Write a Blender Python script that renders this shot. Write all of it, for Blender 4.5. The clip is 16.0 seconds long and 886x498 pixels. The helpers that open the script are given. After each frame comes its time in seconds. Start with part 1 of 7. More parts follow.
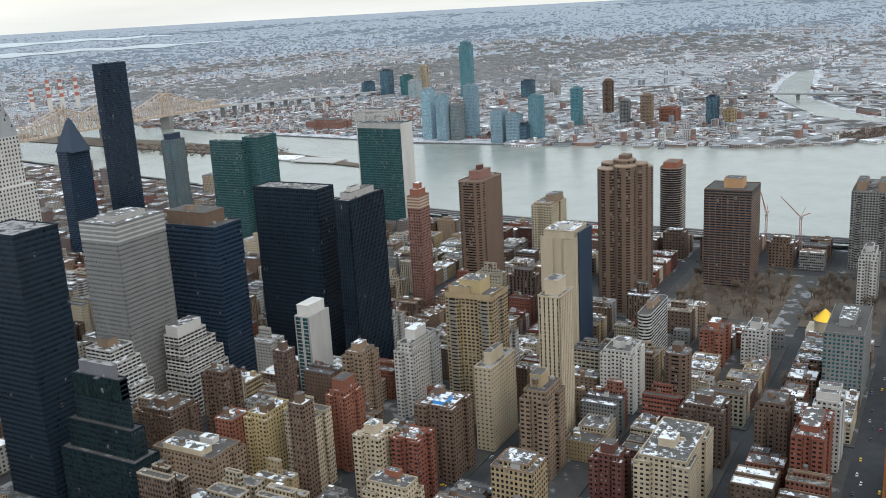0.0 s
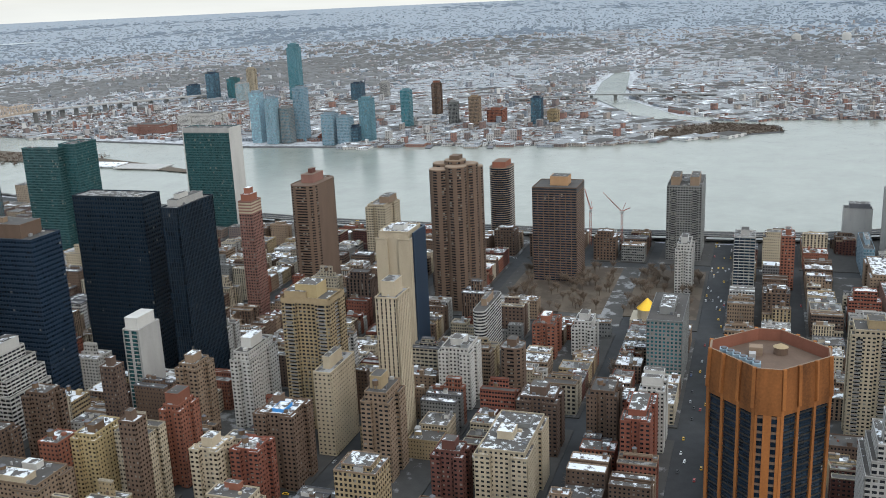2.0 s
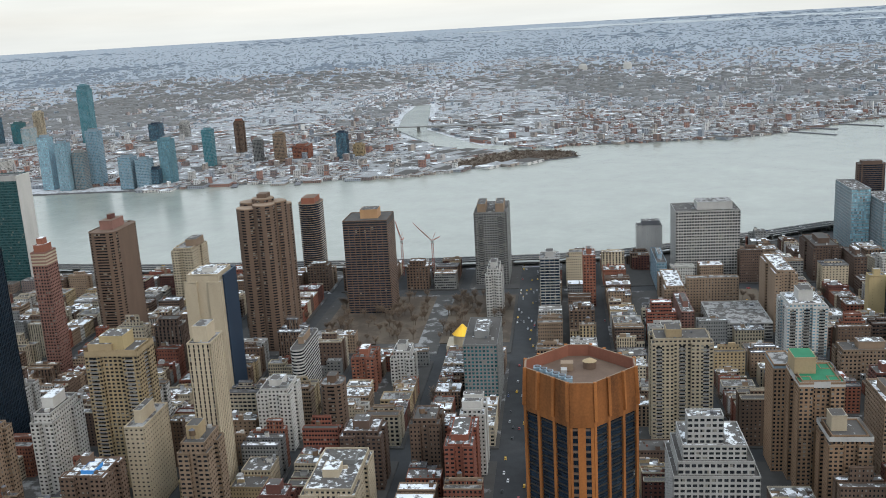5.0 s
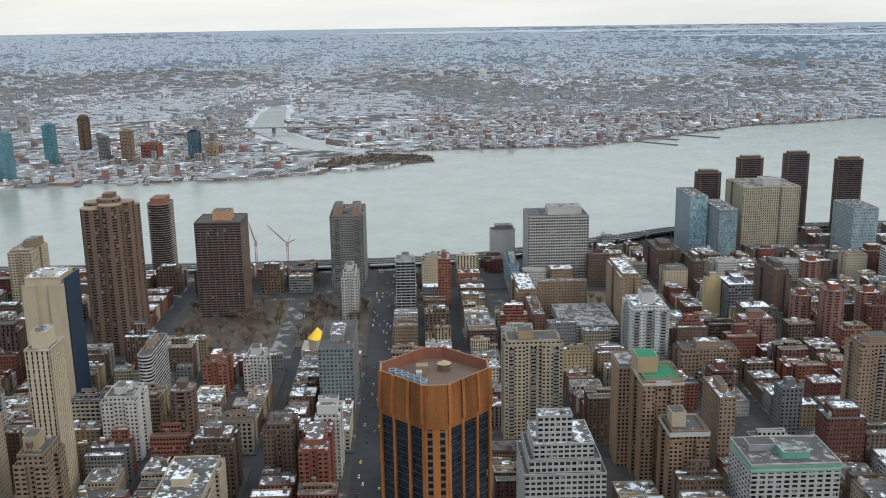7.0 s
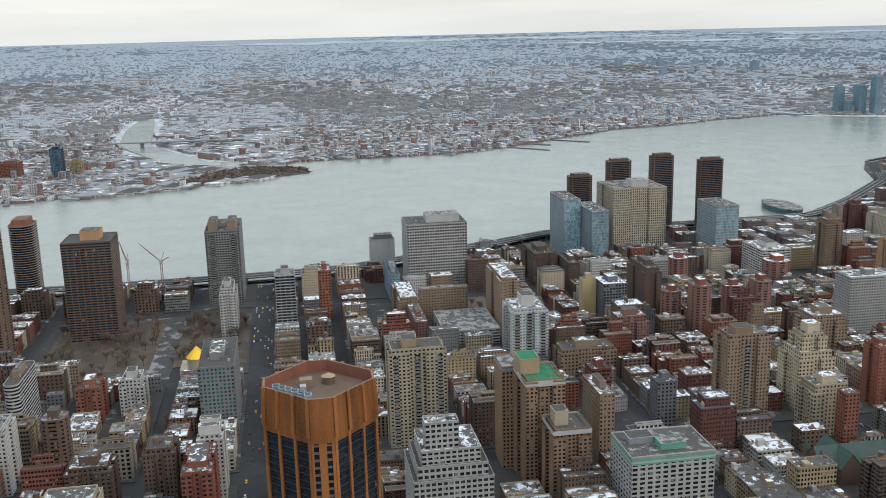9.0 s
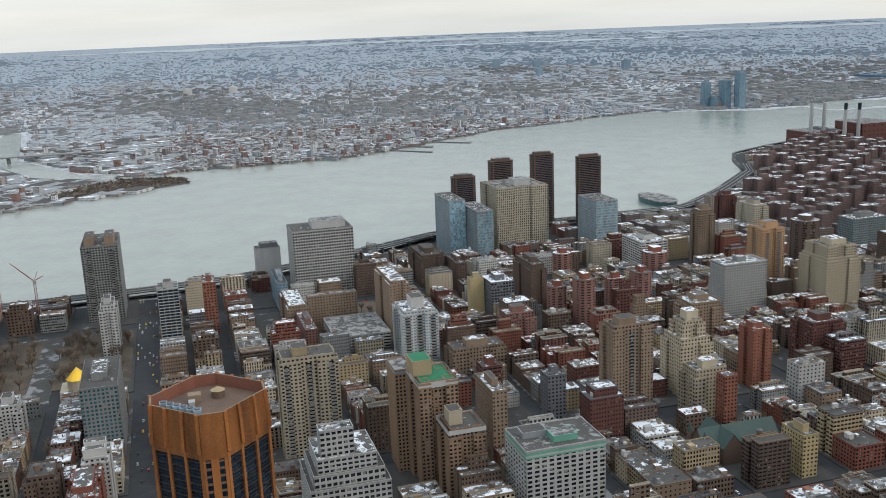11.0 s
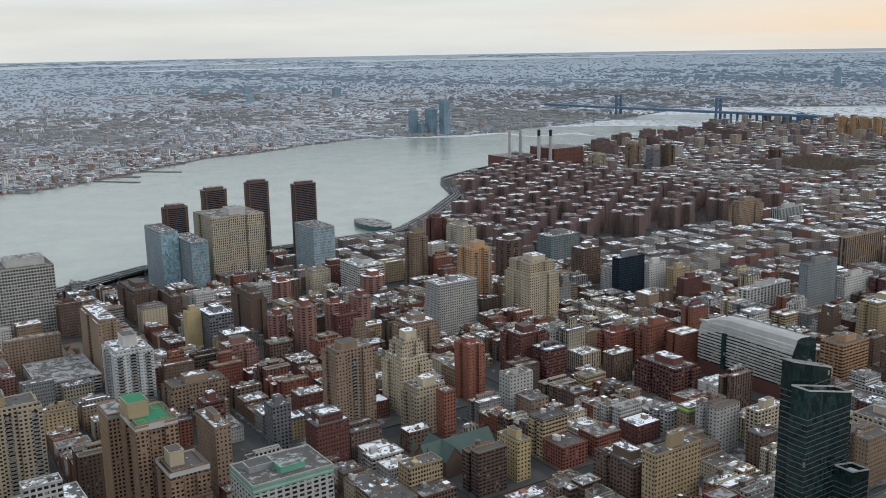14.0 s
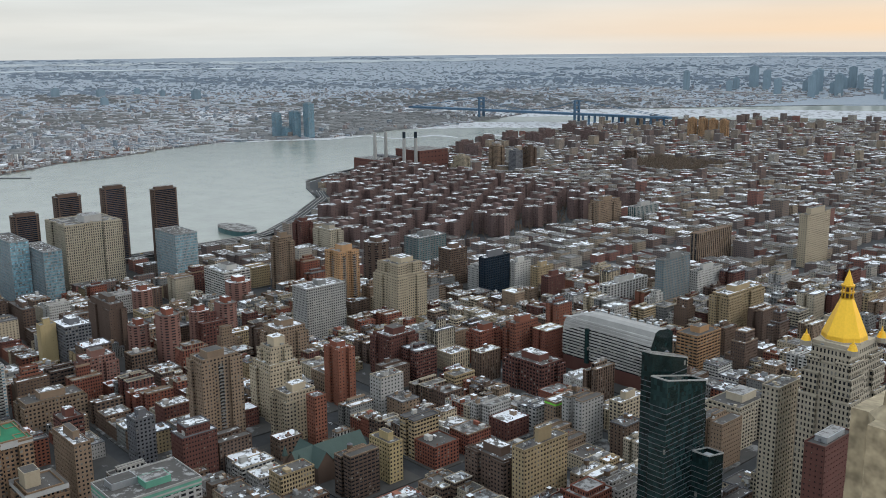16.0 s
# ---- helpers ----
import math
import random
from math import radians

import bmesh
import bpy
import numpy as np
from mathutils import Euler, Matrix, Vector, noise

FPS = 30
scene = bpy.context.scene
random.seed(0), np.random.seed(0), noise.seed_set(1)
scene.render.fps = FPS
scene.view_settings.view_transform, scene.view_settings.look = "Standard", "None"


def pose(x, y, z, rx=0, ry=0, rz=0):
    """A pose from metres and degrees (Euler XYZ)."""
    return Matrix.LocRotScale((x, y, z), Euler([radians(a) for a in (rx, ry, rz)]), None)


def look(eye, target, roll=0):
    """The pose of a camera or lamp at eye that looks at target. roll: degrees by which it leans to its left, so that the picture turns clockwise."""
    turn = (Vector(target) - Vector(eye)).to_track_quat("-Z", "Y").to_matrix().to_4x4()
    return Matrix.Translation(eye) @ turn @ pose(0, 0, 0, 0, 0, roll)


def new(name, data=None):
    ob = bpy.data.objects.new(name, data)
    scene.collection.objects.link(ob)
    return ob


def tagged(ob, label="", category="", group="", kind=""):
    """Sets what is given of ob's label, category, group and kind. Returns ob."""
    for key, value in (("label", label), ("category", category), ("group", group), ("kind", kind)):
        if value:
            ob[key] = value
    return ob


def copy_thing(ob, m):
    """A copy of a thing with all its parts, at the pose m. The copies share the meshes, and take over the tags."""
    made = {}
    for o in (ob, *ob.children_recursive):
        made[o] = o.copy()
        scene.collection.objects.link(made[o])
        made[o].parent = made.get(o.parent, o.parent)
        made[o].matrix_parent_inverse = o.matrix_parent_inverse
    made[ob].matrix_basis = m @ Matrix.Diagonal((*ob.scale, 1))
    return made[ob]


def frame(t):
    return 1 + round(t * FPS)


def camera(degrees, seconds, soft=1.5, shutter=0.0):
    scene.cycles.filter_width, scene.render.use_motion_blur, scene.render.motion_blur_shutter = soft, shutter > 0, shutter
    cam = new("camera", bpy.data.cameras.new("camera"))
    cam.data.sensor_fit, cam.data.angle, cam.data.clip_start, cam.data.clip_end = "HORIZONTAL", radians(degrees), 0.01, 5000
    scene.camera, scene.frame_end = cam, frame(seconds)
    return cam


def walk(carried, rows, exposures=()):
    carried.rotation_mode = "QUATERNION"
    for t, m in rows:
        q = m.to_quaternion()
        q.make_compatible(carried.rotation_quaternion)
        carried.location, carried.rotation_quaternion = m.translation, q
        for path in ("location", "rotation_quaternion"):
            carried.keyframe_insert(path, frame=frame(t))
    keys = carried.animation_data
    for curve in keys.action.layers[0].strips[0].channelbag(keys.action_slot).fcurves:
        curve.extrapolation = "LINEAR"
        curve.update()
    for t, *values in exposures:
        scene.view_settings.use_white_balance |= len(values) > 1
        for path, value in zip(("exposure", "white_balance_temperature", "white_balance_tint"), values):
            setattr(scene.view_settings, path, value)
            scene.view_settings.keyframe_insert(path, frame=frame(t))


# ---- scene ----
from collections import defaultdict

# The axes follow the street grid: x crosstown towards the river, y uptown, z up.
EYE = 325.0
cam = camera(50.02, 16.0, soft=0.95)
# seconds, heading to the right of x, degrees down, lean
ROWS = [
    (0.0, -29.21, 14.67, -3.18),
    (0.5, -26.69, 15.01, -3.28),
    (1.0, -23.02, 15.37, -2.67),
    (1.5, -20.15, 15.55, -2.15),
    (2.0, -18.97, 15.03, -2.55),
    (2.5, -17.36, 14.64, -2.90),
    (3.0, -14.37, 14.49, -2.88),
    (3.5, -12.39, 14.25, -2.97),
    (6.0, -3.53, 13.71, -2.73),
    (6.5, -1.25, 13.92, -1.98),
    (7.0, 1.63, 13.67, -0.87),
    (7.5, 2.95, 13.61, -0.69),
    (8.0, 4.51, 13.40, -0.79),
    (8.5, 7.00, 13.23, -0.91),
    (9.0, 9.08, 13.25, -1.39),
    (11.5, 19.02, 13.22, -2.07),
    (12.0, 22.54, 13.21, -1.76),
    (12.5, 26.07, 13.26, -1.33),
    (13.0, 31.16, 12.71, -0.39),
    (13.5, 31.63, 12.39, -0.78),
    (14.0, 33.38, 12.11, -1.00),
    (14.5, 35.80, 11.92, -0.88),
    (15.0, 38.03, 11.99, -0.89),
    (15.5, 40.03, 12.11, -0.54),
    (16.0, 41.53, 12.08, -0.57),
]


def eye_at(h):
    a = radians(h)
    return Vector((0.22 * math.cos(a) - 0.2, -0.22 * math.sin(a), EYE))


def sight(h, p):
    a, b = radians(h), radians(p)
    return Vector((math.cos(a) * math.cos(b), -math.sin(a) * math.cos(b), -math.sin(b)))


walk(cam, [(t, look(eye_at(h), eye_at(h) + 100 * sight(h, p), r)) for t, h, p, r in ROWS], [(0.0, 0.32), (4.0, 0.26), (9.0, 0.16), (13.0, 0.02), (16.0, 0.0)])

# ---- light ----
world = bpy.data.worlds.new("overcast_sky")
scene.world = world
world.use_nodes = True
wn, wl = world.node_tree.nodes, world.node_tree.links
bg = wn["Background"]
sky = wn.new("ShaderNodeTexSky")
sky.sky_type = "NISHITA"
sky.sun_disc = False
sky.sun_elevation = radians(24)
sky.sun_rotation = radians(215)
sky.air_density, sky.dust_density, sky.ozone_density = 1.0, 3.0, 1.0
co = wn.new("ShaderNodeTexCoord")
sep = wn.new("ShaderNodeSeparateXYZ")
wl.new(co.outputs["Generated"], sep.inputs[0])
ramp = wn.new("ShaderNodeValToRGB")
el = ramp.color_ramp.elements
el[0].position, el[0].color = 0.0, (0.74, 0.76, 0.74, 1)
el[1].position, el[1].color = 1.0, (1.15, 1.33, 1.50, 1)
for pos, col in ((0.02, (0.78, 0.78, 0.74, 1)), (0.07, (0.72, 0.77, 0.78, 1)), (0.25, (0.80, 0.88, 0.94, 1))):
    e = el.new(pos)
    e.color = col
wl.new(sep.outputs["Z"], ramp.inputs[0])
# the clearing under the cloud towards the low sun in the south
south = wn.new("ShaderNodeMapRange")
south.inputs["From Min"].default_value, south.inputs["From Max"].default_value = 0.62, 0.95
neg = wn.new("ShaderNodeMath")
neg.operation = "MULTIPLY"
neg.inputs[1].default_value = -1.0
wl.new(sep.outputs["Y"], neg.inputs[0])
wl.new(neg.outputs[0], south.inputs["Value"])
band = wn.new("ShaderNodeValToRGB")
be = band.color_ramp.elements
be[0].position, be[0].color = 0.0, (0.5, 0.5, 0.5, 1)
be[1].position, be[1].color = 0.055, (0, 0, 0, 1)
e = be.new(0.012)
e.color = (1, 1, 1, 1)
e = be.new(0.03)
e.color = (0.75, 0.75, 0.75, 1)
wl.new(sep.outputs["Z"], band.inputs[0])
glow = wn.new("ShaderNodeMath")
glow.operation = "MULTIPLY"
wl.new(south.outputs[0], glow.inputs[0])
wl.new(band.outputs[0], glow.inputs[1])
warm = wn.new("ShaderNodeMix")
warm.data_type = "RGBA"
warm.inputs["B"].default_value = (1.0, 0.72, 0.47, 1)
wl.new(glow.outputs[0], warm.inputs["Factor"])
mp = wn.new("ShaderNodeMapping")
mp.inputs["Scale"].default_value = (1.6, 1.6, 16.0)
wl.new(co.outputs["Generated"], mp.inputs["Vector"])
cl = wn.new("ShaderNodeTexNoise")
cl.inputs["Scale"].default_value, cl.inputs["Detail"].default_value = 2.2, 5
wl.new(mp.outputs[0], cl.inputs["Vector"])
lift = wn.new("ShaderNodeMapRange")
lift.inputs["From Min"].default_value, lift.inputs["From Max"].default_value = 0.3, 0.7
lift.inputs["To Min"].default_value, lift.inputs["To Max"].default_value = 0.90, 1.07
wl.new(cl.outputs["Fac"], lift.inputs["Value"])
cloud = wn.new("ShaderNodeVectorMath")
cloud.operation = "SCALE"
wl.new(ramp.outputs[0], cloud.inputs[0])
wl.new(lift.outputs[0], cloud.inputs["Scale"])
wl.new(cloud.outputs[0], warm.inputs["A"])
dim = wn.new("ShaderNodeMix")
dim.data_type = "RGBA"
dim.inputs["Factor"].default_value = 0.985
wl.new(sky.outputs[0], dim.inputs["A"])
wl.new(warm.outputs["Result"], dim.inputs["B"])
wl.new(dim.outputs["Result"], bg.inputs["Color"])
bg.inputs["Strength"].default_value = 1.0

sun = new("sun", bpy.data.lights.new("sun", "SUN"))
sun.data.energy, sun.data.angle, sun.data.color = 0.8, radians(25), (1.0, 0.93, 0.84)
sun.matrix_world = look((0, 0, 900), Vector((0, 0, 900)) - Vector((-0.55, -0.60, 0.55)))


# ---- materials ----
def rgb(c, k=1.0):
    return (c[0] * k, c[1] * k, c[2] * k, 1)


def surface(name, col, rough=0.85, metal=0.0, vary=0.25, grain=0.12, coarse=0.05, fine=0.9, bump=0.0, spec=0.3):
    """Base colour broken up at two scales and a little from object to object."""
    m = bpy.data.materials.new(name)
    m.use_nodes = True
    n, l = m.node_tree.nodes, m.node_tree.links
    b = n["Principled BSDF"]
    g = n.new("ShaderNodeNewGeometry")
    t1, t2 = n.new("ShaderNodeTexNoise"), n.new("ShaderNodeTexNoise")
    t1.inputs["Scale"].default_value, t2.inputs["Scale"].default_value = coarse, fine
    t1.inputs["Detail"].default_value = 4
    run = n.new("ShaderNodeMapping")
    run.inputs["Scale"].default_value = (2.2, 2.2, 0.5)
    l.new(g.outputs["Position"], run.inputs["Vector"])
    l.new(run.outputs[0], t1.inputs["Vector"])
    l.new(g.outputs["Position"], t2.inputs["Vector"])
    info = n.new("ShaderNodeObjectInfo")
    acc = None
    for src, amount in ((t1.outputs["Fac"], vary * 2), (t2.outputs["Fac"], grain * 2), (info.outputs["Random"], vary)):
        q = n.new("ShaderNodeMath")
        q.operation = "MULTIPLY_ADD"
        q.inputs[1].default_value = amount
        q.inputs[2].default_value = -amount * 0.5
        l.new(src, q.inputs[0])
        if acc is None:
            acc = q.outputs[0]
        else:
            s = n.new("ShaderNodeMath")
            l.new(acc, s.inputs[0])
            l.new(q.outputs[0], s.inputs[1])
            acc = s.outputs[0]
    one = n.new("ShaderNodeMath")
    one.inputs[1].default_value = 1.0
    l.new(acc, one.inputs[0])
    mul = n.new("ShaderNodeVectorMath")
    mul.operation = "SCALE"
    mul.inputs[0].default_value = col
    l.new(one.outputs[0], mul.inputs["Scale"])
    l.new(mul.outputs[0], b.inputs["Base Color"])
    b.inputs["Roughness"].default_value, b.inputs["Metallic"].default_value = rough, metal
    b.inputs["Specular IOR Level"].default_value = spec
    if bump:
        bp = n.new("ShaderNodeBump")
        bp.inputs["Strength"].default_value = bump
        l.new(t2.outputs["Fac"], bp.inputs["Height"])
        l.new(bp.outputs[0], b.inputs["Normal"])
    return m


def patched(name, low, high, level=0.5, scale=0.09, rough=0.9, soft=0.04):
    """Two stains with a shape of their own: old snow on tar, grass on earth."""
    m = surface(name, low, rough, vary=0.3)
    n, l = m.node_tree.nodes, m.node_tree.links
    b = n["Principled BSDF"]
    under = b.inputs["Base Color"].links[0].from_socket
    g = n.new("ShaderNodeNewGeometry")
    t = n.new("ShaderNodeTexNoise")
    t.inputs["Scale"].default_value, t.inputs["Detail"].default_value, t.inputs["Roughness"].default_value = scale, 5, 0.65
    l.new(g.outputs["Position"], t.inputs["Vector"])
    info = n.new("ShaderNodeObjectInfo")
    sh = n.new("ShaderNodeMath")
    sh.operation = "MULTIPLY_ADD"
    sh.inputs[1].default_value = 0.22
    l.new(info.outputs["Random"], sh.inputs[0])
    l.new(t.outputs["Fac"], sh.inputs[2])
    r = n.new("ShaderNodeMapRange")
    r.inputs["From Min"].default_value, r.inputs["From Max"].default_value = level + 0.11 - soft, level + 0.11 + soft
    l.new(sh.outputs[0], r.inputs["Value"])
    mx = n.new("ShaderNodeMix")
    mx.data_type = "RGBA"
    mx.inputs["B"].default_value = rgb(high)
    l.new(r.outputs[0], mx.inputs["Factor"])
    l.new(under, mx.inputs["A"])
    l.new(mx.outputs["Result"], b.inputs["Base Color"])
    return m


def far_wall(name, tones, pane=(0.035, 0.04, 0.05), bay=3.4, storey=3.3, part_w=0.42, part_h=0.5):
    """Walls too far off to model: each house its own tone, rows of windows at storey height."""
    m = bpy.data.materials.new(name)
    m.use_nodes = True
    n, l = m.node_tree.nodes, m.node_tree.links
    b = n["Principled BSDF"]
    b.inputs["Roughness"].default_value = 0.85
    g = n.new("ShaderNodeNewGeometry")
    ramp_ = n.new("ShaderNodeValToRGB")
    ramp_.color_ramp.interpolation = "CONSTANT"
    els = ramp_.color_ramp.elements
    els[0].color = rgb(tones[0])
    els[1].position, els[1].color = 1 / len(tones), rgb(tones[1])
    for i, c in enumerate(tones[2:], 2):
        q = els.new(i / len(tones))
        q.color = rgb(c)
    l.new(g.outputs["Random Per Island"], ramp_.inputs[0])
    xyz = n.new("ShaderNodeSeparateXYZ")
    l.new(g.outputs["Position"], xyz.inputs[0])
    nrm = n.new("ShaderNodeSeparateXYZ")
    l.new(g.outputs["True Normal"], nrm.inputs[0])

    def op(kind, a, c=None, v=None):
        q = n.new("ShaderNodeMath")
        q.operation = kind
        l.new(a, q.inputs[0])
        if c is not None:
            l.new(c, q.inputs[1])
        elif v is not None:
            q.inputs[1].default_value = v
        return q.outputs[0]

    def less(a, period, share):
        fr = op("FRACT", op("DIVIDE", a, v=period))
        return op("LESS_THAN", fr, v=share)

    along = op("ADD", xyz.outputs["X"], xyz.outputs["Y"])
    win = op("MULTIPLY", less(along, bay, part_w), less(xyz.outputs["Z"], storey, part_h))
    side = op("LESS_THAN", op("ABSOLUTE", nrm.outputs["Z"]), v=0.5)
    win = op("MULTIPLY", win, side)
    mx = n.new("ShaderNodeMix")
    mx.data_type = "RGBA"
    mx.inputs["B"].default_value = rgb(pane)
    l.new(win, mx.inputs["Factor"])
    l.new(ramp_.outputs[0], mx.inputs["A"])
    l.new(mx.outputs["Result"], b.inputs["Base Color"])
    return m


def glass(name, col, rough=0.12, vary=0.5, spec=0.5, blinds=0.04, cell=(2.1, 2.1, 3.3)):
    """Windows seen by day: dark body, smooth skin, every pane of its own tone and a few with blinds drawn."""
    m = surface(name, col, rough, vary=vary, grain=0.2, coarse=0.05, fine=0.33, spec=spec)
    n, l = m.node_tree.nodes, m.node_tree.links
    b = n["Principled BSDF"]
    under = b.inputs["Base Color"].links[0].from_socket
    g = n.new("ShaderNodeNewGeometry")
    snap = n.new("ShaderNodeVectorMath")
    snap.operation = "SNAP"
    snap.inputs[1].default_value = cell
    l.new(g.outputs["Position"], snap.inputs[0])
    pick = n.new("ShaderNodeTexWhiteNoise")
    l.new(snap.outputs[0], pick.inputs["Vector"])
    tone = n.new("ShaderNodeMapRange")
    tone.inputs["To Min"].default_value, tone.inputs["To Max"].default_value = 0.55, 1.5
    l.new(pick.outputs["Value"], tone.inputs["Value"])
    body = n.new("ShaderNodeVectorMath")
    body.operation = "SCALE"
    l.new(under, body.inputs[0])
    l.new(tone.outputs[0], body.inputs["Scale"])
    lim = n.new("ShaderNodeMath")
    lim.operation = "GREATER_THAN"
    lim.inputs[1].default_value = 1.0 - blinds
    l.new(pick.outputs["Value"], lim.inputs[0])
    mx = n.new("ShaderNodeMix")
    mx.data_type = "RGBA"
    mx.inputs["B"].default_value = (0.2, 0.19, 0.17, 1)
    l.new(lim.outputs[0], mx.inputs["Factor"])
    l.new(body.outputs[0], mx.inputs["A"])
    l.new(mx.outputs["Result"], b.inputs["Base Color"])
    return m


PAL = {
    "black": surface("black_metal", (0.013, 0.021, 0.031), 0.5, vary=0.2, spec=0.2),
    "navy": surface("dark_blue_metal", (0.022, 0.038, 0.064), 0.4, vary=0.2),
    "bronze": surface("bronze_metal", (0.03, 0.026, 0.022), 0.5),
    "grey": surface("grey_panel", (0.18, 0.18, 0.175), 0.6),
    "lgrey": surface("light_grey_concrete", (0.34, 0.33, 0.315), 0.8),
    "dgrey": surface("dark_grey_concrete", (0.12, 0.12, 0.13), 0.8),
    "white": surface("white_brick", (0.45, 0.435, 0.41), 0.8, vary=0.2),
    "cream": surface("cream_brick", (0.39, 0.325, 0.235), 0.85),
    "buff": surface("buff_brick", (0.31, 0.235, 0.14), 0.85),
    "yellow": surface("yellow_brick", (0.36, 0.28, 0.15), 0.85),
    "tan": surface("tan_brick", (0.225, 0.16, 0.112), 0.85),
    "limestone": surface("limestone", (0.36, 0.312, 0.24), 0.85),
    "brown": surface("brown_brick", (0.125, 0.083, 0.06), 0.85),
    "dbrown": surface("dark_brown_brick", (0.105, 0.07, 0.054), 0.85),
    "red": surface("red_brick", (0.19, 0.068, 0.045), 0.85),
    "dred": surface("dark_red_brick", (0.115, 0.048, 0.038), 0.85),
    "pinkred": surface("pinkish_red_brick", (0.20, 0.105, 0.085), 0.85),
    "orange": surface("orange_brick", (0.215, 0.078, 0.021), 0.8, vary=0.8, grain=0.3),
    "rust": surface("tan_orange_brick", (0.25, 0.16, 0.10), 0.85),
    "salmon": surface("orange_tan_brick", (0.38, 0.225, 0.12), 0.85),
    "terracotta": surface("terracotta_brick", (0.215, 0.085, 0.055), 0.85),
    "gold": surface("gilded_tile", (0.85, 0.50, 0.05), 0.35, metal=0.6, vary=0.15),
    "green": surface("green_copper", (0.10, 0.26, 0.19), 0.7),
    "lime": surface("lime_green_netting", (0.18, 0.62, 0.06), 0.8),
    "turf": surface("green_roof_paint", (0.02, 0.15, 0.075), 0.8),
    "steel": surface("galvanised_steel", (0.35, 0.36, 0.37), 0.45, metal=0.5),
    "wood": surface("weathered_cedar", (0.13, 0.085, 0.055), 0.9),
    "crane": surface("crane_red_paint", (0.30, 0.10, 0.075), 0.6),
    "blue": surface("blue_tarpaulin", (0.05, 0.22, 0.50), 0.7),
    "teal": surface("teal_panel", (0.045, 0.10, 0.105), 0.5),
    "estate": surface("purple_brown_brick", (0.135, 0.09, 0.083), 0.85),
    "aqua": surface("aqua_panel", (0.10, 0.20, 0.235), 0.4),
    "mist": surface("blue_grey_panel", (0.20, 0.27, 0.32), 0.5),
    "win": glass("window_glass", (0.016, 0.018, 0.022), 0.2, spec=0.3, blinds=0.09),
    "bluewin": glass("blue_curtain_glass", (0.10, 0.19, 0.24), 0.1),
    "skywin": glass("pale_blue_curtain_glass", (0.20, 0.36, 0.42), 0.12),
    "greenwin": glass("green_curtain_glass", (0.018, 0.062, 0.068), 0.1, blinds=0.02),
    "darkwin": glass("dark_green_curtain_glass", (0.010, 0.024, 0.024), 0.12, spec=0.4, blinds=0.004),
    "blackwin": glass("black_curtain_glass", (0.010, 0.020, 0.034), 0.1, spec=0.35, blinds=0.004),
    "tealwin": glass("teal_curtain_glass", (0.03, 0.12, 0.14), 0.1),
}
SNOWY = patched("tar_roof_with_old_snow", (0.088, 0.08, 0.074), (0.66, 0.68, 0.70), 0.57, 0.2, soft=0.035)
SNOWIER = patched("roof_mostly_under_snow", (0.12, 0.112, 0.104), (0.74, 0.76, 0.79), 0.51, 0.15, soft=0.04)
TAR = patched("grey_tar_roof", (0.078, 0.072, 0.067), (0.26, 0.255, 0.25), 0.58, 0.16)
ROOFS = {"snow": SNOWY, "snowy": SNOWIER, "tar": TAR, "turf": PAL["turf"], "white": PAL["white"], "brown": PAL["brown"]}
ASPHALT = surface("asphalt", (0.046, 0.047, 0.049), 0.9, vary=0.3)
PAVING = patched("pavement_slabs", (0.055, 0.052, 0.049), (0.22, 0.22, 0.22), 0.63, 0.05)
EARTH = patched("winter_earth", (0.07, 0.053, 0.04), (0.105, 0.082, 0.06), 0.5, 0.03)
LOT = patched("yard_with_snow", (0.09, 0.085, 0.08), (0.45, 0.46, 0.48), 0.60, 0.04)


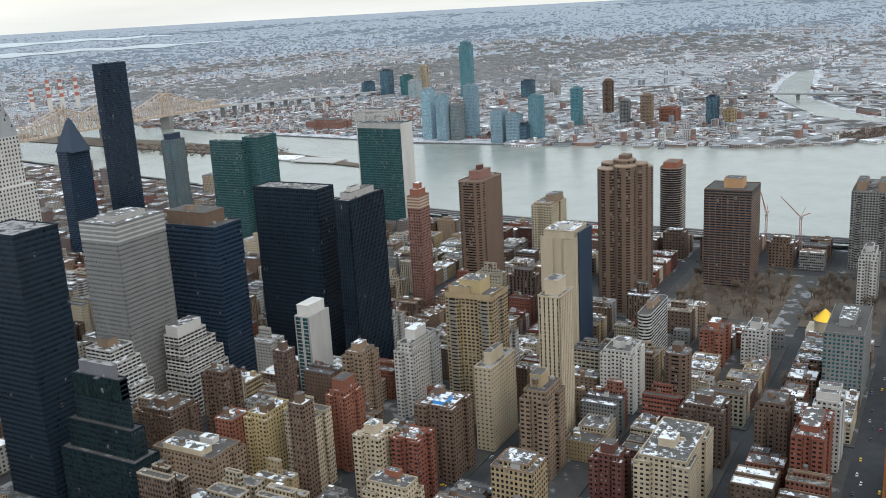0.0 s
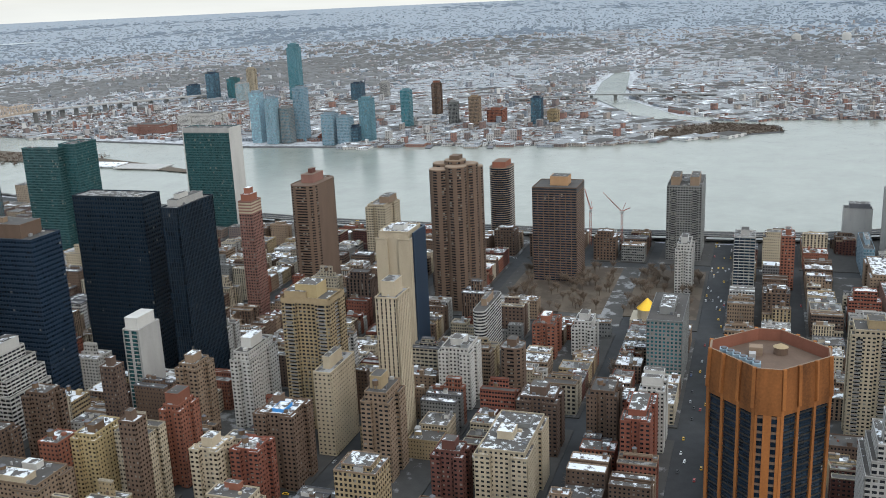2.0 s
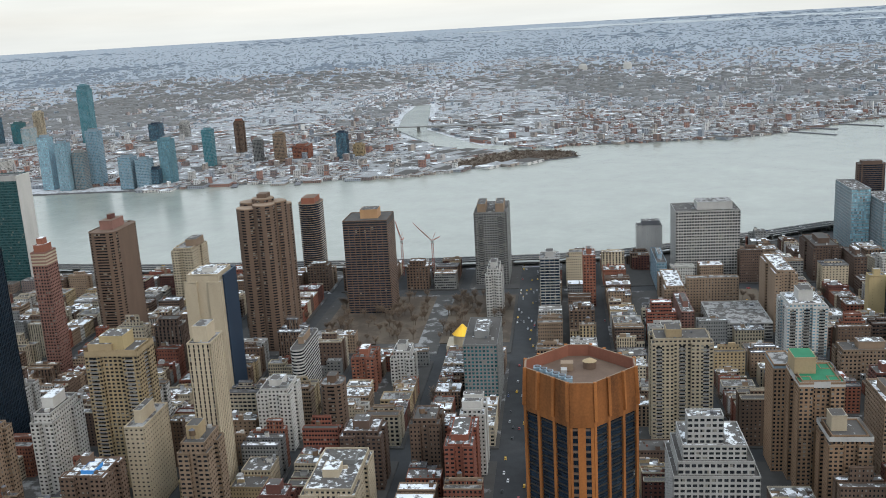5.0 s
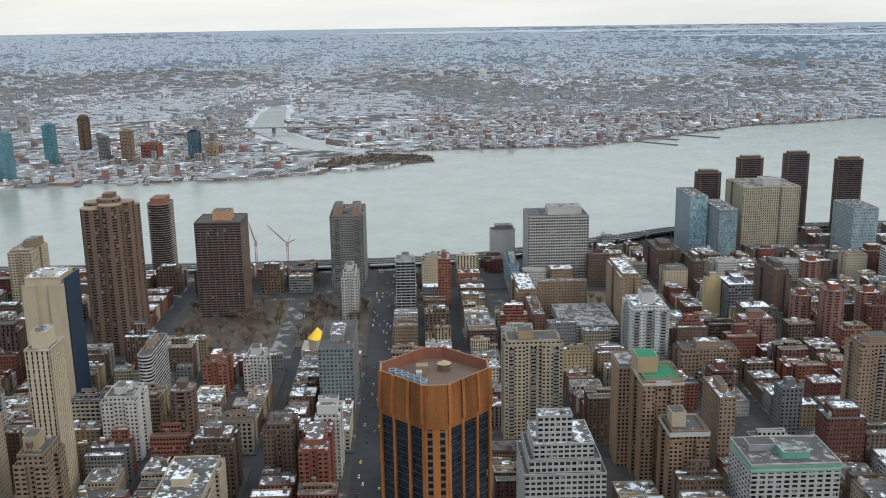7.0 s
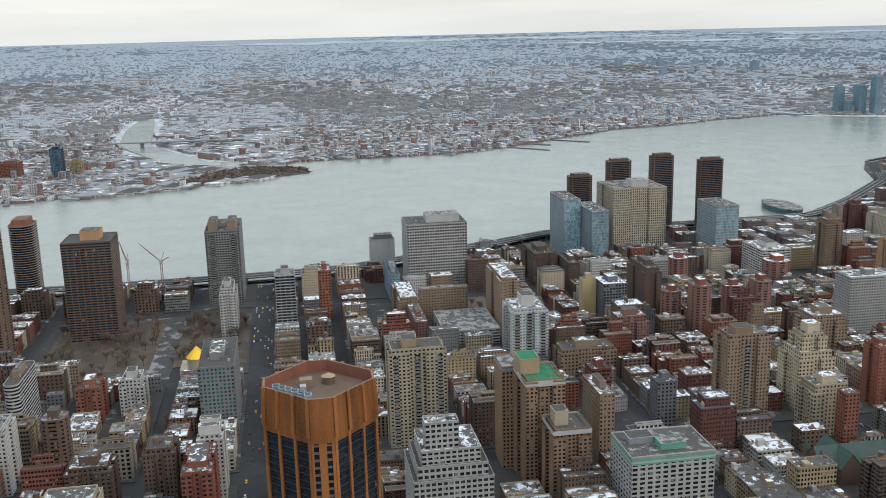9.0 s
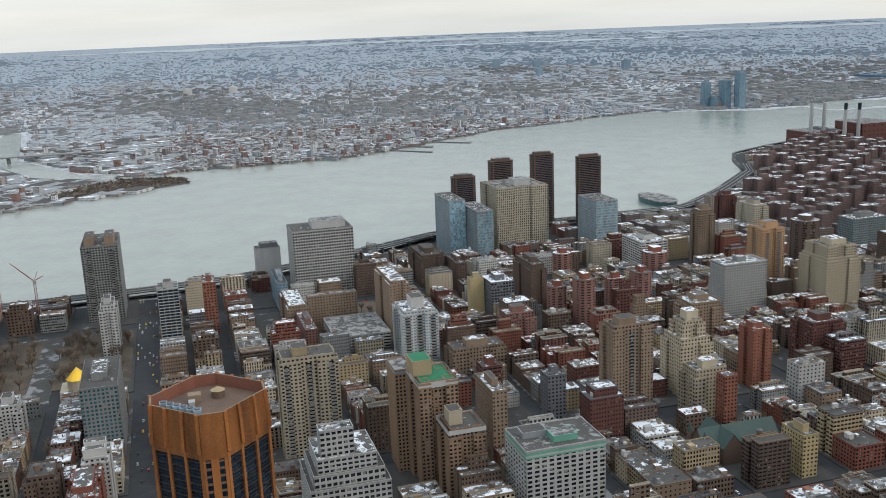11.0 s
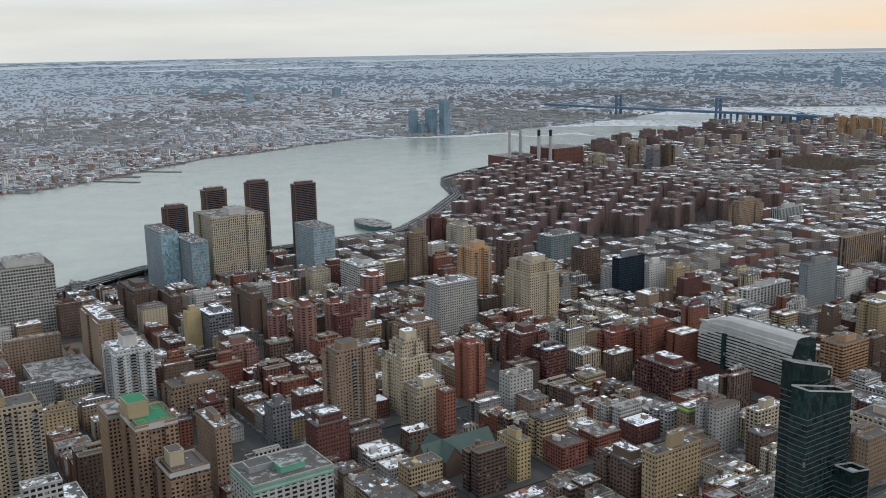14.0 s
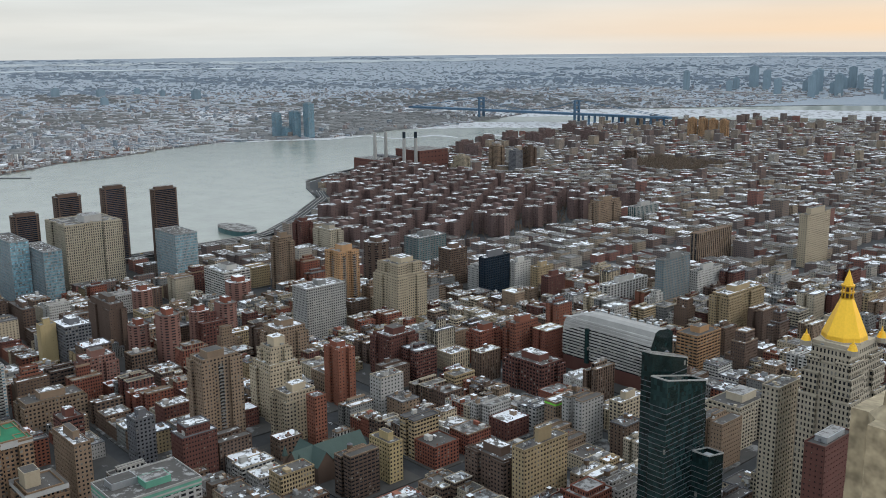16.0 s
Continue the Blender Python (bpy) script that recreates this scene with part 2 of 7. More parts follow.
# ---- mesh helpers ----
class Shell:
    """Collects quads of several materials and links them as one mesh object."""

    def __init__(self):
        self.v, self.f, self.m, self.mats = [], [], [], []

    def slot(self, mat):
        if mat not in self.mats:
            self.mats.append(mat)
        return self.mats.index(mat)

    def quad(self, a, b, c, d, mat):
        k = len(self.v)
        self.v += [a, b, c, d]
        self.f.append((k, k + 1, k + 2, k + 3))
        self.m.append(self.slot(mat))

    def box(self, x0, x1, y0, y1, z0, z1, mat, faces="wesntb"):
        k = len(self.v)
        self.v += [(x0, y0, z0), (x1, y0, z0), (x1, y1, z0), (x0, y1, z0), (x0, y0, z1), (x1, y0, z1), (x1, y1, z1), (x0, y1, z1)]
        s = self.slot(mat)
        for key, f in (("s", (0, 1, 5, 4)), ("e", (1, 2, 6, 5)), ("n", (2, 3, 7, 6)), ("w", (3, 0, 4, 7)), ("t", (4, 5, 6, 7)), ("b", (3, 2, 1, 0))):
            if key in faces:
                self.f.append(tuple(k + i for i in f))
                self.m.append(s)

    def prism(self, ring, z0, z1, mat, top=True, scale=1.0, mid=None):
        """A ring of (x, y) drawn up from z0 to z1, its top scaled about mid."""
        n, k = len(ring), len(self.v)
        cx, cy = mid or (sum(p[0] for p in ring) / n, sum(p[1] for p in ring) / n)
        self.v += [(x, y, z0) for x, y in ring]
        self.v += [(cx + (x - cx) * scale, cy + (y - cy) * scale, z1) for x, y in ring]
        s = self.slot(mat)
        for i in range(n):
            j = (i + 1) % n
            self.f.append((k + i, k + j, k + n + j, k + n + i))
            self.m.append(s)
        if top:
            self.f.append(tuple(range(k + n, k + 2 * n)))
            self.m.append(s)

    def obj(self, name, parent=None, label="", at=None):
        me = bpy.data.meshes.new(name)
        v = self.v
        if at is not None:
            v = [(x - at[0], y - at[1], z - at[2]) for x, y, z in v]
        me.from_pydata(v, [], self.f)
        for m in self.mats:
            me.materials.append(m)
        me.polygons.foreach_set("material_index", self.m)
        me.update()
        ob = new(name, me)
        if parent is not None:
            ob.parent = parent
        elif at is not None:
            ob.location = at
        if label:
            tagged(ob, label)
        return ob


def circle(cx, cy, r, n=12, turn=0.0):
    return [(cx + r * math.cos(turn + 2 * math.pi * i / n), cy + r * math.sin(turn + 2 * math.pi * i / n)) for i in range(n)]


def facade(s, core, x0, x1, y0, y1, z0, z1, wall, pane, fh=3.3, bay=3.2, sp=0.5, pier=0.45, deep=0.3, base=0.0):
    """A glazed core behind storey bands and piers that stand proud of it."""
    core.box(x0 + deep, x1 - deep, y0 + deep, y1 - deep, z0, z1 - 0.2, pane, "wesn")
    floors = max(1, round((z1 - z0 - base) / fh))
    step = (z1 - z0 - base) / floors
    if sp > 0:
        h = step * sp
        for i in range(floors + 1):
            za = z0 + base + i * step - h * 0.5
            s.box(x0, x1, y0, y1, max(z0, za), min(z1, za + h), wall, "wesntb")
    if pier > 0:
        w = bay * pier * 0.5
        e = 0.03
        for a0, a1, faces, vert in ((x0, x1, None, False), (y0, y1, None, True)):
            n = max(1, round((a1 - a0) / bay))
            for i in range(n + 1):
                c = a0 + (a1 - a0) * i / n
                lo, hi = max(a0 + e, c - w), min(a1 - e, c + w)
                if vert:
                    s.box(x0 + e, x0 + deep + 0.1, lo, hi, z0, z1, wall, "wsn")
                    s.box(x1 - deep - 0.1, x1 - e, lo, hi, z0, z1, wall, "esn")
                else:
                    s.box(lo, hi, y0 + e, y0 + deep + 0.1, z0, z1, wall, "wes")
                    s.box(lo, hi, y1 - deep - 0.1, y1 - e, z0, z1, wall, "wen")


def roof_shell(x0, x1, y0, y1, z, wall, roof, lip=1.0, t=0.4):
    """A roof deck and its parapet in one piece, like a shallow tray."""
    s = Shell()

    def ring(m, h):
        s.v += [(x0 + m, y0 + m, h), (x1 - m, y0 + m, h), (x1 - m, y1 - m, h), (x0 + m, y1 - m, h)]

    for m, h in ((0, z - 0.3), (0, z + lip), (t, z + lip), (t, z + 0.08)):
        ring(m, h)
    w, r = s.slot(wall), s.slot(roof)
    for k in (0, 4, 8):
        for i in range(4):
            a, b = k + i, k + (i + 1) % 4
            s.f.append((a, b, b + 4, a + 4))
            s.m.append(w)
    s.f.append((12, 13, 14, 15))
    s.m.append(r)
    return s


def tank(parent, x, y, z, r=2.2):
    """A timber water tank on a steel stand."""
    s = Shell()
    s.prism(circle(x, y, r, 10), z + 3.0, z + 6.6, PAL["wood"])
    t = s.obj("water_tank", parent, "round weathered cedar tank")
    s = Shell()
    s.prism(circle(x, y, r * 1.08, 10), z + 6.6, z + 8.0, PAL["dgrey"], scale=0.05)
    s.obj("cone_roof", t)
    s = Shell()
    for dx in (-1.3, 1.3):
        for dy in (-1.3, 1.3):
            s.box(x + dx - 0.15, x + dx + 0.15, y + dy - 0.15, y + dy + 0.15, z, z + 3.0, PAL["dgrey"])
    s.box(x - 1.6, x + 1.6, y - 1.6, y + 1.6, z + 2.75, z + 3.0, PAL["dgrey"])
    s.obj("stand", t)


def rounded_ring(x0, x1, y0, y1, share):
    r = min(x1 - x0, y1 - y0) * share
    ring = []
    for cx, cy, a in ((x1 - r, y1 - r, 0), (x0 + r, y1 - r, 90), (x0 + r, y0 + r, 180), (x1 - r, y0 + r, 270)):
        for k in range(5):
            b = radians(a + 22.5 * k)
            ring.append((cx + r * math.cos(b), cy + r * math.sin(b)))
    return ring


def inset(ring, m):
    n = len(ring)
    cx, cy = sum(p[0] for p in ring) / n, sum(p[1] for p in ring) / n
    out = []
    for x, y in ring:
        q = math.hypot(x - cx, y - cy)
        out.append((cx + (x - cx) * (q - m) / q, cy + (y - cy) * (q - m) / q))
    return out


def round_facade(s, core, ring, z0, z1, wall, pane, fh, sp, pier, deep=0.5):
    core.prism(inset(ring, deep), z0, z1 - 0.2, pane, top=False)
    n = max(1, round((z1 - z0) / fh))
    step = (z1 - z0) / n
    for i in range(n + 1):
        za = max(z0, z0 + i * step - step * sp / 2)
        zb = min(z1, za + step * sp)
        s.prism(ring, za, zb, wall)
    if pier > 0:
        small = inset(ring, 0.06)
        for i in range(0, len(ring), 2):
            (xa, ya), (xb, yb) = small[i], small[(i + 1) % len(ring)]
            s.quad((xa, ya, z0), (xb, yb, z0), (xb, yb, z1), (xa, ya, z1), wall)


MASONRY = {"white", "cream", "buff", "yellow", "tan", "limestone", "brown", "dbrown", "red", "dred", "pinkred", "salmon", "terracotta", "rust"}
trng = random.Random(21)
taken = []


def tower(label, x0, x1, y0, y1, h, wall="tan", pane="win", fh=3.2, bay=3.2, sp=0.5, pier=0.45, deep=0.35, roof="snow", steps=(), tops=(), name="apartment_tower", category="high-rise", tanks=0, crown=0.0, crown_wall=None, rounded=0.0):
    """A high-rise. steps: (height, inset west, east, south, north) of the tiers above the first; tops: (x0, x1, y0, y1, height, palette) of rooftop blocks as shares of the roof."""
    if x1 < x0: x0, x1 = x1, x0
    if y1 < y0: y0, y1 = y1, y0
    root = new(name)
    root.location = ((x0 + x1) / 2, (y0 + y1) / 2, 0)
    at = tuple(root.location)
    tagged(root, label, category)
    taken.append((x0 - 3, x1 + 3, y0 - 3, y1 + 3))
    W, P = PAL[wall], PAL[pane]
    z0 = 0.0
    tiers = [(h, 0, 0, 0, 0)] if not steps else list(steps)
    prev = None
    for i, (zt, iw, ie, is_, in_) in enumerate(tiers):
        a, b, c, d = x0 + iw, x1 - ie, y0 + is_, y1 - in_
        s, g = Shell(), Shell()
        if rounded:
            ring = rounded_ring(a, b, c, d, rounded)
            round_facade(s, g, ring, z0, zt, W, P, fh, sp, pier)
            rs = Shell()
            rs.prism(inset(ring, 0.5), zt - 0.1, zt + 0.1, ROOFS[roof])
            for q0, q1 in zip(ring, ring[1:] + ring[:1]):
                beam(rs, (*q0, zt + 0.35), (*q1, zt + 0.35), 0.4, W, h=0.9)
        elif wall in MASONRY and pier > 0.3 and sp > 0.3 and b - a > 16 and d - c > 16:
            # corner blocks round a recessed middle, and a set-back top storey
            n_ = 2.4
            ka, kc = (b - a) * trng.uniform(0.3, 0.4), (d - c) * trng.uniform(0.3, 0.4)
            rs = Shell()
            top_z = zt - trng.choice((0.5, fh, fh, 2 * fh))
            parts_ = [(a + n_, b - n_, c + n_, d - n_, zt)]
            for u0, u1 in ((a, a + ka), (b - ka, b)):
                for v0, v1 in ((c, c + kc), (d - kc, d)):
                    parts_.append((u0, u1, v0, v1, top_z))
            for u0, u1, v0, v1, zz in parts_:
                facade(s, g, u0, u1, v0, v1, z0, zz, W, P, fh, bay, sp, pier, deep)
                q_ = roof_shell(u0, u1, v0, v1, zz, W, ROOFS[roof])
                k = len(rs.v)
                rs.v += q_.v
                rs.f += [tuple(k + j for j in f) for f in q_.f]
                rs.m += [rs.slot(q_.mats[j]) for j in q_.m]
        else:
            facade(s, g, a, b, c, d, z0, zt, W, P, fh, bay, sp, pier, deep)
            rs = roof_shell(a, b, c, d, zt, W, ROOFS[roof])
        s.obj("facade" if i == 0 else "upper_tier", root, at=at)
        g.obj("glazing", root, at=at)
        rs.obj("roof", root, at=at)
        z0 = zt
        prev = (a, b, c, d)
    a, b, c, d = prev
    if crown and not rounded:
        s = Shell()
        CW = PAL[crown_wall or wall]
        s.box(a + 0.02, b - 0.02, c + 0.02, d - 0.02, z0 - crown, z0 + 0.9, CW, "wesn")
        s.obj("crown_band", root, at=at)
    for u0, u1, v0, v1, hh, p in tops:
        xa, xb, ya, yb = a + (b - a) * u0, a + (b - a) * u1, c + (d - c) * v0, c + (d - c) * v1
        s = Shell()
        s.box(xa, xb, ya, yb, z0, z0 + hh, PAL[p], "wesn")
        s.box(xa - 0.2, xb + 0.2, ya - 0.2, yb + 0.2, z0 + hh, z0 + hh + 0.5, PAL[p])
        s.box(xa + 0.3, xb - 0.3, ya + 0.3, yb - 0.3, z0 + hh + 0.5, z0 + hh + 0.54, ROOFS[roof], "t")
        s.obj("bulkhead", root, at=at)
    if not crown:
        s = Shell()
        for k in range(trng.randint(5, 10)):
            w_ = trng.uniform(0.8, 2.6)
            xa, ya = trng.uniform(a + 3, b - 5), trng.uniform(c + 3, d - 5)
            s.box(xa, xa + w_, ya, ya + w_ * trng.uniform(0.6, 1.6), z0, z0 + trng.uniform(0.8, 2.4), PAL[trng.choice(("steel", "dgrey", "lgrey", wall))])
        s.obj("roof_plant", root, "small grey rooftop units", at=at)
    for k in range(tanks):
        tx, ty = a + (b - a) * (0.3 + 0.4 * k), c + (d - c) * (0.6 - 0.3 * k)
        tank(root, tx - at[0], ty - at[1], z0)
    return root


def balconies(start, side, stacks, width=4.2, fh=2.9, base=8.0):
    """Stacks of shaded balconies on one side of the tower whose label begins so; stacks: places along that side as shares."""
    for o in list(scene.objects):
        if not str(o.get("label", "")).startswith(start):
            continue
        cs = [c for c in o.children if c.name.startswith("facade")][0]
        xs_, ys_, zs_ = ([v.co[k] for v in cs.data.vertices] for k in range(3))
        fx0, fx1, fy0, fy1, top = min(xs_), max(xs_), min(ys_), max(ys_), max(zs_) - 4
        for u in stacks:
            # the middle of a notched tower lies further back
            back = 2.4 if 0.4 < u < 0.6 and fx1 - fx0 > 16 and fy1 - fy0 > 16 else 0.0
            x0, x1, y0, y1 = fx0 + back, fx1 - back, fy0 + back, fy1 - back
            s = Shell()
            z = base
            while z < top - 2:
                if side == "w":
                    c = y0 + (y1 - y0) * u
                    s.box(x0 - 0.06, x0 + 0.2, c - width / 2, c + width / 2, z + 0.9, z + fh - 0.25, PAL["win"], "wsn")
                    s.box(x0 - 1.5, x0, c - width / 2 - 0.2, c + width / 2 + 0.2, z - 0.2, z, PAL["lgrey"])
                    s.box(x0 - 1.5, x0 - 1.4, c - width / 2, c + width / 2, z, z + 0.95, PAL["grey"])
                else:
                    yy = y1 if side == "n" else y0
                    q = 1 if side == "n" else -1
                    c = x0 + (x1 - x0) * u
                    s.box(c - width / 2, c + width / 2, min(yy - 0.2 * q, yy + 0.06 * q), max(yy - 0.2 * q, yy + 0.06 * q), z + 0.9, z + fh - 0.25, PAL["win"])
                    s.box(c - width / 2 - 0.2, c + width / 2 + 0.2, min(yy, yy + 1.5 * q), max(yy, yy + 1.5 * q), z - 0.2, z, PAL["lgrey"])
                    s.box(c - width / 2, c + width / 2, min(yy + 1.4 * q, yy + 1.5 * q), max(yy + 1.4 * q, yy + 1.5 * q), z, z + 0.95, PAL["grey"])
                z += fh
            tagged(s.obj("balcony_stack", o, "shaded balconies one above the other"), kind="stuff")


# ---- distance ----
NEAR_D, FAR_D = 3300.0, 4850.0


def bend(x, y, z=0.0):
    """Land past NEAR_D is drawn closer along the line of sight, so that the plain reaches the horizon inside the lens's range."""
    d = math.hypot(x, y)
    if d <= NEAR_D:
        return (x, y, z)
    reach = FAR_D - NEAR_D
    k = (NEAR_D + reach * (d - NEAR_D) / (d - NEAR_D + reach)) / d
    return (x * k, y * k, EYE - (EYE - z) * k)


def beam(s, a, b, w, mat, warp=None, h=None):
    """A straight four-sided bar from a to b."""
    a, b = Vector(a), Vector(b)
    d = (b - a).normalized()
    side = d.cross(Vector((0, 0, 1)))
    side = side.normalized() if side.length > 1e-3 else Vector((1, 0, 0))
    up = side.cross(d).normalized()
    k = len(s.v)
    for p in (a, b):
        for i, j in ((-1, -1), (1, -1), (1, 1), (-1, 1)):
            q = p + side * (i * w / 2) + up * (j * (h or w) / 2)
            s.v.append(warp(*q) if warp else tuple(q))
    m = s.slot(mat)
    for f in ((0, 1, 5, 4), (1, 2, 6, 5), (2, 3, 7, 6), (3, 0, 4, 7), (4, 5, 6, 7), (3, 2, 1, 0)):
        s.f.append(tuple(k + i for i in f))
        s.m.append(m)


def bent(s):
    s.v = [bend(*p) for p in s.v]
    return s


# ---- high-rises, uptown to downtown ----
tower("dark bronze glass residential slab tower, plain and very tall", 979, 1032, 1097, 1109, 262, wall="navy", pane="blackwin", sp=0.14, pier=0.1, bay=1.5, roof="tar", name="residential_tower")
tower("green glass slab tower with a white marble end wall", 1176, 1206, 717, 792, 154, wall="teal", pane="greenwin", sp=0.3, pier=0.14, bay=1.3, fh=3.7, roof="tar", name="secretariat_tower", category="office tower")
tower("green glass hotel tower with a sloping foot", 1013, 1025, 878, 935, 150, wall="teal", pane="greenwin", sp=0.3, pier=0.12, bay=1.5, fh=3.6, roof="tar", name="hotel_tower")
tower("green glass office tower with a chamfered corner", 1026, 1069, 859, 886, 154, wall="teal", pane="greenwin", sp=0.25, pier=0.12, bay=1.5, fh=3.6, roof="tar", name="office_tower")
tower("grey glass apartment tower with a dark top", 1000, 1030, 997, 1014, 151, wall="dgrey", pane="tealwin", sp=0.35, pier=0.3, roof="tar", tops=((0.1,0.8,0.1,0.8,9,"navy"),))
tower("dark blue glass tower with a pyramid top", 900, 939, 1093, 1114, 148, wall="navy", pane="blackwin", sp=0.3, pier=0.25, bay=2.6, roof="tar", name="pyramid_tower")
tower("pale grey office tower with embossed metal panels", 510, 563, 578, 619, 168, wall="grey", pane="win", sp=0.6, pier=0.5, bay=1.9, fh=3.7, roof="snowy", crown=14, crown_wall="lgrey", tops=((0.2,0.8,0.25,0.75,4,"lgrey"),), name="office_tower", category="office tower")
tower("black glass office tower with a flat lit roof edge", 388, 424, 535, 582, 192, wall="black", pane="blackwin", sp=0.45, pier=0.12, bay=1.6, fh=3.8, roof="tar", name="office_tower", category="office tower")
tower("dark office tower with louvred window bands and a brown penthouse", 586, 620, 546, 614, 150, wall="navy", pane="blackwin", sp=0.5, pier=0.08, bay=3.0, fh=3.8, roof="tar", tops=((0.15,0.85,0.2,0.85,11,"brown"),(0.3,0.45,0.5,0.6,15,"tan")), name="office_tower", category="office tower")
tower("black grid-fronted office tower with an open parapet", 669, 695, 499, 571, 168, wall="black", pane="blackwin", sp=0.42, pier=0.35, bay=2.6, fh=3.8, roof="tar", name="office_tower", category="office tower")
tower("black ribbed office tower with white rooftop plant", 647, 702, 450, 466, 165, wall="black", pane="blackwin", sp=0.1, pier=0.4, bay=2.2, fh=3.8, roof="tar", tops=((0.15,0.85,0.3,0.9,5,"lgrey"),(0.25,0.5,0.4,0.7,9,"white")), name="office_tower", category="office tower")
tower("slim red brick tower with pale corner strips and a red cap", 840, 861, 495, 510, 127, wall="pinkred", pane="win", sp=0.45, pier=0.4, bay=3, roof="snow", crown=12, crown_wall="cream", tops=((0.15,0.85,0.15,0.85,7,"terracotta"),(0.3,0.7,0.3,0.7,13,"terracotta")))
tower("brown brick apartment tower with rounded bays", 905, 965, 455, 486, 131, wall="brown", pane="win", sp=0.5, pier=0.3, rounded=0.3, fh=2.95, roof="brown", tops=((0.3,0.75,0.3,0.75,9,"pinkred"),(0.45,0.6,0.45,0.6,14,"dred")))
tower("tan balconied apartment tower with a yellow rooftop block", 610, 639, 302, 342, 107, wall="buff", pane="win", sp=0.45, pier=0.35, bay=3.4, fh=2.9, roof="snow", crown=3, tops=((0.2,0.8,0.3,0.75,10,"yellow"),(0.1,0.7,0.5,0.95,5,"buff")))
tower("blank cream-sided apartment tower with a dark glass front", 760, 798, 292, 325, 122, wall="cream", pane="blackwin", sp=0.9, pier=0.9, bay=6, roof="snow", tops=((0.3,0.6,0.3,0.6,4,"white"),))
tower("slender cream tower with vertical window strips and a stepped cap", 602, 629, 244, 261, 115, wall="cream", pane="win", sp=0.15, pier=0.62, bay=3.6, roof="tar", tops=((0.2,0.8,0.2,0.8,11,"cream"),))
tower("dark brown banded curved tower with a red cap", 1180, 1222, 311, 340, 102, wall="tan", pane="blackwin", sp=0.24, pier=0.0, rounded=0.45, fh=2.9, roof="brown", tops=((0.15,0.85,0.2,0.8,7,"terracotta"),))
tower("brown banded apartment tower with a wedge front and orange plant room", 1031, 1080, 194, 245, 109, wall="brown", pane="blackwin", sp=0.42, pier=0.1, bay=6, fh=2.9, roof="tar", crown=6, crown_wall="black", tops=((0.3,0.7,0.25,0.65,10,"salmon"),))
tower("grey balconied riverside slab tower", 1142, 1217, 65, 106, 91, wall="grey", pane="win", sp=0.45, pier=0.35, bay=3.2, fh=2.9, roof="tar", tops=((0.1,0.6,0.1,0.35,10,"tan"),(0.1,0.6,0.65,0.9,10,"tan")))
tower("yellow-tan tower with a stepped top by the river", 1080, 1132, 446, 473, 71, wall="cream", pane="win", sp=0.5, pier=0.45, roof="tar", tops=((0.3,0.8,0.0,0.5,8,"tan"),))
tower("white brick tower with a green glass front and a blank side", 571, 598, 445, 459, 87, wall="lgrey", pane="greenwin", sp=0.18, pier=0.3, bay=7, roof="white", tops=((0.1,0.9,0.1,0.9,9,"white"),))
tower("white stepped loft tower with ribbon windows", 536, 579, 551, 569, 69, wall="white", pane="win", sp=0.42, pier=0.1, bay=5, fh=3.4, roof="snow", steps=((38, -3, 0, -10, 0), (50, 0, 0, -6, 0), (60, 0, 4, -2, 0), (69, 0, 10, 2, 0)), tops=((0.05, 0.9, 0.1, 0.9, 8, "white"),), name="loft_building")
tower("green glass stepped office block with planted terraces", 393, 415, 459, 530, 105, wall="black", pane="darkwin", sp=0.3, pier=0.12, bay=2.2, fh=3.9, roof="tar", name="office_block", category="office block", steps=((42,0,0,0,0),(62,5,5,5,5),(82,10,10,9,9),(96,14,14,12,14)), tops=((0.1,0.8,0.15,0.85,9,"dgrey"),))
tower("white brick tower with terraces", 600, 645, 368, 386, 63, wall="white", pane="win", sp=0.5, pier=0.5, roof="snow", tops=((0.3,0.7,0.3,0.8,8,"white"),))
tower("cream tower block with a narrow neck", 574, 617, 287, 301, 65, wall="cream", pane="win", sp=0.6, pier=0.6, roof="tar", tops=((0.2,0.7,0.3,0.7,9,"cream"),))
tower("grey brick tower with dark windows", 547, 579, 232, 253, 65, wall="tan", pane="win", sp=0.5, pier=0.45, roof="tar", tops=((0.3,0.7,0.4,0.8,9,"buff"),),tanks=1)
tower("pale yellow-grey apartment slab with balconies", 681, 709, -110, -65, 85, wall="cream", pane="win", sp=0.5, pier=0.42, bay=3.4, fh=2.9, roof="snow", tops=((0.25,0.7,0.5,0.75,6,"buff"),))
tower("white stepped office building with ribbon windows", 522, 568, -112, -62, 72, wall="lgrey", pane="win", sp=0.45, pier=0.3, bay=3.6, fh=3.5, roof="snow", steps=((56,0,0,0,0),(64,3,3,3,3),(73,6,6,7,6),(90,9,26,20,9)),name="office_block")
tower("white tower block with balconies", 845, 887, -236, -200, 59, wall="white", pane="bluewin", sp=0.5, pier=0.35, bay=3.6, fh=2.9, roof="snow", tops=((0.3,0.7,0.3,0.65,10,"white"),))
tower("tan-orange brick tower with a green painted roof terrace", 603, 640, -181, -152, 82, wall="rust", pane="win", sp=0.42, pier=0.42, bay=3.0, fh=2.95, roof="turf", crown=3.5, crown_wall="lgrey", tops=((0.45, 0.95, 0.5, 0.98, 11, "buff"),))
tower("slim tan-orange brick shaft with a pale parapet", 641, 668, -158, -144, 80, wall="rust", pane="win", sp=0.42, pier=0.42, bay=3.0, fh=2.95, roof="tar", crown=3, crown_wall="mist")
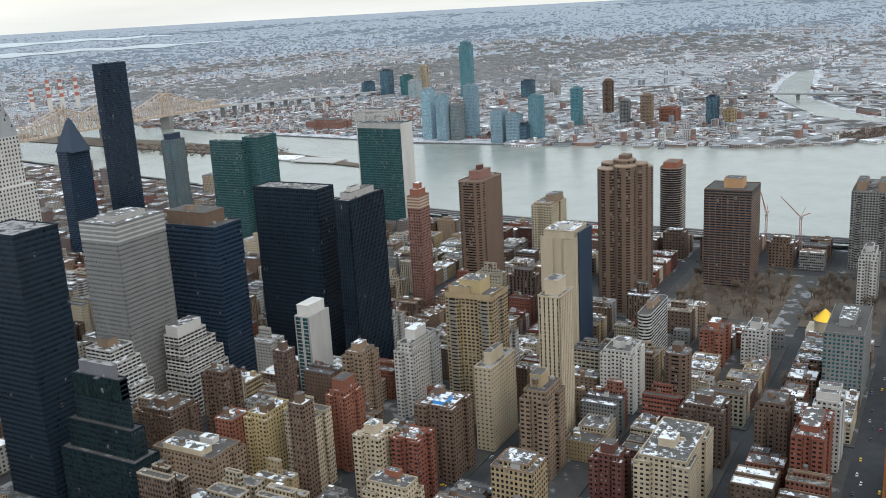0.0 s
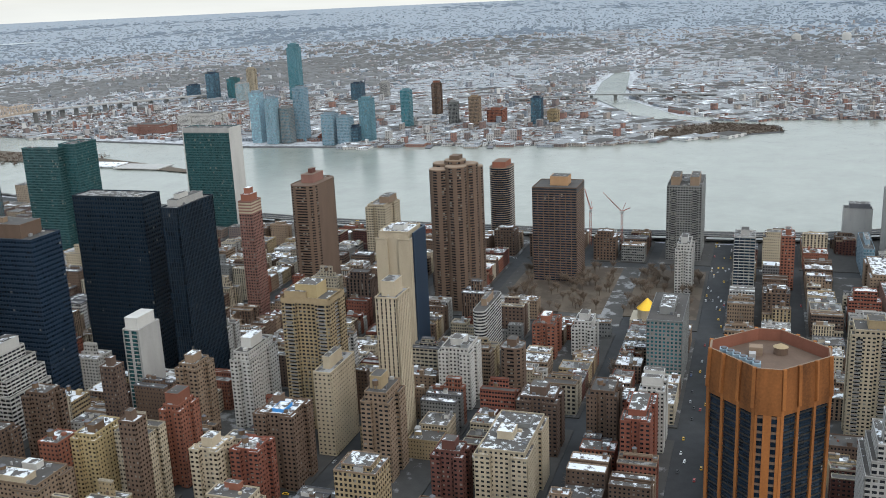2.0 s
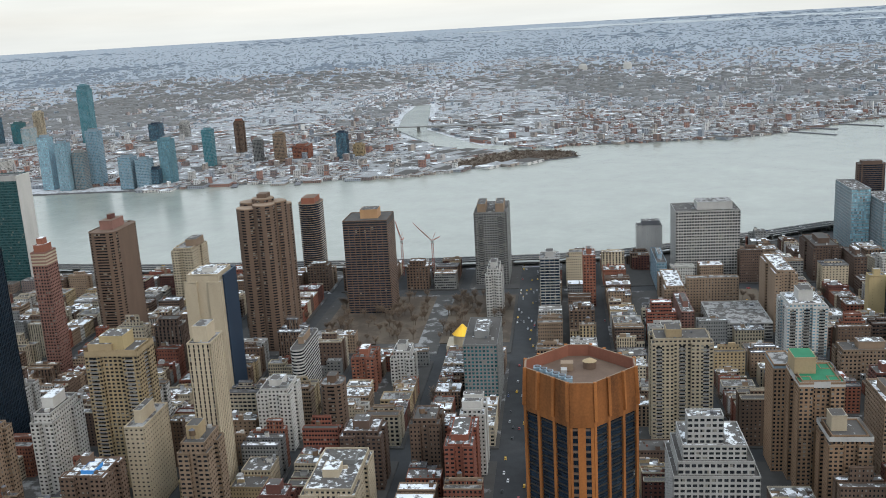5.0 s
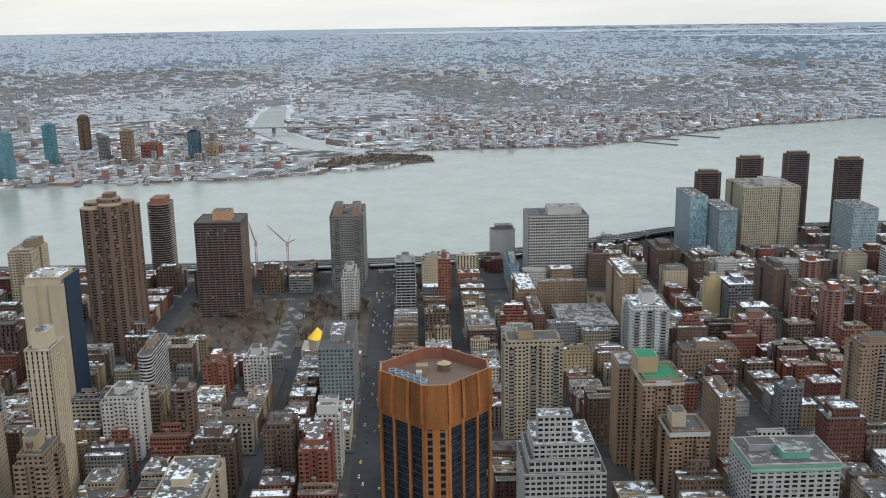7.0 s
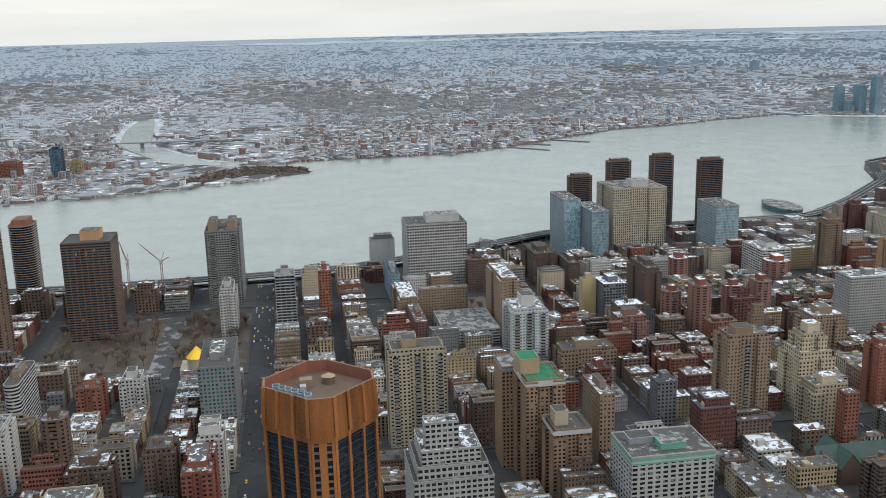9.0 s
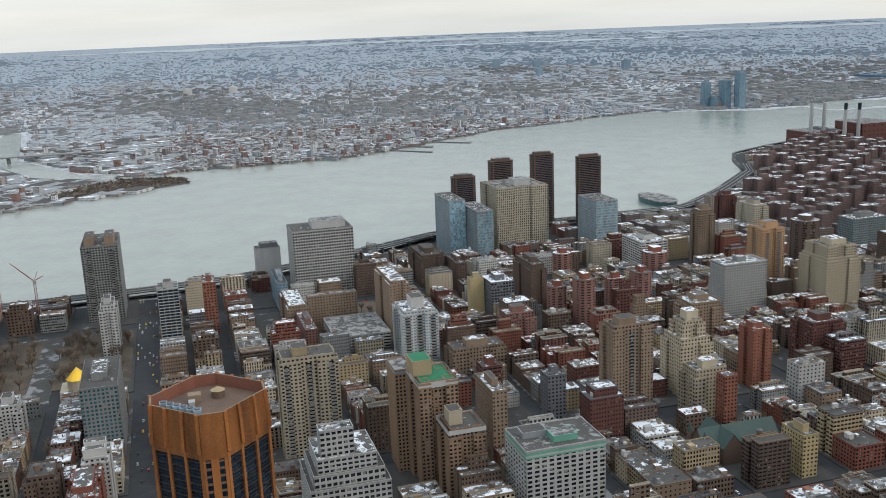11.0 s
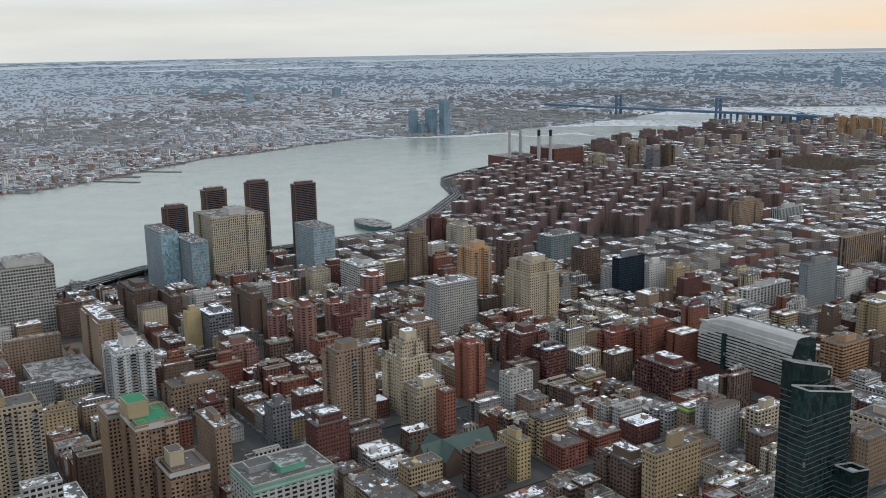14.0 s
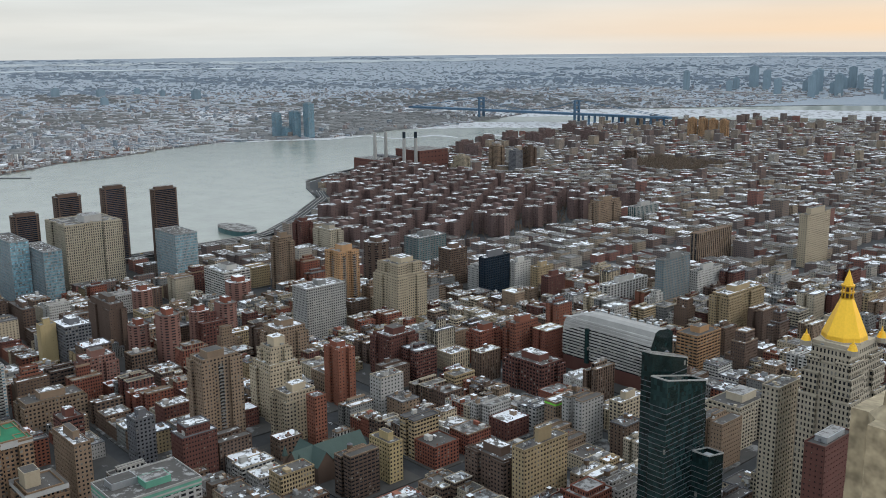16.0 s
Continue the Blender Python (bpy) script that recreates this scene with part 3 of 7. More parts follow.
tower("tan-orange brick tower with a round pale plant room", 571, 601, -190, -163, 58, wall="rust", pane="win", sp=0.45, pier=0.42, bay=2.8, fh=2.9, roof="snow", crown=2.5, crown_wall="lgrey", tops=((0.35, 0.75, 0.5, 0.85, 10, "cream"),))
tower("hospital slab of pale grey concrete and a sloping plant room", 1161, 1216, -217, -140, 81, wall="lgrey", pane="win", sp=0.4, pier=0.3, bay=3.2, fh=3.7, roof="tar", tops=((0.2,0.7,0.1,0.65,9,"lgrey"),), name="hospital", category="hospital")
tower("white hospital tower with a grey plant room", 1236, 1254, -132, -99, 48, wall="lgrey", pane="bluewin", sp=0.9, pier=0.8, bay=6, roof="tar", tops=((0.1,0.9,0.1,0.8,6,"dgrey"),), name="hospital", category="hospital")
tower("blank tan brick wing beside the lawn", 944, 1019, -233, -211, 63, wall="tan", pane="win", sp=0.6, pier=0.6, roof="snow", name="hospital_wing", category="hospital")
tower("tan brick hospital wing with a roof well", 1010, 1085, -134, -110, 30, wall="tan", pane="win", sp=0.6, pier=0.6, roof="snow", name="hospital_wing", category="hospital")
tower("low tan brick hospital wing", 1013, 1025, -189, -134, 38, wall="tan", pane="win", sp=0.55, pier=0.55, roof="tar", name="hospital_wing", category="hospital")
tower("teal glass laboratory tower", 1265, 1340, -400, -376, 82, wall="steel", pane="skywin", sp=0.2, pier=0.12, bay=1.6, fh=4, roof="snow", name="laboratory_tower", category="office tower")
tower("pale blue glass laboratory tower with banded floors", 1218, 1293, -425, -401, 73, wall="steel", pane="skywin", sp=0.25, pier=0.12, bay=1.6, fh=4, roof="snow", name="laboratory_tower", category="office tower")
tower("large pale grey hospital block with deep window grid", 1287, 1362, -536, -455, 90, wall="limestone", pane="win", sp=0.35, pier=0.5, bay=3.0, fh=3.6, roof="tar", tops=((0.15,0.5,0.3,0.6,9,"lgrey"),), name="hospital", category="hospital")
tower("blue-grey glass hospital wing on stilts", 1217, 1280, -614, -580, 71, wall="steel", pane="skywin", sp=0.3, pier=0.2, bay=2, fh=4, roof="tar", name="hospital_wing", category="hospital")
tower("dark brown brick riverside tower with notched corners", 1327, 1346, -438, -402, 104, wall="dbrown", pane="blackwin", sp=0.4, pier=0.4, rounded=0.28, fh=2.8, roof="tar", tops=((0.15, 0.85, 0.15, 0.85, 4, "dbrown"),), name="riverside_tower")
tower("dark brown brick riverside tower with notched corners", 1405, 1424, -527, -488, 112, wall="dbrown", pane="blackwin", sp=0.4, pier=0.4, rounded=0.28, fh=2.8, roof="tar", tops=((0.15, 0.85, 0.15, 0.85, 4, "dbrown"),), name="riverside_tower")
tower("dark brown brick riverside tower with notched corners", 1398, 1415, -594, -556, 118, wall="dbrown", pane="blackwin", sp=0.4, pier=0.4, rounded=0.28, fh=2.8, roof="tar", tops=((0.15, 0.85, 0.15, 0.85, 4, "dbrown"),), name="riverside_tower")
tower("dark brown brick riverside tower with notched corners", 1364, 1377, -660, -619, 114, wall="dbrown", pane="blackwin", sp=0.4, pier=0.4, rounded=0.28, fh=2.8, roof="tar", tops=((0.15, 0.85, 0.15, 0.85, 4, "dbrown"),), name="riverside_tower")
tower("tall brown brick twin-shaft tower", 668, 694, -370, -333, 80, wall="tan", pane="win", sp=0.5, pier=0.45, bay=3.2, fh=2.95, roof="tar", tops=((0.1,0.6,0.4,0.8,6,"tan"),))
tower("orange-tan brick tower with balconies", 919, 948, -677, -646, 82, wall="salmon", pane="win", sp=0.5, pier=0.45, bay=3.2, fh=2.9, roof="tar", tops=((0.2,0.7,0.2,0.7,7,"salmon"),))
tower("cream tower with rounded top storeys", 846, 894, -723, -678, 57, wall="cream", pane="win", sp=0.5, pier=0.5, roof="snow", steps=((60,0,0,0,0),(72,4,4,4,4)), tops=((0.2,0.7,0.2,0.7,6,"cream"),))
tower("pale grey concrete apartment slab tower", 863, 892, -615, -562, 62, wall="lgrey", pane="win", sp=0.45, pier=0.4, bay=3.0, fh=2.9, roof="snow", tops=((0.3,0.6,0.4,0.6,5,"grey"),))
tower("white-banded tan tower block", 790, 824, -515, -478, 48, wall="tan", pane="win", sp=0.5, pier=0.5, roof="snowy", tops=((0.3,0.7,0.3,0.7,6,"tan"),))
tower("cream stepped apartment tower", 690, 725, -441, -408, 48, wall="cream", pane="win", sp=0.5, pier=0.5, roof="snow", steps=((52,0,0,0,0),(66,6,6,5,5)), tops=((0.2,0.7,0.2,0.7,8,"cream"),))
tower("cream and red brick tower", 641, 667, -426, -393, 43, wall="cream", pane="win", sp=0.5, pier=0.5, roof="snow", tops=((0.2,0.6,0.3,0.7,6,"cream"),))
tower("plain orange-red brick apartment tower block", 683, 706, -495, -476, 54, wall="terracotta", pane="win", sp=0.65, pier=0.6, roof="snow", tops=((0.3,0.8,0.3,0.8,5,"red"),))
tower("black glass-fronted apartment slab", 864, 876, -884, -838, 54, wall="black", pane="blackwin", sp=0.3, pier=0.3, roof="snow", tops=((0.3,0.6,0.2,0.8,8,"dgrey"),))
tower("round-cornered pinkish brick tower with pale floor bands", 1088, 1111, -487, -464, 34, wall="pinkred", pane="win", sp=0.5, pier=0.2, fh=2.9, rounded=0.4, roof="snowy", tops=((0.25,0.7,0.3,0.7,6,"red"),))
tower("round-cornered pinkish brick tower with pale floor bands", 925, 945, -408, -387, 41, wall="pinkred", pane="win", sp=0.5, pier=0.2, fh=2.9, rounded=0.4, roof="snowy", tops=((0.25,0.7,0.3,0.7,6,"red"),))
tower("round-cornered pinkish brick tower with pale floor bands", 898, 925, -430, -409, 53, wall="pinkred", pane="win", sp=0.5, pier=0.2, fh=2.9, rounded=0.4, roof="snowy", tops=((0.25,0.7,0.3,0.7,6,"red"),))
tower("round-cornered pinkish brick tower with pale floor bands", 935, 952, -484, -461, 40, wall="pinkred", pane="win", sp=0.5, pier=0.2, fh=2.9, rounded=0.4, roof="snowy", tops=((0.25,0.7,0.3,0.7,6,"red"),))
tower("round-cornered pinkish brick tower with pale floor bands", 919, 946, -509, -489, 47, wall="pinkred", pane="win", sp=0.5, pier=0.2, fh=2.9, rounded=0.4, roof="snowy", tops=((0.25,0.7,0.3,0.7,6,"red"),))
tower("round-cornered pinkish brick tower with pale floor bands", 1041, 1072, -600, -570, 34, wall="pinkred", pane="win", sp=0.5, pier=0.2, fh=2.9, rounded=0.4, roof="snowy", tops=((0.25,0.7,0.3,0.7,6,"red"),))
tower("limestone office tower with a gilded pyramid roof", 237, 270, -577, -530, 145, wall="limestone", pane="win", sp=0.4, pier=0.5, bay=2.5, fh=3.6, roof="snow", steps=((118, 0, 0, 0, 0), (136, 0.8, 0.8, 0.8, 0.8), (145, 2.2, 2.2, 2.2, 2.2)), name="gilded_tower")
tower("brown ribbed apartment tower with a flat top", 769, 781, -1268, -1177, 53, wall="tan", pane="win", sp=0.1, pier=0.5, bay=5, roof="brown")
tower("cream tower with narrow windows", 666, 679, -1369, -1300, 78, wall="cream", pane="win", sp=0.6, pier=0.6, roof="tar", tops=((0.2,0.8,0.2,0.8,8,"cream"),))
tower("red brick tower with a cream side wall", 220, 232, -500, -467, 112, wall="dred", pane="win", sp=0.7, pier=0.7, roof="tar", tops=((0.2,0.8,0.2,0.8,3,"steel"),))
tower("white ribbon-windowed loft building with stepped terraces", 485, 509, 572, 603, 72, wall="white", sp=0.42, pier=0.1, bay=5, roof="snow", steps=((44, 0, 0, -14, 0), (54, 0, 0, -8, 0), (63, 0, 0, -3, 0), (72, 0, 0, 4, 0)), tops=((0.25, 0.7, 0.3, 0.7, 6, "tan"),))
tower("brown brick loft tower with a tank", 499, 519, 474, 496, 62, wall="brown", sp=0.5, pier=0.48, roof="snow", tanks=1)
tower("low brown brick apartment block", 457, 488, 490, 522, 45, wall="brown", sp=0.5, pier=0.48, roof="snow", tops=((0.25,0.7,0.3,0.7,6,"brown"),))
tower("yellow brick apartment house in two wings", 471, 504, 413, 433, 50, wall="yellow", sp=0.5, pier=0.48, roof="snow", tops=((0.2,0.5,0.2,0.5,5,"wood"),), tanks=1)
tower("broad tan apartment house with a snowy roof court", 416, 450, 414, 471, 42, wall="tan", sp=0.5, pier=0.48, roof="snow", tops=((0.1,0.4,0.2,0.8,4,"cream"),(0.6,0.8,0.3,0.5,4,"white")), tanks=1)
tower("orange-red brick apartment house", 460, 480, 434, 450, 48, wall="terracotta", sp=0.5, pier=0.48, roof="snow", tanks=1)
tower("slim brown stepped tower with a stone cap", 457, 469, 368, 380, 72, wall="brown", sp=0.5, pier=0.48, roof="snow", tops=((0.25,0.7,0.3,0.7,6,"brown"),))
tower("orange-red brick stepped tower with an arched cap", 506, 530, 369, 386, 60, wall="terracotta", sp=0.5, pier=0.48, roof="snow", tops=((0.2,0.8,0.2,0.8,8,"terracotta"),))
tower("cream apartment house with roof terraces", 472, 495, 320, 341, 50, wall="cream", sp=0.5, pier=0.48, roof="snow", tops=((0.25,0.7,0.3,0.7,6,"cream"),))
tower("red brick apartment house with roof terraces", 481, 504, 296, 317, 48, wall="red", sp=0.5, pier=0.48, roof="snow", tanks=1)
tower("brown brick hotel with a blue tarpaulin on its roof", 520, 551, 291, 321, 55, wall="brown", sp=0.5, pier=0.48, roof="snow", tops=((0.2,0.6,0.3,0.6,2,"blue"),(0.6,0.8,0.6,0.8,6,"brown")))
tower("grey-tan stepped loft building", 571, 596, 397, 416, 62, wall="tan", sp=0.5, pier=0.48, roof="snow", tops=((0.25,0.7,0.3,0.7,6,"tan"),))
tower("slim dark brown brick tower", 525, 537, 434, 446, 76, wall="dbrown", sp=0.5, pier=0.48, roof="snow", tops=((0.25,0.7,0.3,0.7,6,"dbrown"),))
tower("white brick apartment block with many windows", 673, 706, 213, 240, 51, wall="white", sp=0.5, pier=0.48, roof="snow", tops=((0.3,0.7,0.3,0.7,5,"white"),(0.1,0.3,0.1,0.3,3,"steel")))
tower("wavy-fronted grey apartment tower with curved balconies", 759, 820, 225, 237, 53, wall="lgrey", sp=0.45, pier=0.0, fh=2.9, rounded=0.45, roof="tar", tops=((0.3,0.7,0.3,0.7,6,"tan"),))
tower("cream apartment house with a cluttered roof", 521, 584, 130, 165, 46, wall="cream", sp=0.5, pier=0.48, roof="snow", tops=((0.3,0.5,0.4,0.7,5,"cream"),(0.6,0.8,0.2,0.5,3,"grey")))
tower("red-brown brick apartment house", 520, 540, 172, 194, 42, wall="dred", sp=0.5, pier=0.48, roof="snow", tops=((0.25,0.7,0.3,0.7,6,"dred"),))
tower("cream low apartment house with a red roof hut", 433, 453, 276, 309, 42, wall="cream", sp=0.5, pier=0.48, roof="snow", tops=((0.6,0.85,0.4,0.7,4,"terracotta"),))
tower("grey brick tower with a teal glass corner", 749, 824, 55, 84, 59, wall="grey", pane="tealwin", sp=0.4, pier=0.4, roof="snow", tops=((0.25,0.7,0.3,0.7,6,"grey"),))
tower("orange-red brick block with a tank house", 794, 826, 170, 191, 32, wall="terracotta", sp=0.5, pier=0.48, roof="snow", tops=((0.25,0.7,0.3,0.7,6,"terracotta"),))
tower("white stepped apartment block", 808, 836, 137, 158, 32, wall="white", sp=0.5, pier=0.48, roof="snow", tops=((0.25,0.7,0.3,0.7,6,"white"),))
tower("white tower by the wide street", 1010, 1050, 66, 84, 54, wall="white", sp=0.5, pier=0.48, roof="snow", tops=((0.25,0.7,0.3,0.7,6,"white"),))
tower("dark and white banded tower", 979, 1009, 2, 23, 73, wall="lgrey", pane="blackwin", sp=0.32, pier=0.06, bay=6, roof="tar", tops=((0.25,0.7,0.3,0.7,6,"lgrey"),))
tower("orange and tan brick tower near the river", 1043, 1073, -38, -24, 59, wall="terracotta", sp=0.5, pier=0.48, roof="snow", tops=((0.25,0.7,0.3,0.7,6,"terracotta"),))
tower("dark brown apartment block with balconies", 610, 638, 130, 160, 44, wall="dbrown", sp=0.5, pier=0.48, roof="snow", tops=((0.25,0.7,0.3,0.7,6,"dbrown"),))
tower("brown brick tower with rounded balconies", 698, 719, 177, 196, 45, wall="brown", sp=0.5, pier=0.2, rounded=0.35, roof="tar", tops=((0.25,0.7,0.3,0.7,6,"brown"),))
tower("bright red brick house with white trim", 584, 633, 62, 82, 46, wall="red", sp=0.5, pier=0.48, roof="snow", tops=((0.2,0.8,0.2,0.8,4,"red"),))
tower("dark brown brick loft block", 626, 655, 90, 112, 46, wall="brown", sp=0.5, pier=0.48, roof="snow", tanks=1)
tower("white block with curved roof fins", 634, 666, 58, 76, 50, wall="white", sp=0.5, pier=0.48, roof="snow", tops=((0.1,0.3,0.1,0.9,6,"white"),(0.5,0.7,0.1,0.9,6,"white")))
tower("dark red banded apartment tower", 701, 719, -249, -232, 49, wall="dred", sp=0.5, pier=0.15, bay=4, roof="snow", tops=((0.25,0.7,0.3,0.7,6,"dred"),))
tower("slim dark grey tower with side balconies", 667, 683, -291, -275, 47, wall="dgrey", sp=0.5, pier=0.48, roof="snow", tops=((0.25,0.7,0.3,0.7,6,"dgrey"),))
tower("white office block with green copper roof frames", 523, 562, -256, -200, 58, wall="lgrey", sp=0.4, pier=0.35, bay=5, roof="tar", crown=5, crown_wall="green", tops=((0.2,0.5,0.3,0.6,4,"green"),(0.5,0.8,0.6,0.9,4,"steel")))
tower("long tan industrial block with a cluttered roof", 810, 838, -293, -238, 27, wall="tan", sp=0.5, pier=0.48, roof="snow", tops=((0.25,0.7,0.3,0.7,6,"tan"),))
tower("yellow brick slab with a blank end wall", 966, 978, -324, -308, 50, wall="yellow", sp=0.9, pier=0.9, bay=8, roof="tar", tops=((0.25,0.7,0.3,0.7,6,"yellow"),))
tower("dark slab with a white snowy roof", 945, 981, -352, -325, 49, wall="dgrey", sp=0.45, pier=0.3, roof="snowy", tops=((0.25,0.7,0.3,0.7,6,"dgrey"),))
tower("plain maroon brick apartment block", 979, 1038, -405, -385, 54, wall="dbrown", sp=0.75, pier=0.7, roof="tar", tops=((0.25,0.7,0.3,0.7,6,"dbrown"),))
tower("pinkish brick stepped apartment block", 865, 889, -346, -311, 37, wall="pinkred", sp=0.5, pier=0.48, roof="snow", tops=((0.25,0.7,0.3,0.7,6,"pinkred"),))
tower("white banded apartment slab", 1073, 1127, -613, -575, 42, wall="white", sp=0.5, pier=0.1, bay=6, roof="snow", tops=((0.25,0.7,0.3,0.7,6,"white"),))
tower("tan brick tower near the highway", 1086, 1108, -691, -666, 73, wall="tan", sp=0.5, pier=0.48, roof="snow", tops=((0.25,0.7,0.3,0.7,6,"tan"),))
tower("red brick tower near the highway", 1283, 1309, -854, -830, 47, wall="dred", sp=0.5, pier=0.48, roof="snow", tops=((0.25,0.7,0.3,0.7,6,"dred"),))
tower("stone grey apartment slab near the highway", 1223, 1271, -871, -844, 40, wall="limestone", sp=0.5, pier=0.48, roof="snow", tops=((0.25,0.7,0.3,0.7,6,"limestone"),))
tower("dark brown curved tower with a snow-rimmed roof", 1019, 1053, -810, -776, 59, wall="dbrown", sp=0.5, pier=0.2, rounded=0.4, roof="snowy", tops=((0.25,0.7,0.3,0.7,6,"dbrown"),))
tower("grey and teal glazed apartment block", 1059, 1091, -945, -888, 45, wall="grey", pane="tealwin", sp=0.4, pier=0.3, roof="snow", tops=((0.25,0.7,0.3,0.7,6,"grey"),))
tower("brown tower with a snow-rimmed roof", 945, 969, -882, -850, 51, wall="brown", sp=0.5, pier=0.3, roof="snowy", tops=((0.25,0.7,0.3,0.7,6,"brown"),))
tower("white gridded apartment tower", 857, 869, -917, -886, 41, wall="white", sp=0.5, pier=0.48, roof="snow", tops=((0.25,0.7,0.3,0.7,6,"white"),))
tower("buff brick apartment tower", 833, 846, -936, -905, 36, wall="buff", sp=0.5, pier=0.48, roof="snow", tops=((0.25,0.7,0.3,0.7,6,"buff"),))
tower("dark red brick apartment tower", 790, 802, -911, -878, 35, wall="dred", sp=0.5, pier=0.48, roof="snow", tops=((0.25,0.7,0.3,0.7,6,"dred"),))
tower("red brick apartment block with a snowy roof", 676, 698, -682, -649, 35, wall="red", sp=0.5, pier=0.48, roof="snow", tops=((0.25,0.7,0.3,0.7,6,"red"),))
tower("orange-red brick apartment tower", 653, 671, -716, -676, 43, wall="terracotta", sp=0.5, pier=0.48, roof="snow", tops=((0.25,0.7,0.3,0.7,6,"terracotta"),))
tower("tan tower beside the estate", 1083, 1107, -1403, -1337, 46, wall="tan", sp=0.5, pier=0.48, roof="snow", tops=((0.25,0.7,0.3,0.7,6,"tan"),))
tower("dark green and white ribbed school block", 1057, 1074, -1483, -1411, 30, wall="lgrey", pane="greenwin", sp=0.1, pier=0.4, bay=4, roof="tar", tops=((0.25,0.7,0.3,0.7,6,"lgrey"),))
tower("grey tower with a glass flank", 663, 675, -1001, -945, 67, wall="grey", pane="bluewin", sp=0.4, pier=0.35, roof="tar", tops=((0.25,0.7,0.3,0.7,6,"grey"),))
tower("white gridded apartment block downtown", 656, 668, -1064, -1008, 44, wall="white", sp=0.5, pier=0.48, roof="snow", tops=((0.25,0.7,0.3,0.7,6,"white"),))
tower("broad cream stepped office block", 552, 577, -987, -912, 50, wall="buff", sp=0.5, pier=0.48, roof="snow", tops=((0.25,0.7,0.3,0.7,6,"buff"),))
tower("orange-tan banded apartment block", 515, 540, -839, -797, 36, wall="salmon", sp=0.5, pier=0.15, bay=5, roof="snow", tops=((0.25,0.7,0.3,0.7,6,"salmon"),))
tower("white apartment complex with tall openings", 707, 721, -974, -894, 36, wall="white", sp=0.35, pier=0.5, bay=6, roof="snow", tops=((0.25,0.7,0.3,0.7,6,"white"),))
tower("tan block wrapped in lime green netting at the top", 503, 516, -603, -571, 29, wall="tan", sp=0.5, pier=0.48, roof="snow", crown=4, crown_wall="lime")
tower("red brick industrial block with large windows", 571, 623, -662, -628, 30, wall="dred", sp=0.4, pier=0.35, bay=4, roof="snow", tops=((0.25,0.7,0.3,0.7,6,"dred"),))
tower("cream loft building with white window bays", 453, 465, -627, -594, 37, wall="cream", sp=0.4, pier=0.4, bay=4, roof="snowy", tops=((0.25,0.7,0.3,0.7,6,"cream"),))
tower("limestone loft block with arched storeys", 381, 415, -710, -656, 35, wall="limestone", sp=0.4, pier=0.4, bay=4, roof="tar", tops=((0.25,0.7,0.3,0.7,6,"limestone"),))
tower("dark brown stone loft with a mansard roof", 436, 476, -465, -441, 38, wall="dbrown", sp=0.5, pier=0.48, roof="snow", tops=((0.25,0.7,0.3,0.7,6,"dbrown"),))
tower("buff apartment tower with a tall neck", 419, 431, -489, -444, 52, wall="buff", sp=0.5, pier=0.48, roof="snow", tops=((0.3,0.6,0.3,0.6,10,"buff"),))
tower("yellow brick walk-up apartment house with a flat roof", 527, 552, -424, -411, 32, wall="yellow", sp=0.5, pier=0.48, roof="snow", tops=((0.25,0.7,0.3,0.7,6,"yellow"),))
tower("dark brown brick hospital pavilion with stepped wings", 1129, 1195, -327, -295, 41, wall="dbrown", sp=0.55, pier=0.5, roof="tar", tops=((0.25,0.7,0.3,0.7,6,"dbrown"),))
tower("brown brick hospital pavilion beside the towers", 1093, 1143, -345, -331, 36, wall="dbrown", sp=0.55, pier=0.5, roof="snow", tops=((0.25,0.7,0.3,0.7,6,"dbrown"),))
tower("long low pale building with roof parking", 924, 999, -206, -147, 16, wall="lgrey", sp=0.5, pier=0.1, bay=8, roof="tar")
tower("limestone wing of the gilded tower", 288, 300, -568, -541, 108, wall="limestone", sp=0.45, pier=0.5, roof="tar")
tower("pinkish red stepped clinic block", 939, 1009, -132, -119, 24, wall="pinkred", sp=0.5, pier=0.48, roof="snow", tops=((0.25,0.7,0.3,0.7,6,"pinkred"),))
tower("blue-grey glass clinic by the shore", 1102, 1177, -123, -111, 33, wall="mist", pane="bluewin", sp=0.4, pier=0.2, roof="tar", tops=((0.25,0.7,0.3,0.7,6,"mist"),))
tower("tan apartment tower with a flat dark roof", 627, 668, -226, -214, 58, wall="tan", sp=0.5, pier=0.48, roof="snow", tops=((0.25,0.7,0.3,0.7,6,"tan"),))
tower("red brick slab beside the cream tower", 620, 632, -419, -407, 44, wall="terracotta", sp=0.5, pier=0.48, roof="snow")
tower("brown brick tower block with balconies", 709, 741, -594, -556, 42, wall="dred", sp=0.5, pier=0.48, roof="snow", tops=((0.25,0.7,0.3,0.7,6,"dred"),))


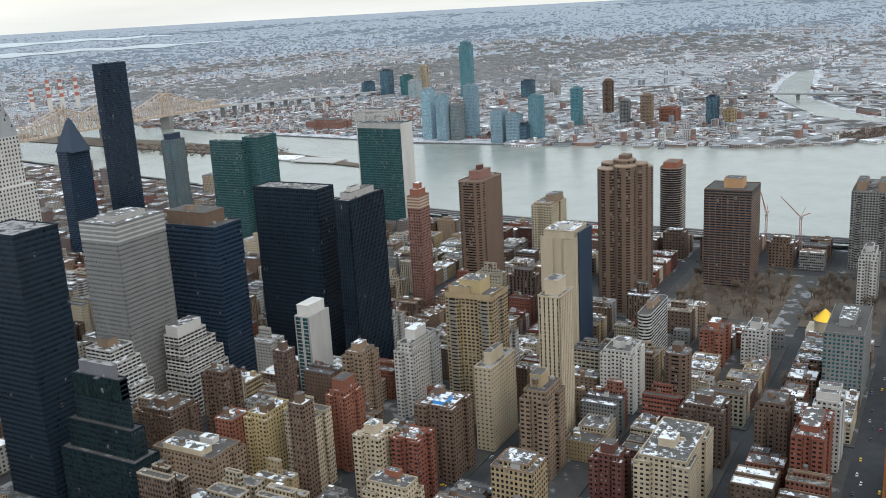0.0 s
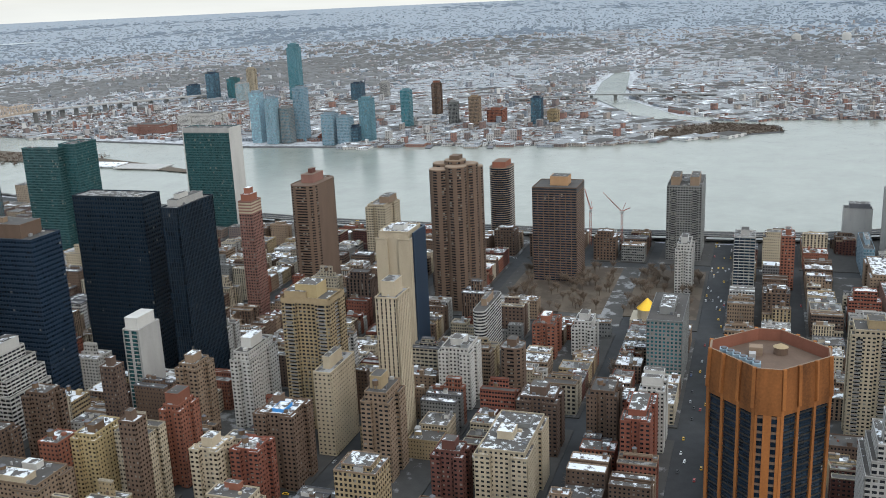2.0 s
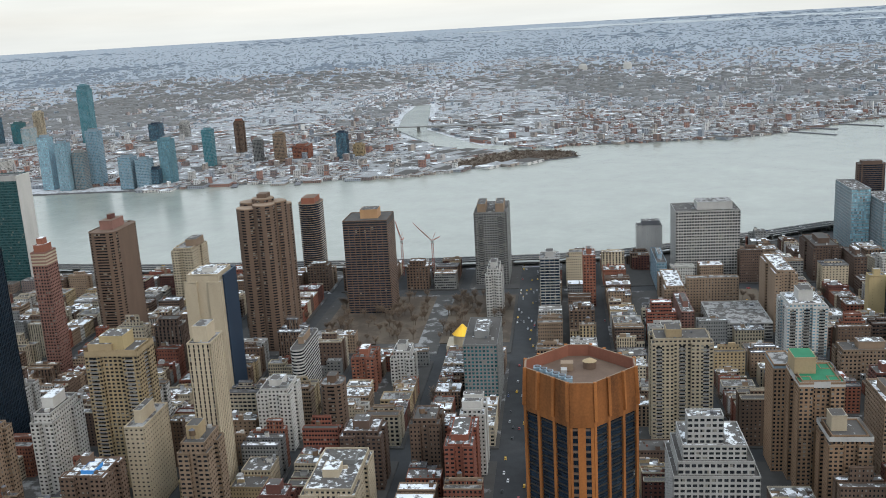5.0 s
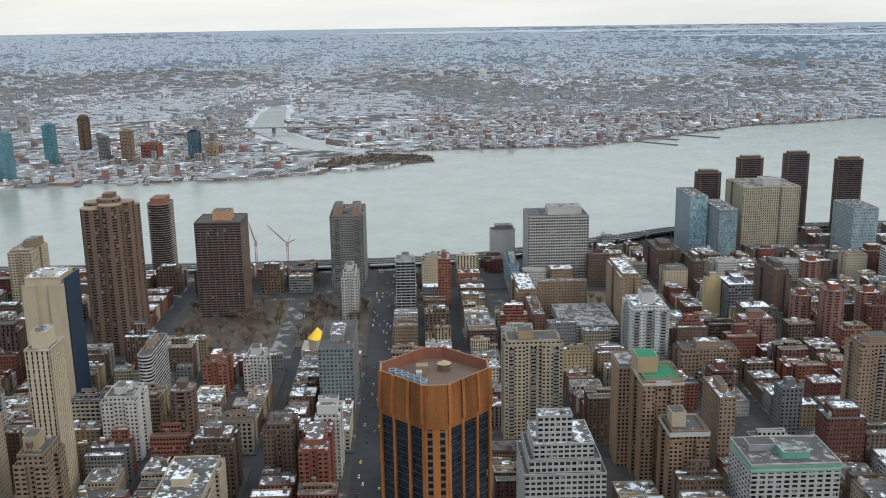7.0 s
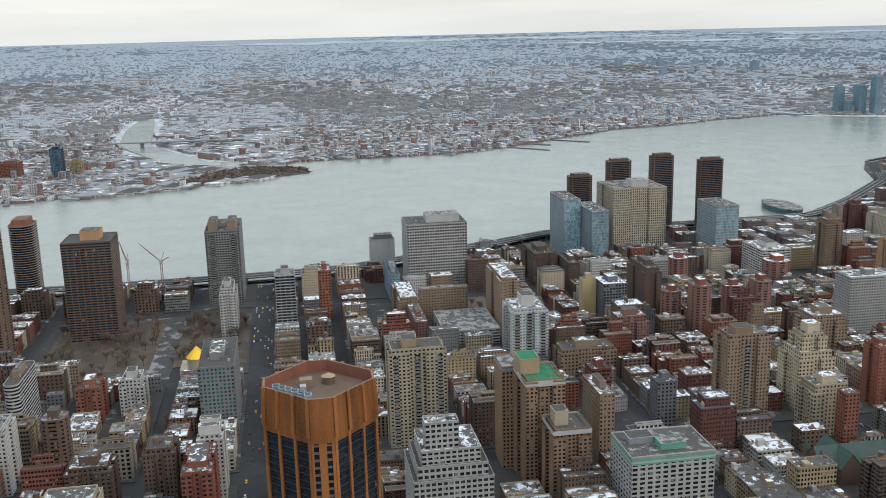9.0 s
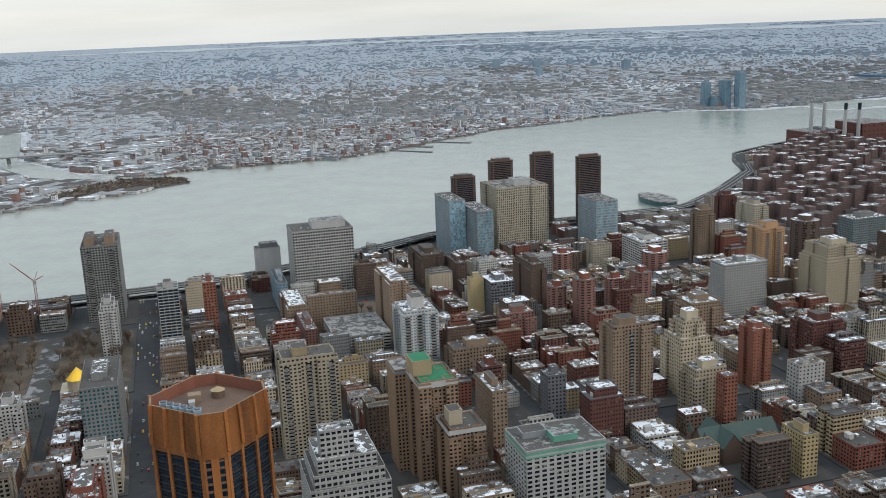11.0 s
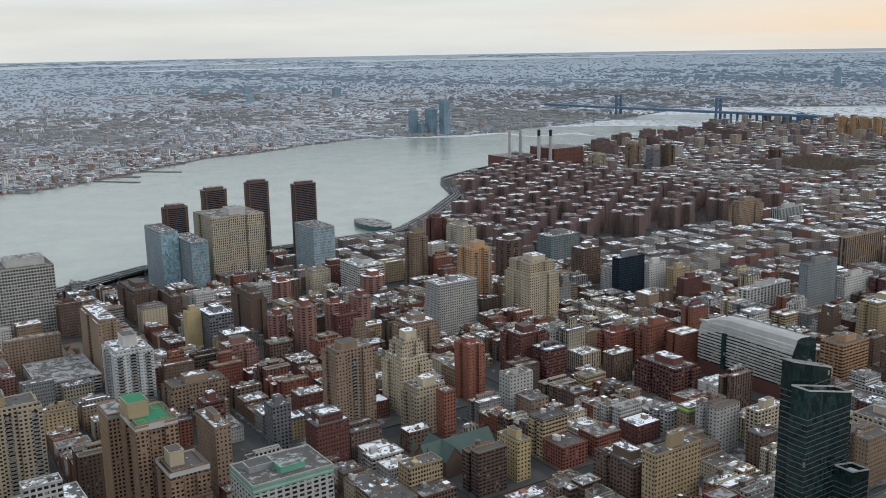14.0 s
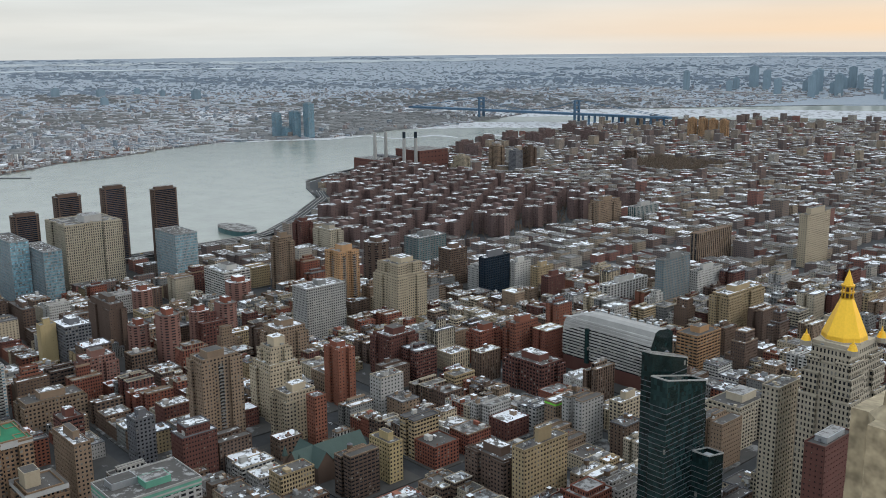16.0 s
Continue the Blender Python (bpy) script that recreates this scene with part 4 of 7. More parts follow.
for lx, ly, lw, ld, lh, lm, lab in (
        (1783, -1772, 34, 26, 66, "tan", "tan brick tower among low blocks near the river"),
        (1711, -1770, 26, 26, 58, "dgrey", "dark grey tower among low blocks near the river"),
        (1726, -1838, 30, 24, 62, "brown", "brown brick tower among low blocks near the river"),
        (1841, -1700, 44, 22, 40, "cream", "long cream block near the power station"),
        (1549, -2040, 24, 24, 50, "dbrown", "lone dark brick tower beside the bare park"),
        (1905, -2851, 26, 20, 70, "salmon", "tan slab in a row beside the far bridge"),
        (1868, -2860, 26, 20, 70, "salmon", "tan slab in a row beside the far bridge"),
        (1832, -2868, 26, 20, 68, "salmon", "tan slab in a row beside the far bridge"),
        (1796, -2878, 26, 20, 68, "salmon", "tan slab in a row beside the far bridge"),
        (2130, -2560, 60, 16, 42, "estate", "dark brick slab of a riverside estate"),
        (2190, -2420, 16, 60, 42, "estate", "dark brick slab of a riverside estate"),
        (2060, -2480, 60, 16, 40, "estate", "dark brick slab of a riverside estate"),
        (2230, -2280, 16, 60, 42, "estate", "dark brick slab of a riverside estate"),
        (2140, -2300, 60, 16, 42, "estate", "dark brick slab of a riverside estate"),
        (2180, -2120, 16, 60, 42, "estate", "dark brick slab of a riverside estate"),
        (2080, -2140, 60, 16, 40, "estate", "dark brick slab of a riverside estate"),
        (2110, -1960, 16, 60, 42, "estate", "dark brick slab of a riverside estate"),
        (2010, -1900, 60, 16, 40, "estate", "dark brick slab of a riverside estate"),
        (2290, -2650, 60, 16, 40, "estate", "dark brick slab of a riverside estate")):
    tower(lab, lx - lw / 2, lx + lw / 2, ly - ld / 2, ly + ld / 2, lh, wall=lm, sp=0.5, pier=0.45, roof="tar", tops=((0.3, 0.7, 0.3, 0.7, 5, lm),), name="apartment_block", category="apartment block")
PARK = (1385, 1640, -2290, -2010)
taken.append(PARK)


balconies("pale yellow-grey apartment slab", "w", (0.12, 0.5, 0.88))
balconies("pale yellow-grey apartment slab", "n", (0.5,))
balconies("tan balconied apartment tower", "w", (0.16, 0.84), 5.5)
balconies("tan balconied apartment tower", "s", (0.5,), 7.0)
balconies("white tower block with balconies", "w", (0.15, 0.5, 0.85), 5.0)
balconies("white tower block with balconies", "n", (0.3, 0.75), 5.0)
balconies("grey balconied riverside slab", "w", (0.2, 0.8), 5.0)
balconies("orange-tan brick tower with balconies", "w", (0.25, 0.75))
balconies("orange-tan brick tower with balconies", "n", (0.5,))
balconies("tall brown brick twin-shaft", "w", (0.5,), 4.0)


# ---- ground, river and shores ----
def street_y(n):
    return 40 + (n - 34) * 80.5


AVENUES = (45, 200, 356, 508, 667, 883, 1112)

MAN_SHORE = [(1640, 2600), (1480, 1800), (1400, 1400), (1330, 1100), (1264, 800), (1238, 580), (1233, 300), (1233, 190), (1240, 28), (1254, -78), (1302, -190), (1350, -292), (1406, -391), (1425, -600), (1450, -850), (1558, -985),
             (1727, -1160), (1867, -1226), (1973, -1297), (2043, -1432), (2120, -1620), (2294, -1981), (2341, -2244), (2457, -2668), (2540, -3050), (2420, -3380), (1700, -3900), (900, -4300), (-400, -5200)]
QUE_SHORE = [(2230, 2600), (2136, 2264), (2050, 1930), (1987, 1576), (1927, 1129), (1938, 843), (1975, 733), (1976, 536), (2018, 343), (2045, 250), (2085, 180), (2140, 60), (2195, -45), (2290, -35), (2340, 100),
             (2385, 118), (2395, -37), (2398, -238), (2421, -459), (2475, -559), (2637, -770), (2800, -1000), (2845, -1197), (2940, -1370), (3018, -1640), (2985, -1745), (2897, -1957), (2883, -2101), (2955, -2375), (2941, -2538), (3056, -2961), (3179, -3371), (3216, -3768), (2350, -4900), (1700, -5300), (700, -6100)]


def sheet(name, ring_ds, a0, a1, na, mat, z):
    """A sheet in polar cells round the tower, bent towards the horizon."""
    v, f = [], []
    for d in ring_ds:
        for j in range(na + 1):
            a = a0 + (a1 - a0) * j / na
            v.append(bend(d * math.cos(a), d * math.sin(a), z))
    for i in range(len(ring_ds) - 1):
        for j in range(na):
            k = i * (na + 1) + j
            f.append((k, k + na + 1, k + na + 2, k + 1))
    me = bpy.data.meshes.new(name)
    me.from_pydata(v, [], f)
    me.materials.append(mat)
    return new(name, me)


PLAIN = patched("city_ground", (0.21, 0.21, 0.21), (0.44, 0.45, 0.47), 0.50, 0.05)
# Far ground colour carries a blue haze, put on past 5200 m.
HAZEPLAIN = patched("hazed_distant_ground", (0.235, 0.27, 0.305), (0.27, 0.30, 0.335), 0.52, 0.06)
RINGS = [0.01, 150, 400, 800, 1200, 1700, 2300, 2900, 3300, 3700, 4300, 5200, 6500, 8000, 9200, 10200, 11300, 12500, 14000, 15500, 17000, 19000, 21500, 25000, 29000, 34000]
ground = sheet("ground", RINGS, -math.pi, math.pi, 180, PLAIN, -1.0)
ground.data.materials.append(HAZEPLAIN)
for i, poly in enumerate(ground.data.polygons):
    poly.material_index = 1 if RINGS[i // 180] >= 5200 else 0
tagged(ground, "grey built-up plain that reaches to the horizon", "ground", kind="structure")

WATER = surface("river_water", (0.21, 0.222, 0.195), 0.22, vary=0.2, grain=0.1, coarse=0.006, fine=0.05, bump=0.0, spec=0.5)
WATER.node_tree.nodes["Principled BSDF"].inputs["Specular Tint"].default_value = (0.93, 0.97, 0.90, 1)
wnn, wll = WATER.node_tree.nodes, WATER.node_tree.links
wave = wnn.new("ShaderNodeTexNoise")
wave.inputs["Scale"].default_value, wave.inputs["Detail"].default_value = 0.12, 6
wg = wnn.new("ShaderNodeNewGeometry")
wll.new(wg.outputs["Position"], wave.inputs["Vector"])
wb = wnn.new("ShaderNodeBump")
wb.inputs["Strength"].default_value, wb.inputs["Distance"].default_value = 0.45, 0.8
wll.new(wave.outputs["Fac"], wb.inputs["Height"])
wll.new(wb.outputs[0], wnn["Principled BSDF"].inputs["Normal"])


BAY = surface("far_bay_water", (0.38, 0.41, 0.43), 0.3)
# headings from and to, nearest and farthest reach of the sheets of water before the horizon
BAYS = [(-6.0, 46.0, 19500.0, 23500.0), (14.0, 34.0, 15000.0, 16000.0), (40.0, 72.0, 23000.0, 25500.0), (-62.0, -40.0, 10300.0, 11700.0), (-62.0, -43.0, 15000.0, 17800.0)]


def bay_reach(b, h):
    """The ragged near and far edges of a bay along a heading."""
    h0, h1, d0, d1 = b
    end = min(1.0, (h - h0) / 5, (h1 - h) / 5)
    wob = 0.5 + 0.28 * math.sin(h * 0.9 + d0) + 0.22 * math.sin(h * 2.3 + d1)
    lo, hi = d0 + (d1 - d0) * 0.55 * wob, d1 - (d1 - d0) * 0.18 * math.sin(h * 1.7)
    mid = (lo + hi) / 2
    return mid + (lo - mid) * max(0.0, end), mid + (hi - mid) * max(0.0, end)


def in_bay(h, d):
    return any(b[0] < h < b[1] and bay_reach(b, h)[0] - 150 < d < bay_reach(b, h)[1] + 150 for b in BAYS)


for b_ in BAYS:
    s = Shell()
    n = int((b_[1] - b_[0]) * 3)
    for i in range(n):
        ha, hb = b_[0] + (b_[1] - b_[0]) * i / n, b_[0] + (b_[1] - b_[0]) * (i + 1) / n
        (a0, a1), (b0, b1) = bay_reach(b_, ha), bay_reach(b_, hb)
        ra, rb = radians(-ha), radians(-hb)
        s.quad(bend(a0 * math.cos(ra), a0 * math.sin(ra), 7), bend(a1 * math.cos(ra), a1 * math.sin(ra), 7), bend(b1 * math.cos(rb), b1 * math.sin(rb), 7), bend(b0 * math.cos(rb), b0 * math.sin(rb), 7), BAY)
    tagged(s.obj("far_bay"), "pale bay on the plain before the horizon", "bay", kind="structure")


def along(line, step=60.0):
    pts = []
    for (xa, ya), (xb, yb) in zip(line, line[1:]):
        n = max(1, int(math.hypot(xb - xa, yb - ya) / step))
        pts += [(xa + (xb - xa) * i / n, ya + (yb - ya) * i / n) for i in range(n)]
    return pts + [line[-1]]


def poly_sheet(name, ring, mat, z, cell=120.0):
    """A flat sheet inside a ring of points, cut into cells so that it bends with the plain."""
    bm = bmesh.new()
    vs = [bm.verts.new((x, y, 0)) for x, y in along(ring + [ring[0]], cell)[:-1]]
    bm.faces.new(vs)
    xs, ys = [p[0] for p in ring], [p[1] for p in ring]
    for axis, lo, hi in ((0, min(xs), max(xs)), (1, min(ys), max(ys))):
        q = lo + cell
        while q < hi:
            co_, no_ = [0, 0, 0], [0, 0, 0]
            co_[axis], no_[axis] = q, 1
            bmesh.ops.bisect_plane(bm, geom=bm.verts[:] + bm.edges[:] + bm.faces[:], plane_co=co_, plane_no=no_)
            q += cell
    for v in bm.verts:
        v.co = bend(v.co.x, v.co.y, z)
    bmesh.ops.recalc_face_normals(bm, faces=bm.faces[:])
    if sum(f.normal.z for f in bm.faces) < 0:
        bmesh.ops.reverse_faces(bm, faces=bm.faces[:])
    me = bpy.data.meshes.new(name)
    bm.to_mesh(me)
    bm.free()
    me.materials.append(mat)
    return new(name, me)


tagged(poly_sheet("water", MAN_SHORE + QUE_SHORE[::-1], WATER, 0.6, 180.0), "calm grey-green tidal river", "river", kind="structure")

# the creek between the two far shores
CREEK = [(2330, 85), (2395, 240), (2491, 320), (2642, 385), (2905, 495), (3380, 545), (3759, 552), (3753, 496), (3369, 450), (2895, 400), (2631, 280), (2470, 200), (2445, 120)]
tagged(poly_sheet("water", CREEK, WATER, 0.75, 150.0), "pale creek between warehouses", "creek", kind="structure")


def seawall(line, name, label, inland):
    s = Shell()
    pts = along(line, 60)
    for (xa, ya), (xb, yb) in zip(pts, pts[1:]):
        dx, dy = xb - xa, yb - ya
        q = math.hypot(dx, dy)
        nx, ny = -dy / q * inland, dx / q * inland
        a0, b0, a1, b1 = (xa, ya), (xb, yb), (xa + nx * 9, ya + ny * 9), (xb + nx * 9, yb + ny * 9)
        s.quad(bend(*a0, -0.5), bend(*b0, -0.5), bend(*b0, 2.6), bend(*a0, 2.6), PAL["dgrey"])
        s.quad(bend(*a0, 2.6), bend(*b0, 2.6), bend(*b1, 2.6), bend(*a1, 2.6), PAVING)
    return tagged(s.obj(name), label, "sea wall", kind="structure")


road_ring = [(60, 1500)] + [(x - 14, y) for x, y in MAN_SHORE if -3200 < y < 1550] + [(60, -3200)]
tagged(poly_sheet("road", road_ring, ASPHALT, -0.9, 400.0), "dark asphalt streets and avenues", "road", kind="structure")
seawall(MAN_SHORE, "seawall", "grey stone bulkhead along the near shore", -1)
seawall(QUE_SHORE, "seawall", "grey stone bulkhead along the far shore", 1)


def inside(x, y, ring):
    hit = False
    for (xa, ya), (xb, yb) in zip(ring, ring[1:] + ring[:1]):
        if (ya > y) != (yb > y) and x < (xb - xa) * (y - ya) / (yb - ya) + xa:
            hit = not hit
    return hit


RIVER = MAN_SHORE + QUE_SHORE[::-1]


def man_edge(y):
    for (xa, ya), (xb, yb) in zip(MAN_SHORE, MAN_SHORE[1:]):
        if ya >= y >= yb:
            return xa + (xb - xa) * (ya - y) / max(1e-6, ya - yb)
    return 1600


# ---- city blocks ----
def in_view(x, y, margin=3.0):
    a = math.degrees(math.atan2(-y, x))
    return -57 - margin < a < 70 + margin


rng = random.Random(7)
WALLS = ["brown"] * 6 + ["tan"] * 5 + ["red"] * 3 + ["dred"] * 3 + ["cream"] * 3 + ["white"] * 2 + ["buff"] * 3 + ["lgrey"] * 2 + ["limestone"] * 3 + ["dbrown"] * 4 + ["grey"] * 3 + ["terracotta"]
LABELS = {"brown": "brown brick walk-up with a flat snowy roof", "tan": "tan brick walk-up with a flat snowy roof", "red": "red brick row house with a flat snowy roof", "dred": "dark red brick row house with a snowy roof",
          "cream": "cream brick apartment house with a flat roof", "white": "white brick apartment house with a flat roof", "buff": "buff brick apartment house with a flat roof", "lgrey": "pale grey concrete building with a flat roof",
          "limestone": "limestone-fronted town house with a flat roof", "dbrown": "dark brown brick tenement with a snowy roof", "grey": "grey rendered building with a flat roof", "terracotta": "orange-red brick apartment house with a flat roof"}
GARDENS = [(905, 1100, 45, 190), (930, 1100, 150, 260), (1010, 1100, -235, -120), (300, 395, -95, 40), (398, 465, -42, 27), (882, 928, 78, 122), (475, 558, 690, 768), (900, 972, 275, 335), (500, 625, -748, -706), (300, 340, -510, -455), (562, 602, -428, -355)]


made = {"row_house": 0, "apartment_house": 0}
REST = Shell()


def house(x0, x1, y0, y1, h, wall, single, front_low):
    """A filler house with its walls, windows, roof and bulkheads; the far ones are joined."""
    W = PAL[wall]
    fh, bay = rng.choice((3.0, 3.2, 3.4)), rng.choice((2.3, 2.7, 3.2, 3.8))
    sp, pier = rng.choice(((0.45, 0.5), (0.5, 0.45), (0.55, 0.55), (0.4, 0.4), (0.5, 0.2), (0.2, 0.55), (0.6, 0.6), (0.5, 0.55)))
    w, d = x1 - x0, y1 - y0
    if single:
        at = ((x0 + x1) / 2, (y0 + y1) / 2, 0)
        root = new("apartment_house" if h > 26 else "row_house")
        root.location = at
        tagged(root, LABELS[wall], "building", group="houses of the street grid")
    boxes = []
    if h > 19 and w > 13 and d > 15 and rng.random() < 0.75:
        # two wings with a light court between them, and a lower or taller middle
        k = rng.uniform(0.34, 0.44)
        n_ = rng.uniform(3, 6)
        boxes = [(x0, x0 + w * k, y0, y1, h), (x1 - w * k, x1, y0, y1, h * rng.choice((1, 1, 0.9))), (x0 + w * k, x1 - w * k, y0 + n_, y1 - n_, h + rng.choice((0, 3.2, -3.2)))]
    elif w < 13 and d > 16:
        # a row house with a narrower, lower rear wing
        cut = d * rng.uniform(0.55, 0.75)
        side = rng.random() < 0.5
        rear = (x0, x0 + w * 0.6) if side else (x1 - w * 0.6, x1)
        lowh = max(7, h - rng.choice((3.2, 6.4)))
        boxes = [(x0, x1, y0, y0 + cut, h), (*rear, y0 + cut, y1, lowh)] if front_low else [(x0, x1, y1 - cut, y1, h), (*rear, y0, y1 - cut, lowh)]
    else:
        boxes = [(x0, x1, y0, y1, h)]
    if h > 28 and rng.random() < 0.6:
        a, b, c, e, _ = boxes[-1] if len(boxes) == 3 else boxes[0]
        a, b, c, e = a + (b - a) * 0.12, b - (b - a) * 0.12, c + (e - c) * 0.15, e - (e - c) * 0.15
        boxes.append((a, b, c, e, h + rng.choice((3.4, 6.6, 9.8))))
    r = Shell()
    lip = rng.choice((W, W, W, PAL["limestone"], PAL["tan"], PAL["dgrey"]))
    top = rng.choice((SNOWY, SNOWY, SNOWIER, TAR, TAR))
    s, g = (Shell(), Shell()) if single else (REST, REST)
    for i, (a, b, c, e, hh) in enumerate(boxes):
        foot = h if len(boxes) > 1 and i == len(boxes) - 1 and hh > h + 3.3 and h > 28 else 0
        facade(s, g, a, b, c, e, foot, hh, W, PAL["win"], fh, bay, sp, pier, 0.3)
        q_ = roof_shell(a, b, c, e, hh, lip, top, rng.uniform(0.6, 1.2), 0.35)
        k = len(r.v)
        r.v += q_.v
        r.f += [tuple(k + j for j in f) for f in q_.f]
        r.m += [r.slot(q_.mats[j]) for j in q_.m]
    if single:
        s.obj("wall", root, at=at)
        g.obj("glazing", root, at=at)
    x0, x1, y0, y1, h = boxes[0] if len(boxes) < 3 else boxes[2] if rng.random() < 0.5 else boxes[1]
    w, d = x1 - x0, y1 - y0
    blocks = rng.randint(1, 3) if w * d < 500 else rng.randint(2, 4)
    for k in range(blocks):
        bw, bd, bh = rng.uniform(1.5, min(6, w * 0.4)), rng.uniform(1.5, min(6, d * 0.4)), rng.uniform(1.2, 4.0)
        bx, by = rng.uniform(x0 + 0.6, x1 - bw - 0.6), rng.uniform(y0 + 0.6, y1 - bd - 0.6)
        m = rng.choice((W, W, PAL["lgrey"], PAL["tan"], PAL["steel"], PAL["white"]))
        t = Shell() if single else r
        t.box(bx, bx + bw, by, by + bd, h, h + bh, m, "wesn")
        t.box(bx - 0.1, bx + bw + 0.1, by - 0.1, by + bd + 0.1, h + bh, h + bh + 0.15, rng.choice((SNOWIER, TAR, m)))
        if single:
            t.obj("bulkhead", root, at=at)
    for k in range(rng.randint(3, 7)):
        bx, by, q = rng.uniform(x0 + 0.5, x1 - 1.7), rng.uniform(y0 + 0.5, y1 - 1.7), rng.uniform(0.5, 1.2)
        r.box(bx, bx + q, by, by + q * rng.uniform(0.6, 1.4), h, h + rng.uniform(0.5, 1.8), rng.choice((PAL["steel"], PAL["dgrey"], PAL["red"], W)), "wesnt")
    if single:
        r.obj("roof", root, at=at)
        if h > 22 and rng.random() < 0.45:
            tank(root, (x0 + x1) / 2 - at[0] + rng.uniform(-0.2, 0.2) * w, (y0 + y1) / 2 - at[1] + rng.uniform(-0.2, 0.2) * d, h, rng.uniform(1.6, 2.3))
    else:
        k = len(REST.v)
        REST.v += r.v
        REST.f += [tuple(k + i for i in f) for f in r.f]
        REST.m += [REST.slot(r.mats[i]) for i in r.m]


def clear(x0, x1, y0, y1):
    for a, b, c, d in taken:
        if x0 < b and x1 > a and y0 < d and y1 > c:
            return False
    return True


def lots(x0, x1, y0, y1):
    """Lots along the two street fronts of a block, and large ones at the avenue ends."""
    mid = (y0 + y1) / 2
    gap = rng.uniform(2, 5)
    for lo, hi in ((y0, mid - gap), (mid + gap, y1)):
        x = x0
        while x < x1 - 5:
            end = x < x0 + 25 or x > x1 - 30
            w = rng.uniform(14, 26) if end else rng.choice((7, 8, 9, 12, 15, 18, 22))
            if x + w > x1 - 5:
                w = x1 - x
            back = 0 if end else rng.uniform(0, 7)
            ya, yb = (lo, hi - back) if lo == y0 else (lo + back, hi)
            yield x, x + w, ya, yb, end
            x += w + 0.15


def build_lots(x0, x1, y0, y1, tall):
    for a, b, c, d, end in lots(x0, x1, y0, y1):
        cx, cy = (a + b) / 2, (c + d) / 2
        dist = math.hypot(cx, cy)
        if dist < 440 or dist > 1330 or not in_view(cx, cy) or b > man_edge(cy) - 16 or not clear(a, b, c, d):
            continue
        if end:
            h = rng.choice((15, 17, 19, 21, 24, 30, 38)) * rng.uniform(0.9, 1.1) * tall
        else:
            h = rng.choice((12, 14, 15, 16, 17, 18, 21, 27)) * rng.uniform(0.9, 1.1) * (tall if rng.random() < 0.4 else 1)
            if b - a < 10:
                h = min(h, 19)
        # sight line over the lower edge of the view keeps roofs that are seen
        if 700 < cx < 905 and 60 < cy < 215:
            h = min(h, 15)
        kind_ = "apartment_house" if h > 26 else "row_house"
        single = dist < (1000 if h > 26 else 730) and made[kind_] < 300
        made[kind_] += single
        house(a, b, c, d, h, rng.choice(WALLS), single, c == y0)
        taken.append((a, b, c, d))


def build_city():
    xs = [(AVENUES[i] + 15, AVENUES[i + 1] - 15) for i in range(1, len(AVENUES) - 1)] + [(1127, 1330)]
    for n in range(14, 50):
        y0, y1 = street_y(n) + (15 if n in (14, 23, 34, 42) else 9.5), street_y(n + 1) - (15 if n + 1 in (14, 23, 34, 42) else 9.5)
        for x0, x1 in xs:
            cx, cy = (x0 + x1) / 2, (y0 + y1) / 2
            if not in_view(cx, cy, 9) or math.hypot(cx, cy) < 300 or math.hypot(cx, cy) > 1600:
                continue
            s = Shell()
            s.box(x0 - 4, min(x1 + 4, man_edge(cy) - 8), y0 - 3, y1 + 3, -1.0, 0.0, PAVING)
            tagged(s.obj("pavement"), "grey pavement slab of a city block", "pavement", kind="structure")
            build_lots(x0, x1, y0, y1, 1.35 if n >= 35 and x0 < 700 else 1.0)


for g_ in GARDENS:
    taken.append(g_)
build_city()
tagged(REST.obj("street_grid_houses"), "brick houses with snowy flat roofs packed along the streets", "houses", kind="stuff")


# ---- far quarters as joined stuff ----
TONES = [(0.15, 0.10, 0.085), (0.18, 0.135, 0.11), (0.25, 0.20, 0.16), (0.12, 0.085, 0.075), (0.32, 0.29, 0.25), (0.20, 0.09, 0.07), (0.28, 0.22, 0.16), (0.16, 0.125, 0.115)]
FARWALL = far_wall("far_city_walls", TONES)
# Wall tones paler than the near city's, lightened for the haze over the river.
QUEWALL = far_wall("haze_pale_shore_walls", [(0.20, 0.13, 0.11), (0.30, 0.26, 0.23), (0.42, 0.40, 0.38), (0.18, 0.14, 0.13), (0.52, 0.51, 0.50), (0.26, 0.14, 0.11), (0.36, 0.34, 0.33), (0.24, 0.26, 0.29)], bay=4.5)


def far_box(s, x0, x1, y0, y1, h, wall, roof):
    k = len(s.v)
    s.v += [bend(x, y, z) for z in (-1, h) for x, y in ((x0, y0), (x1, y0), (x1, y1), (x0, y1))]
    a, b = s.slot(wall), s.slot(roof)
    for f in ((0, 1, 5, 4), (1, 2, 6, 5), (2, 3, 7, 6), (3, 0, 4, 7)):
        s.f.append(tuple(k + i for i in f))
        s.m.append(a)
    s.f.append((k + 4, k + 5, k + 6, k + 7))
    s.m.append(b)


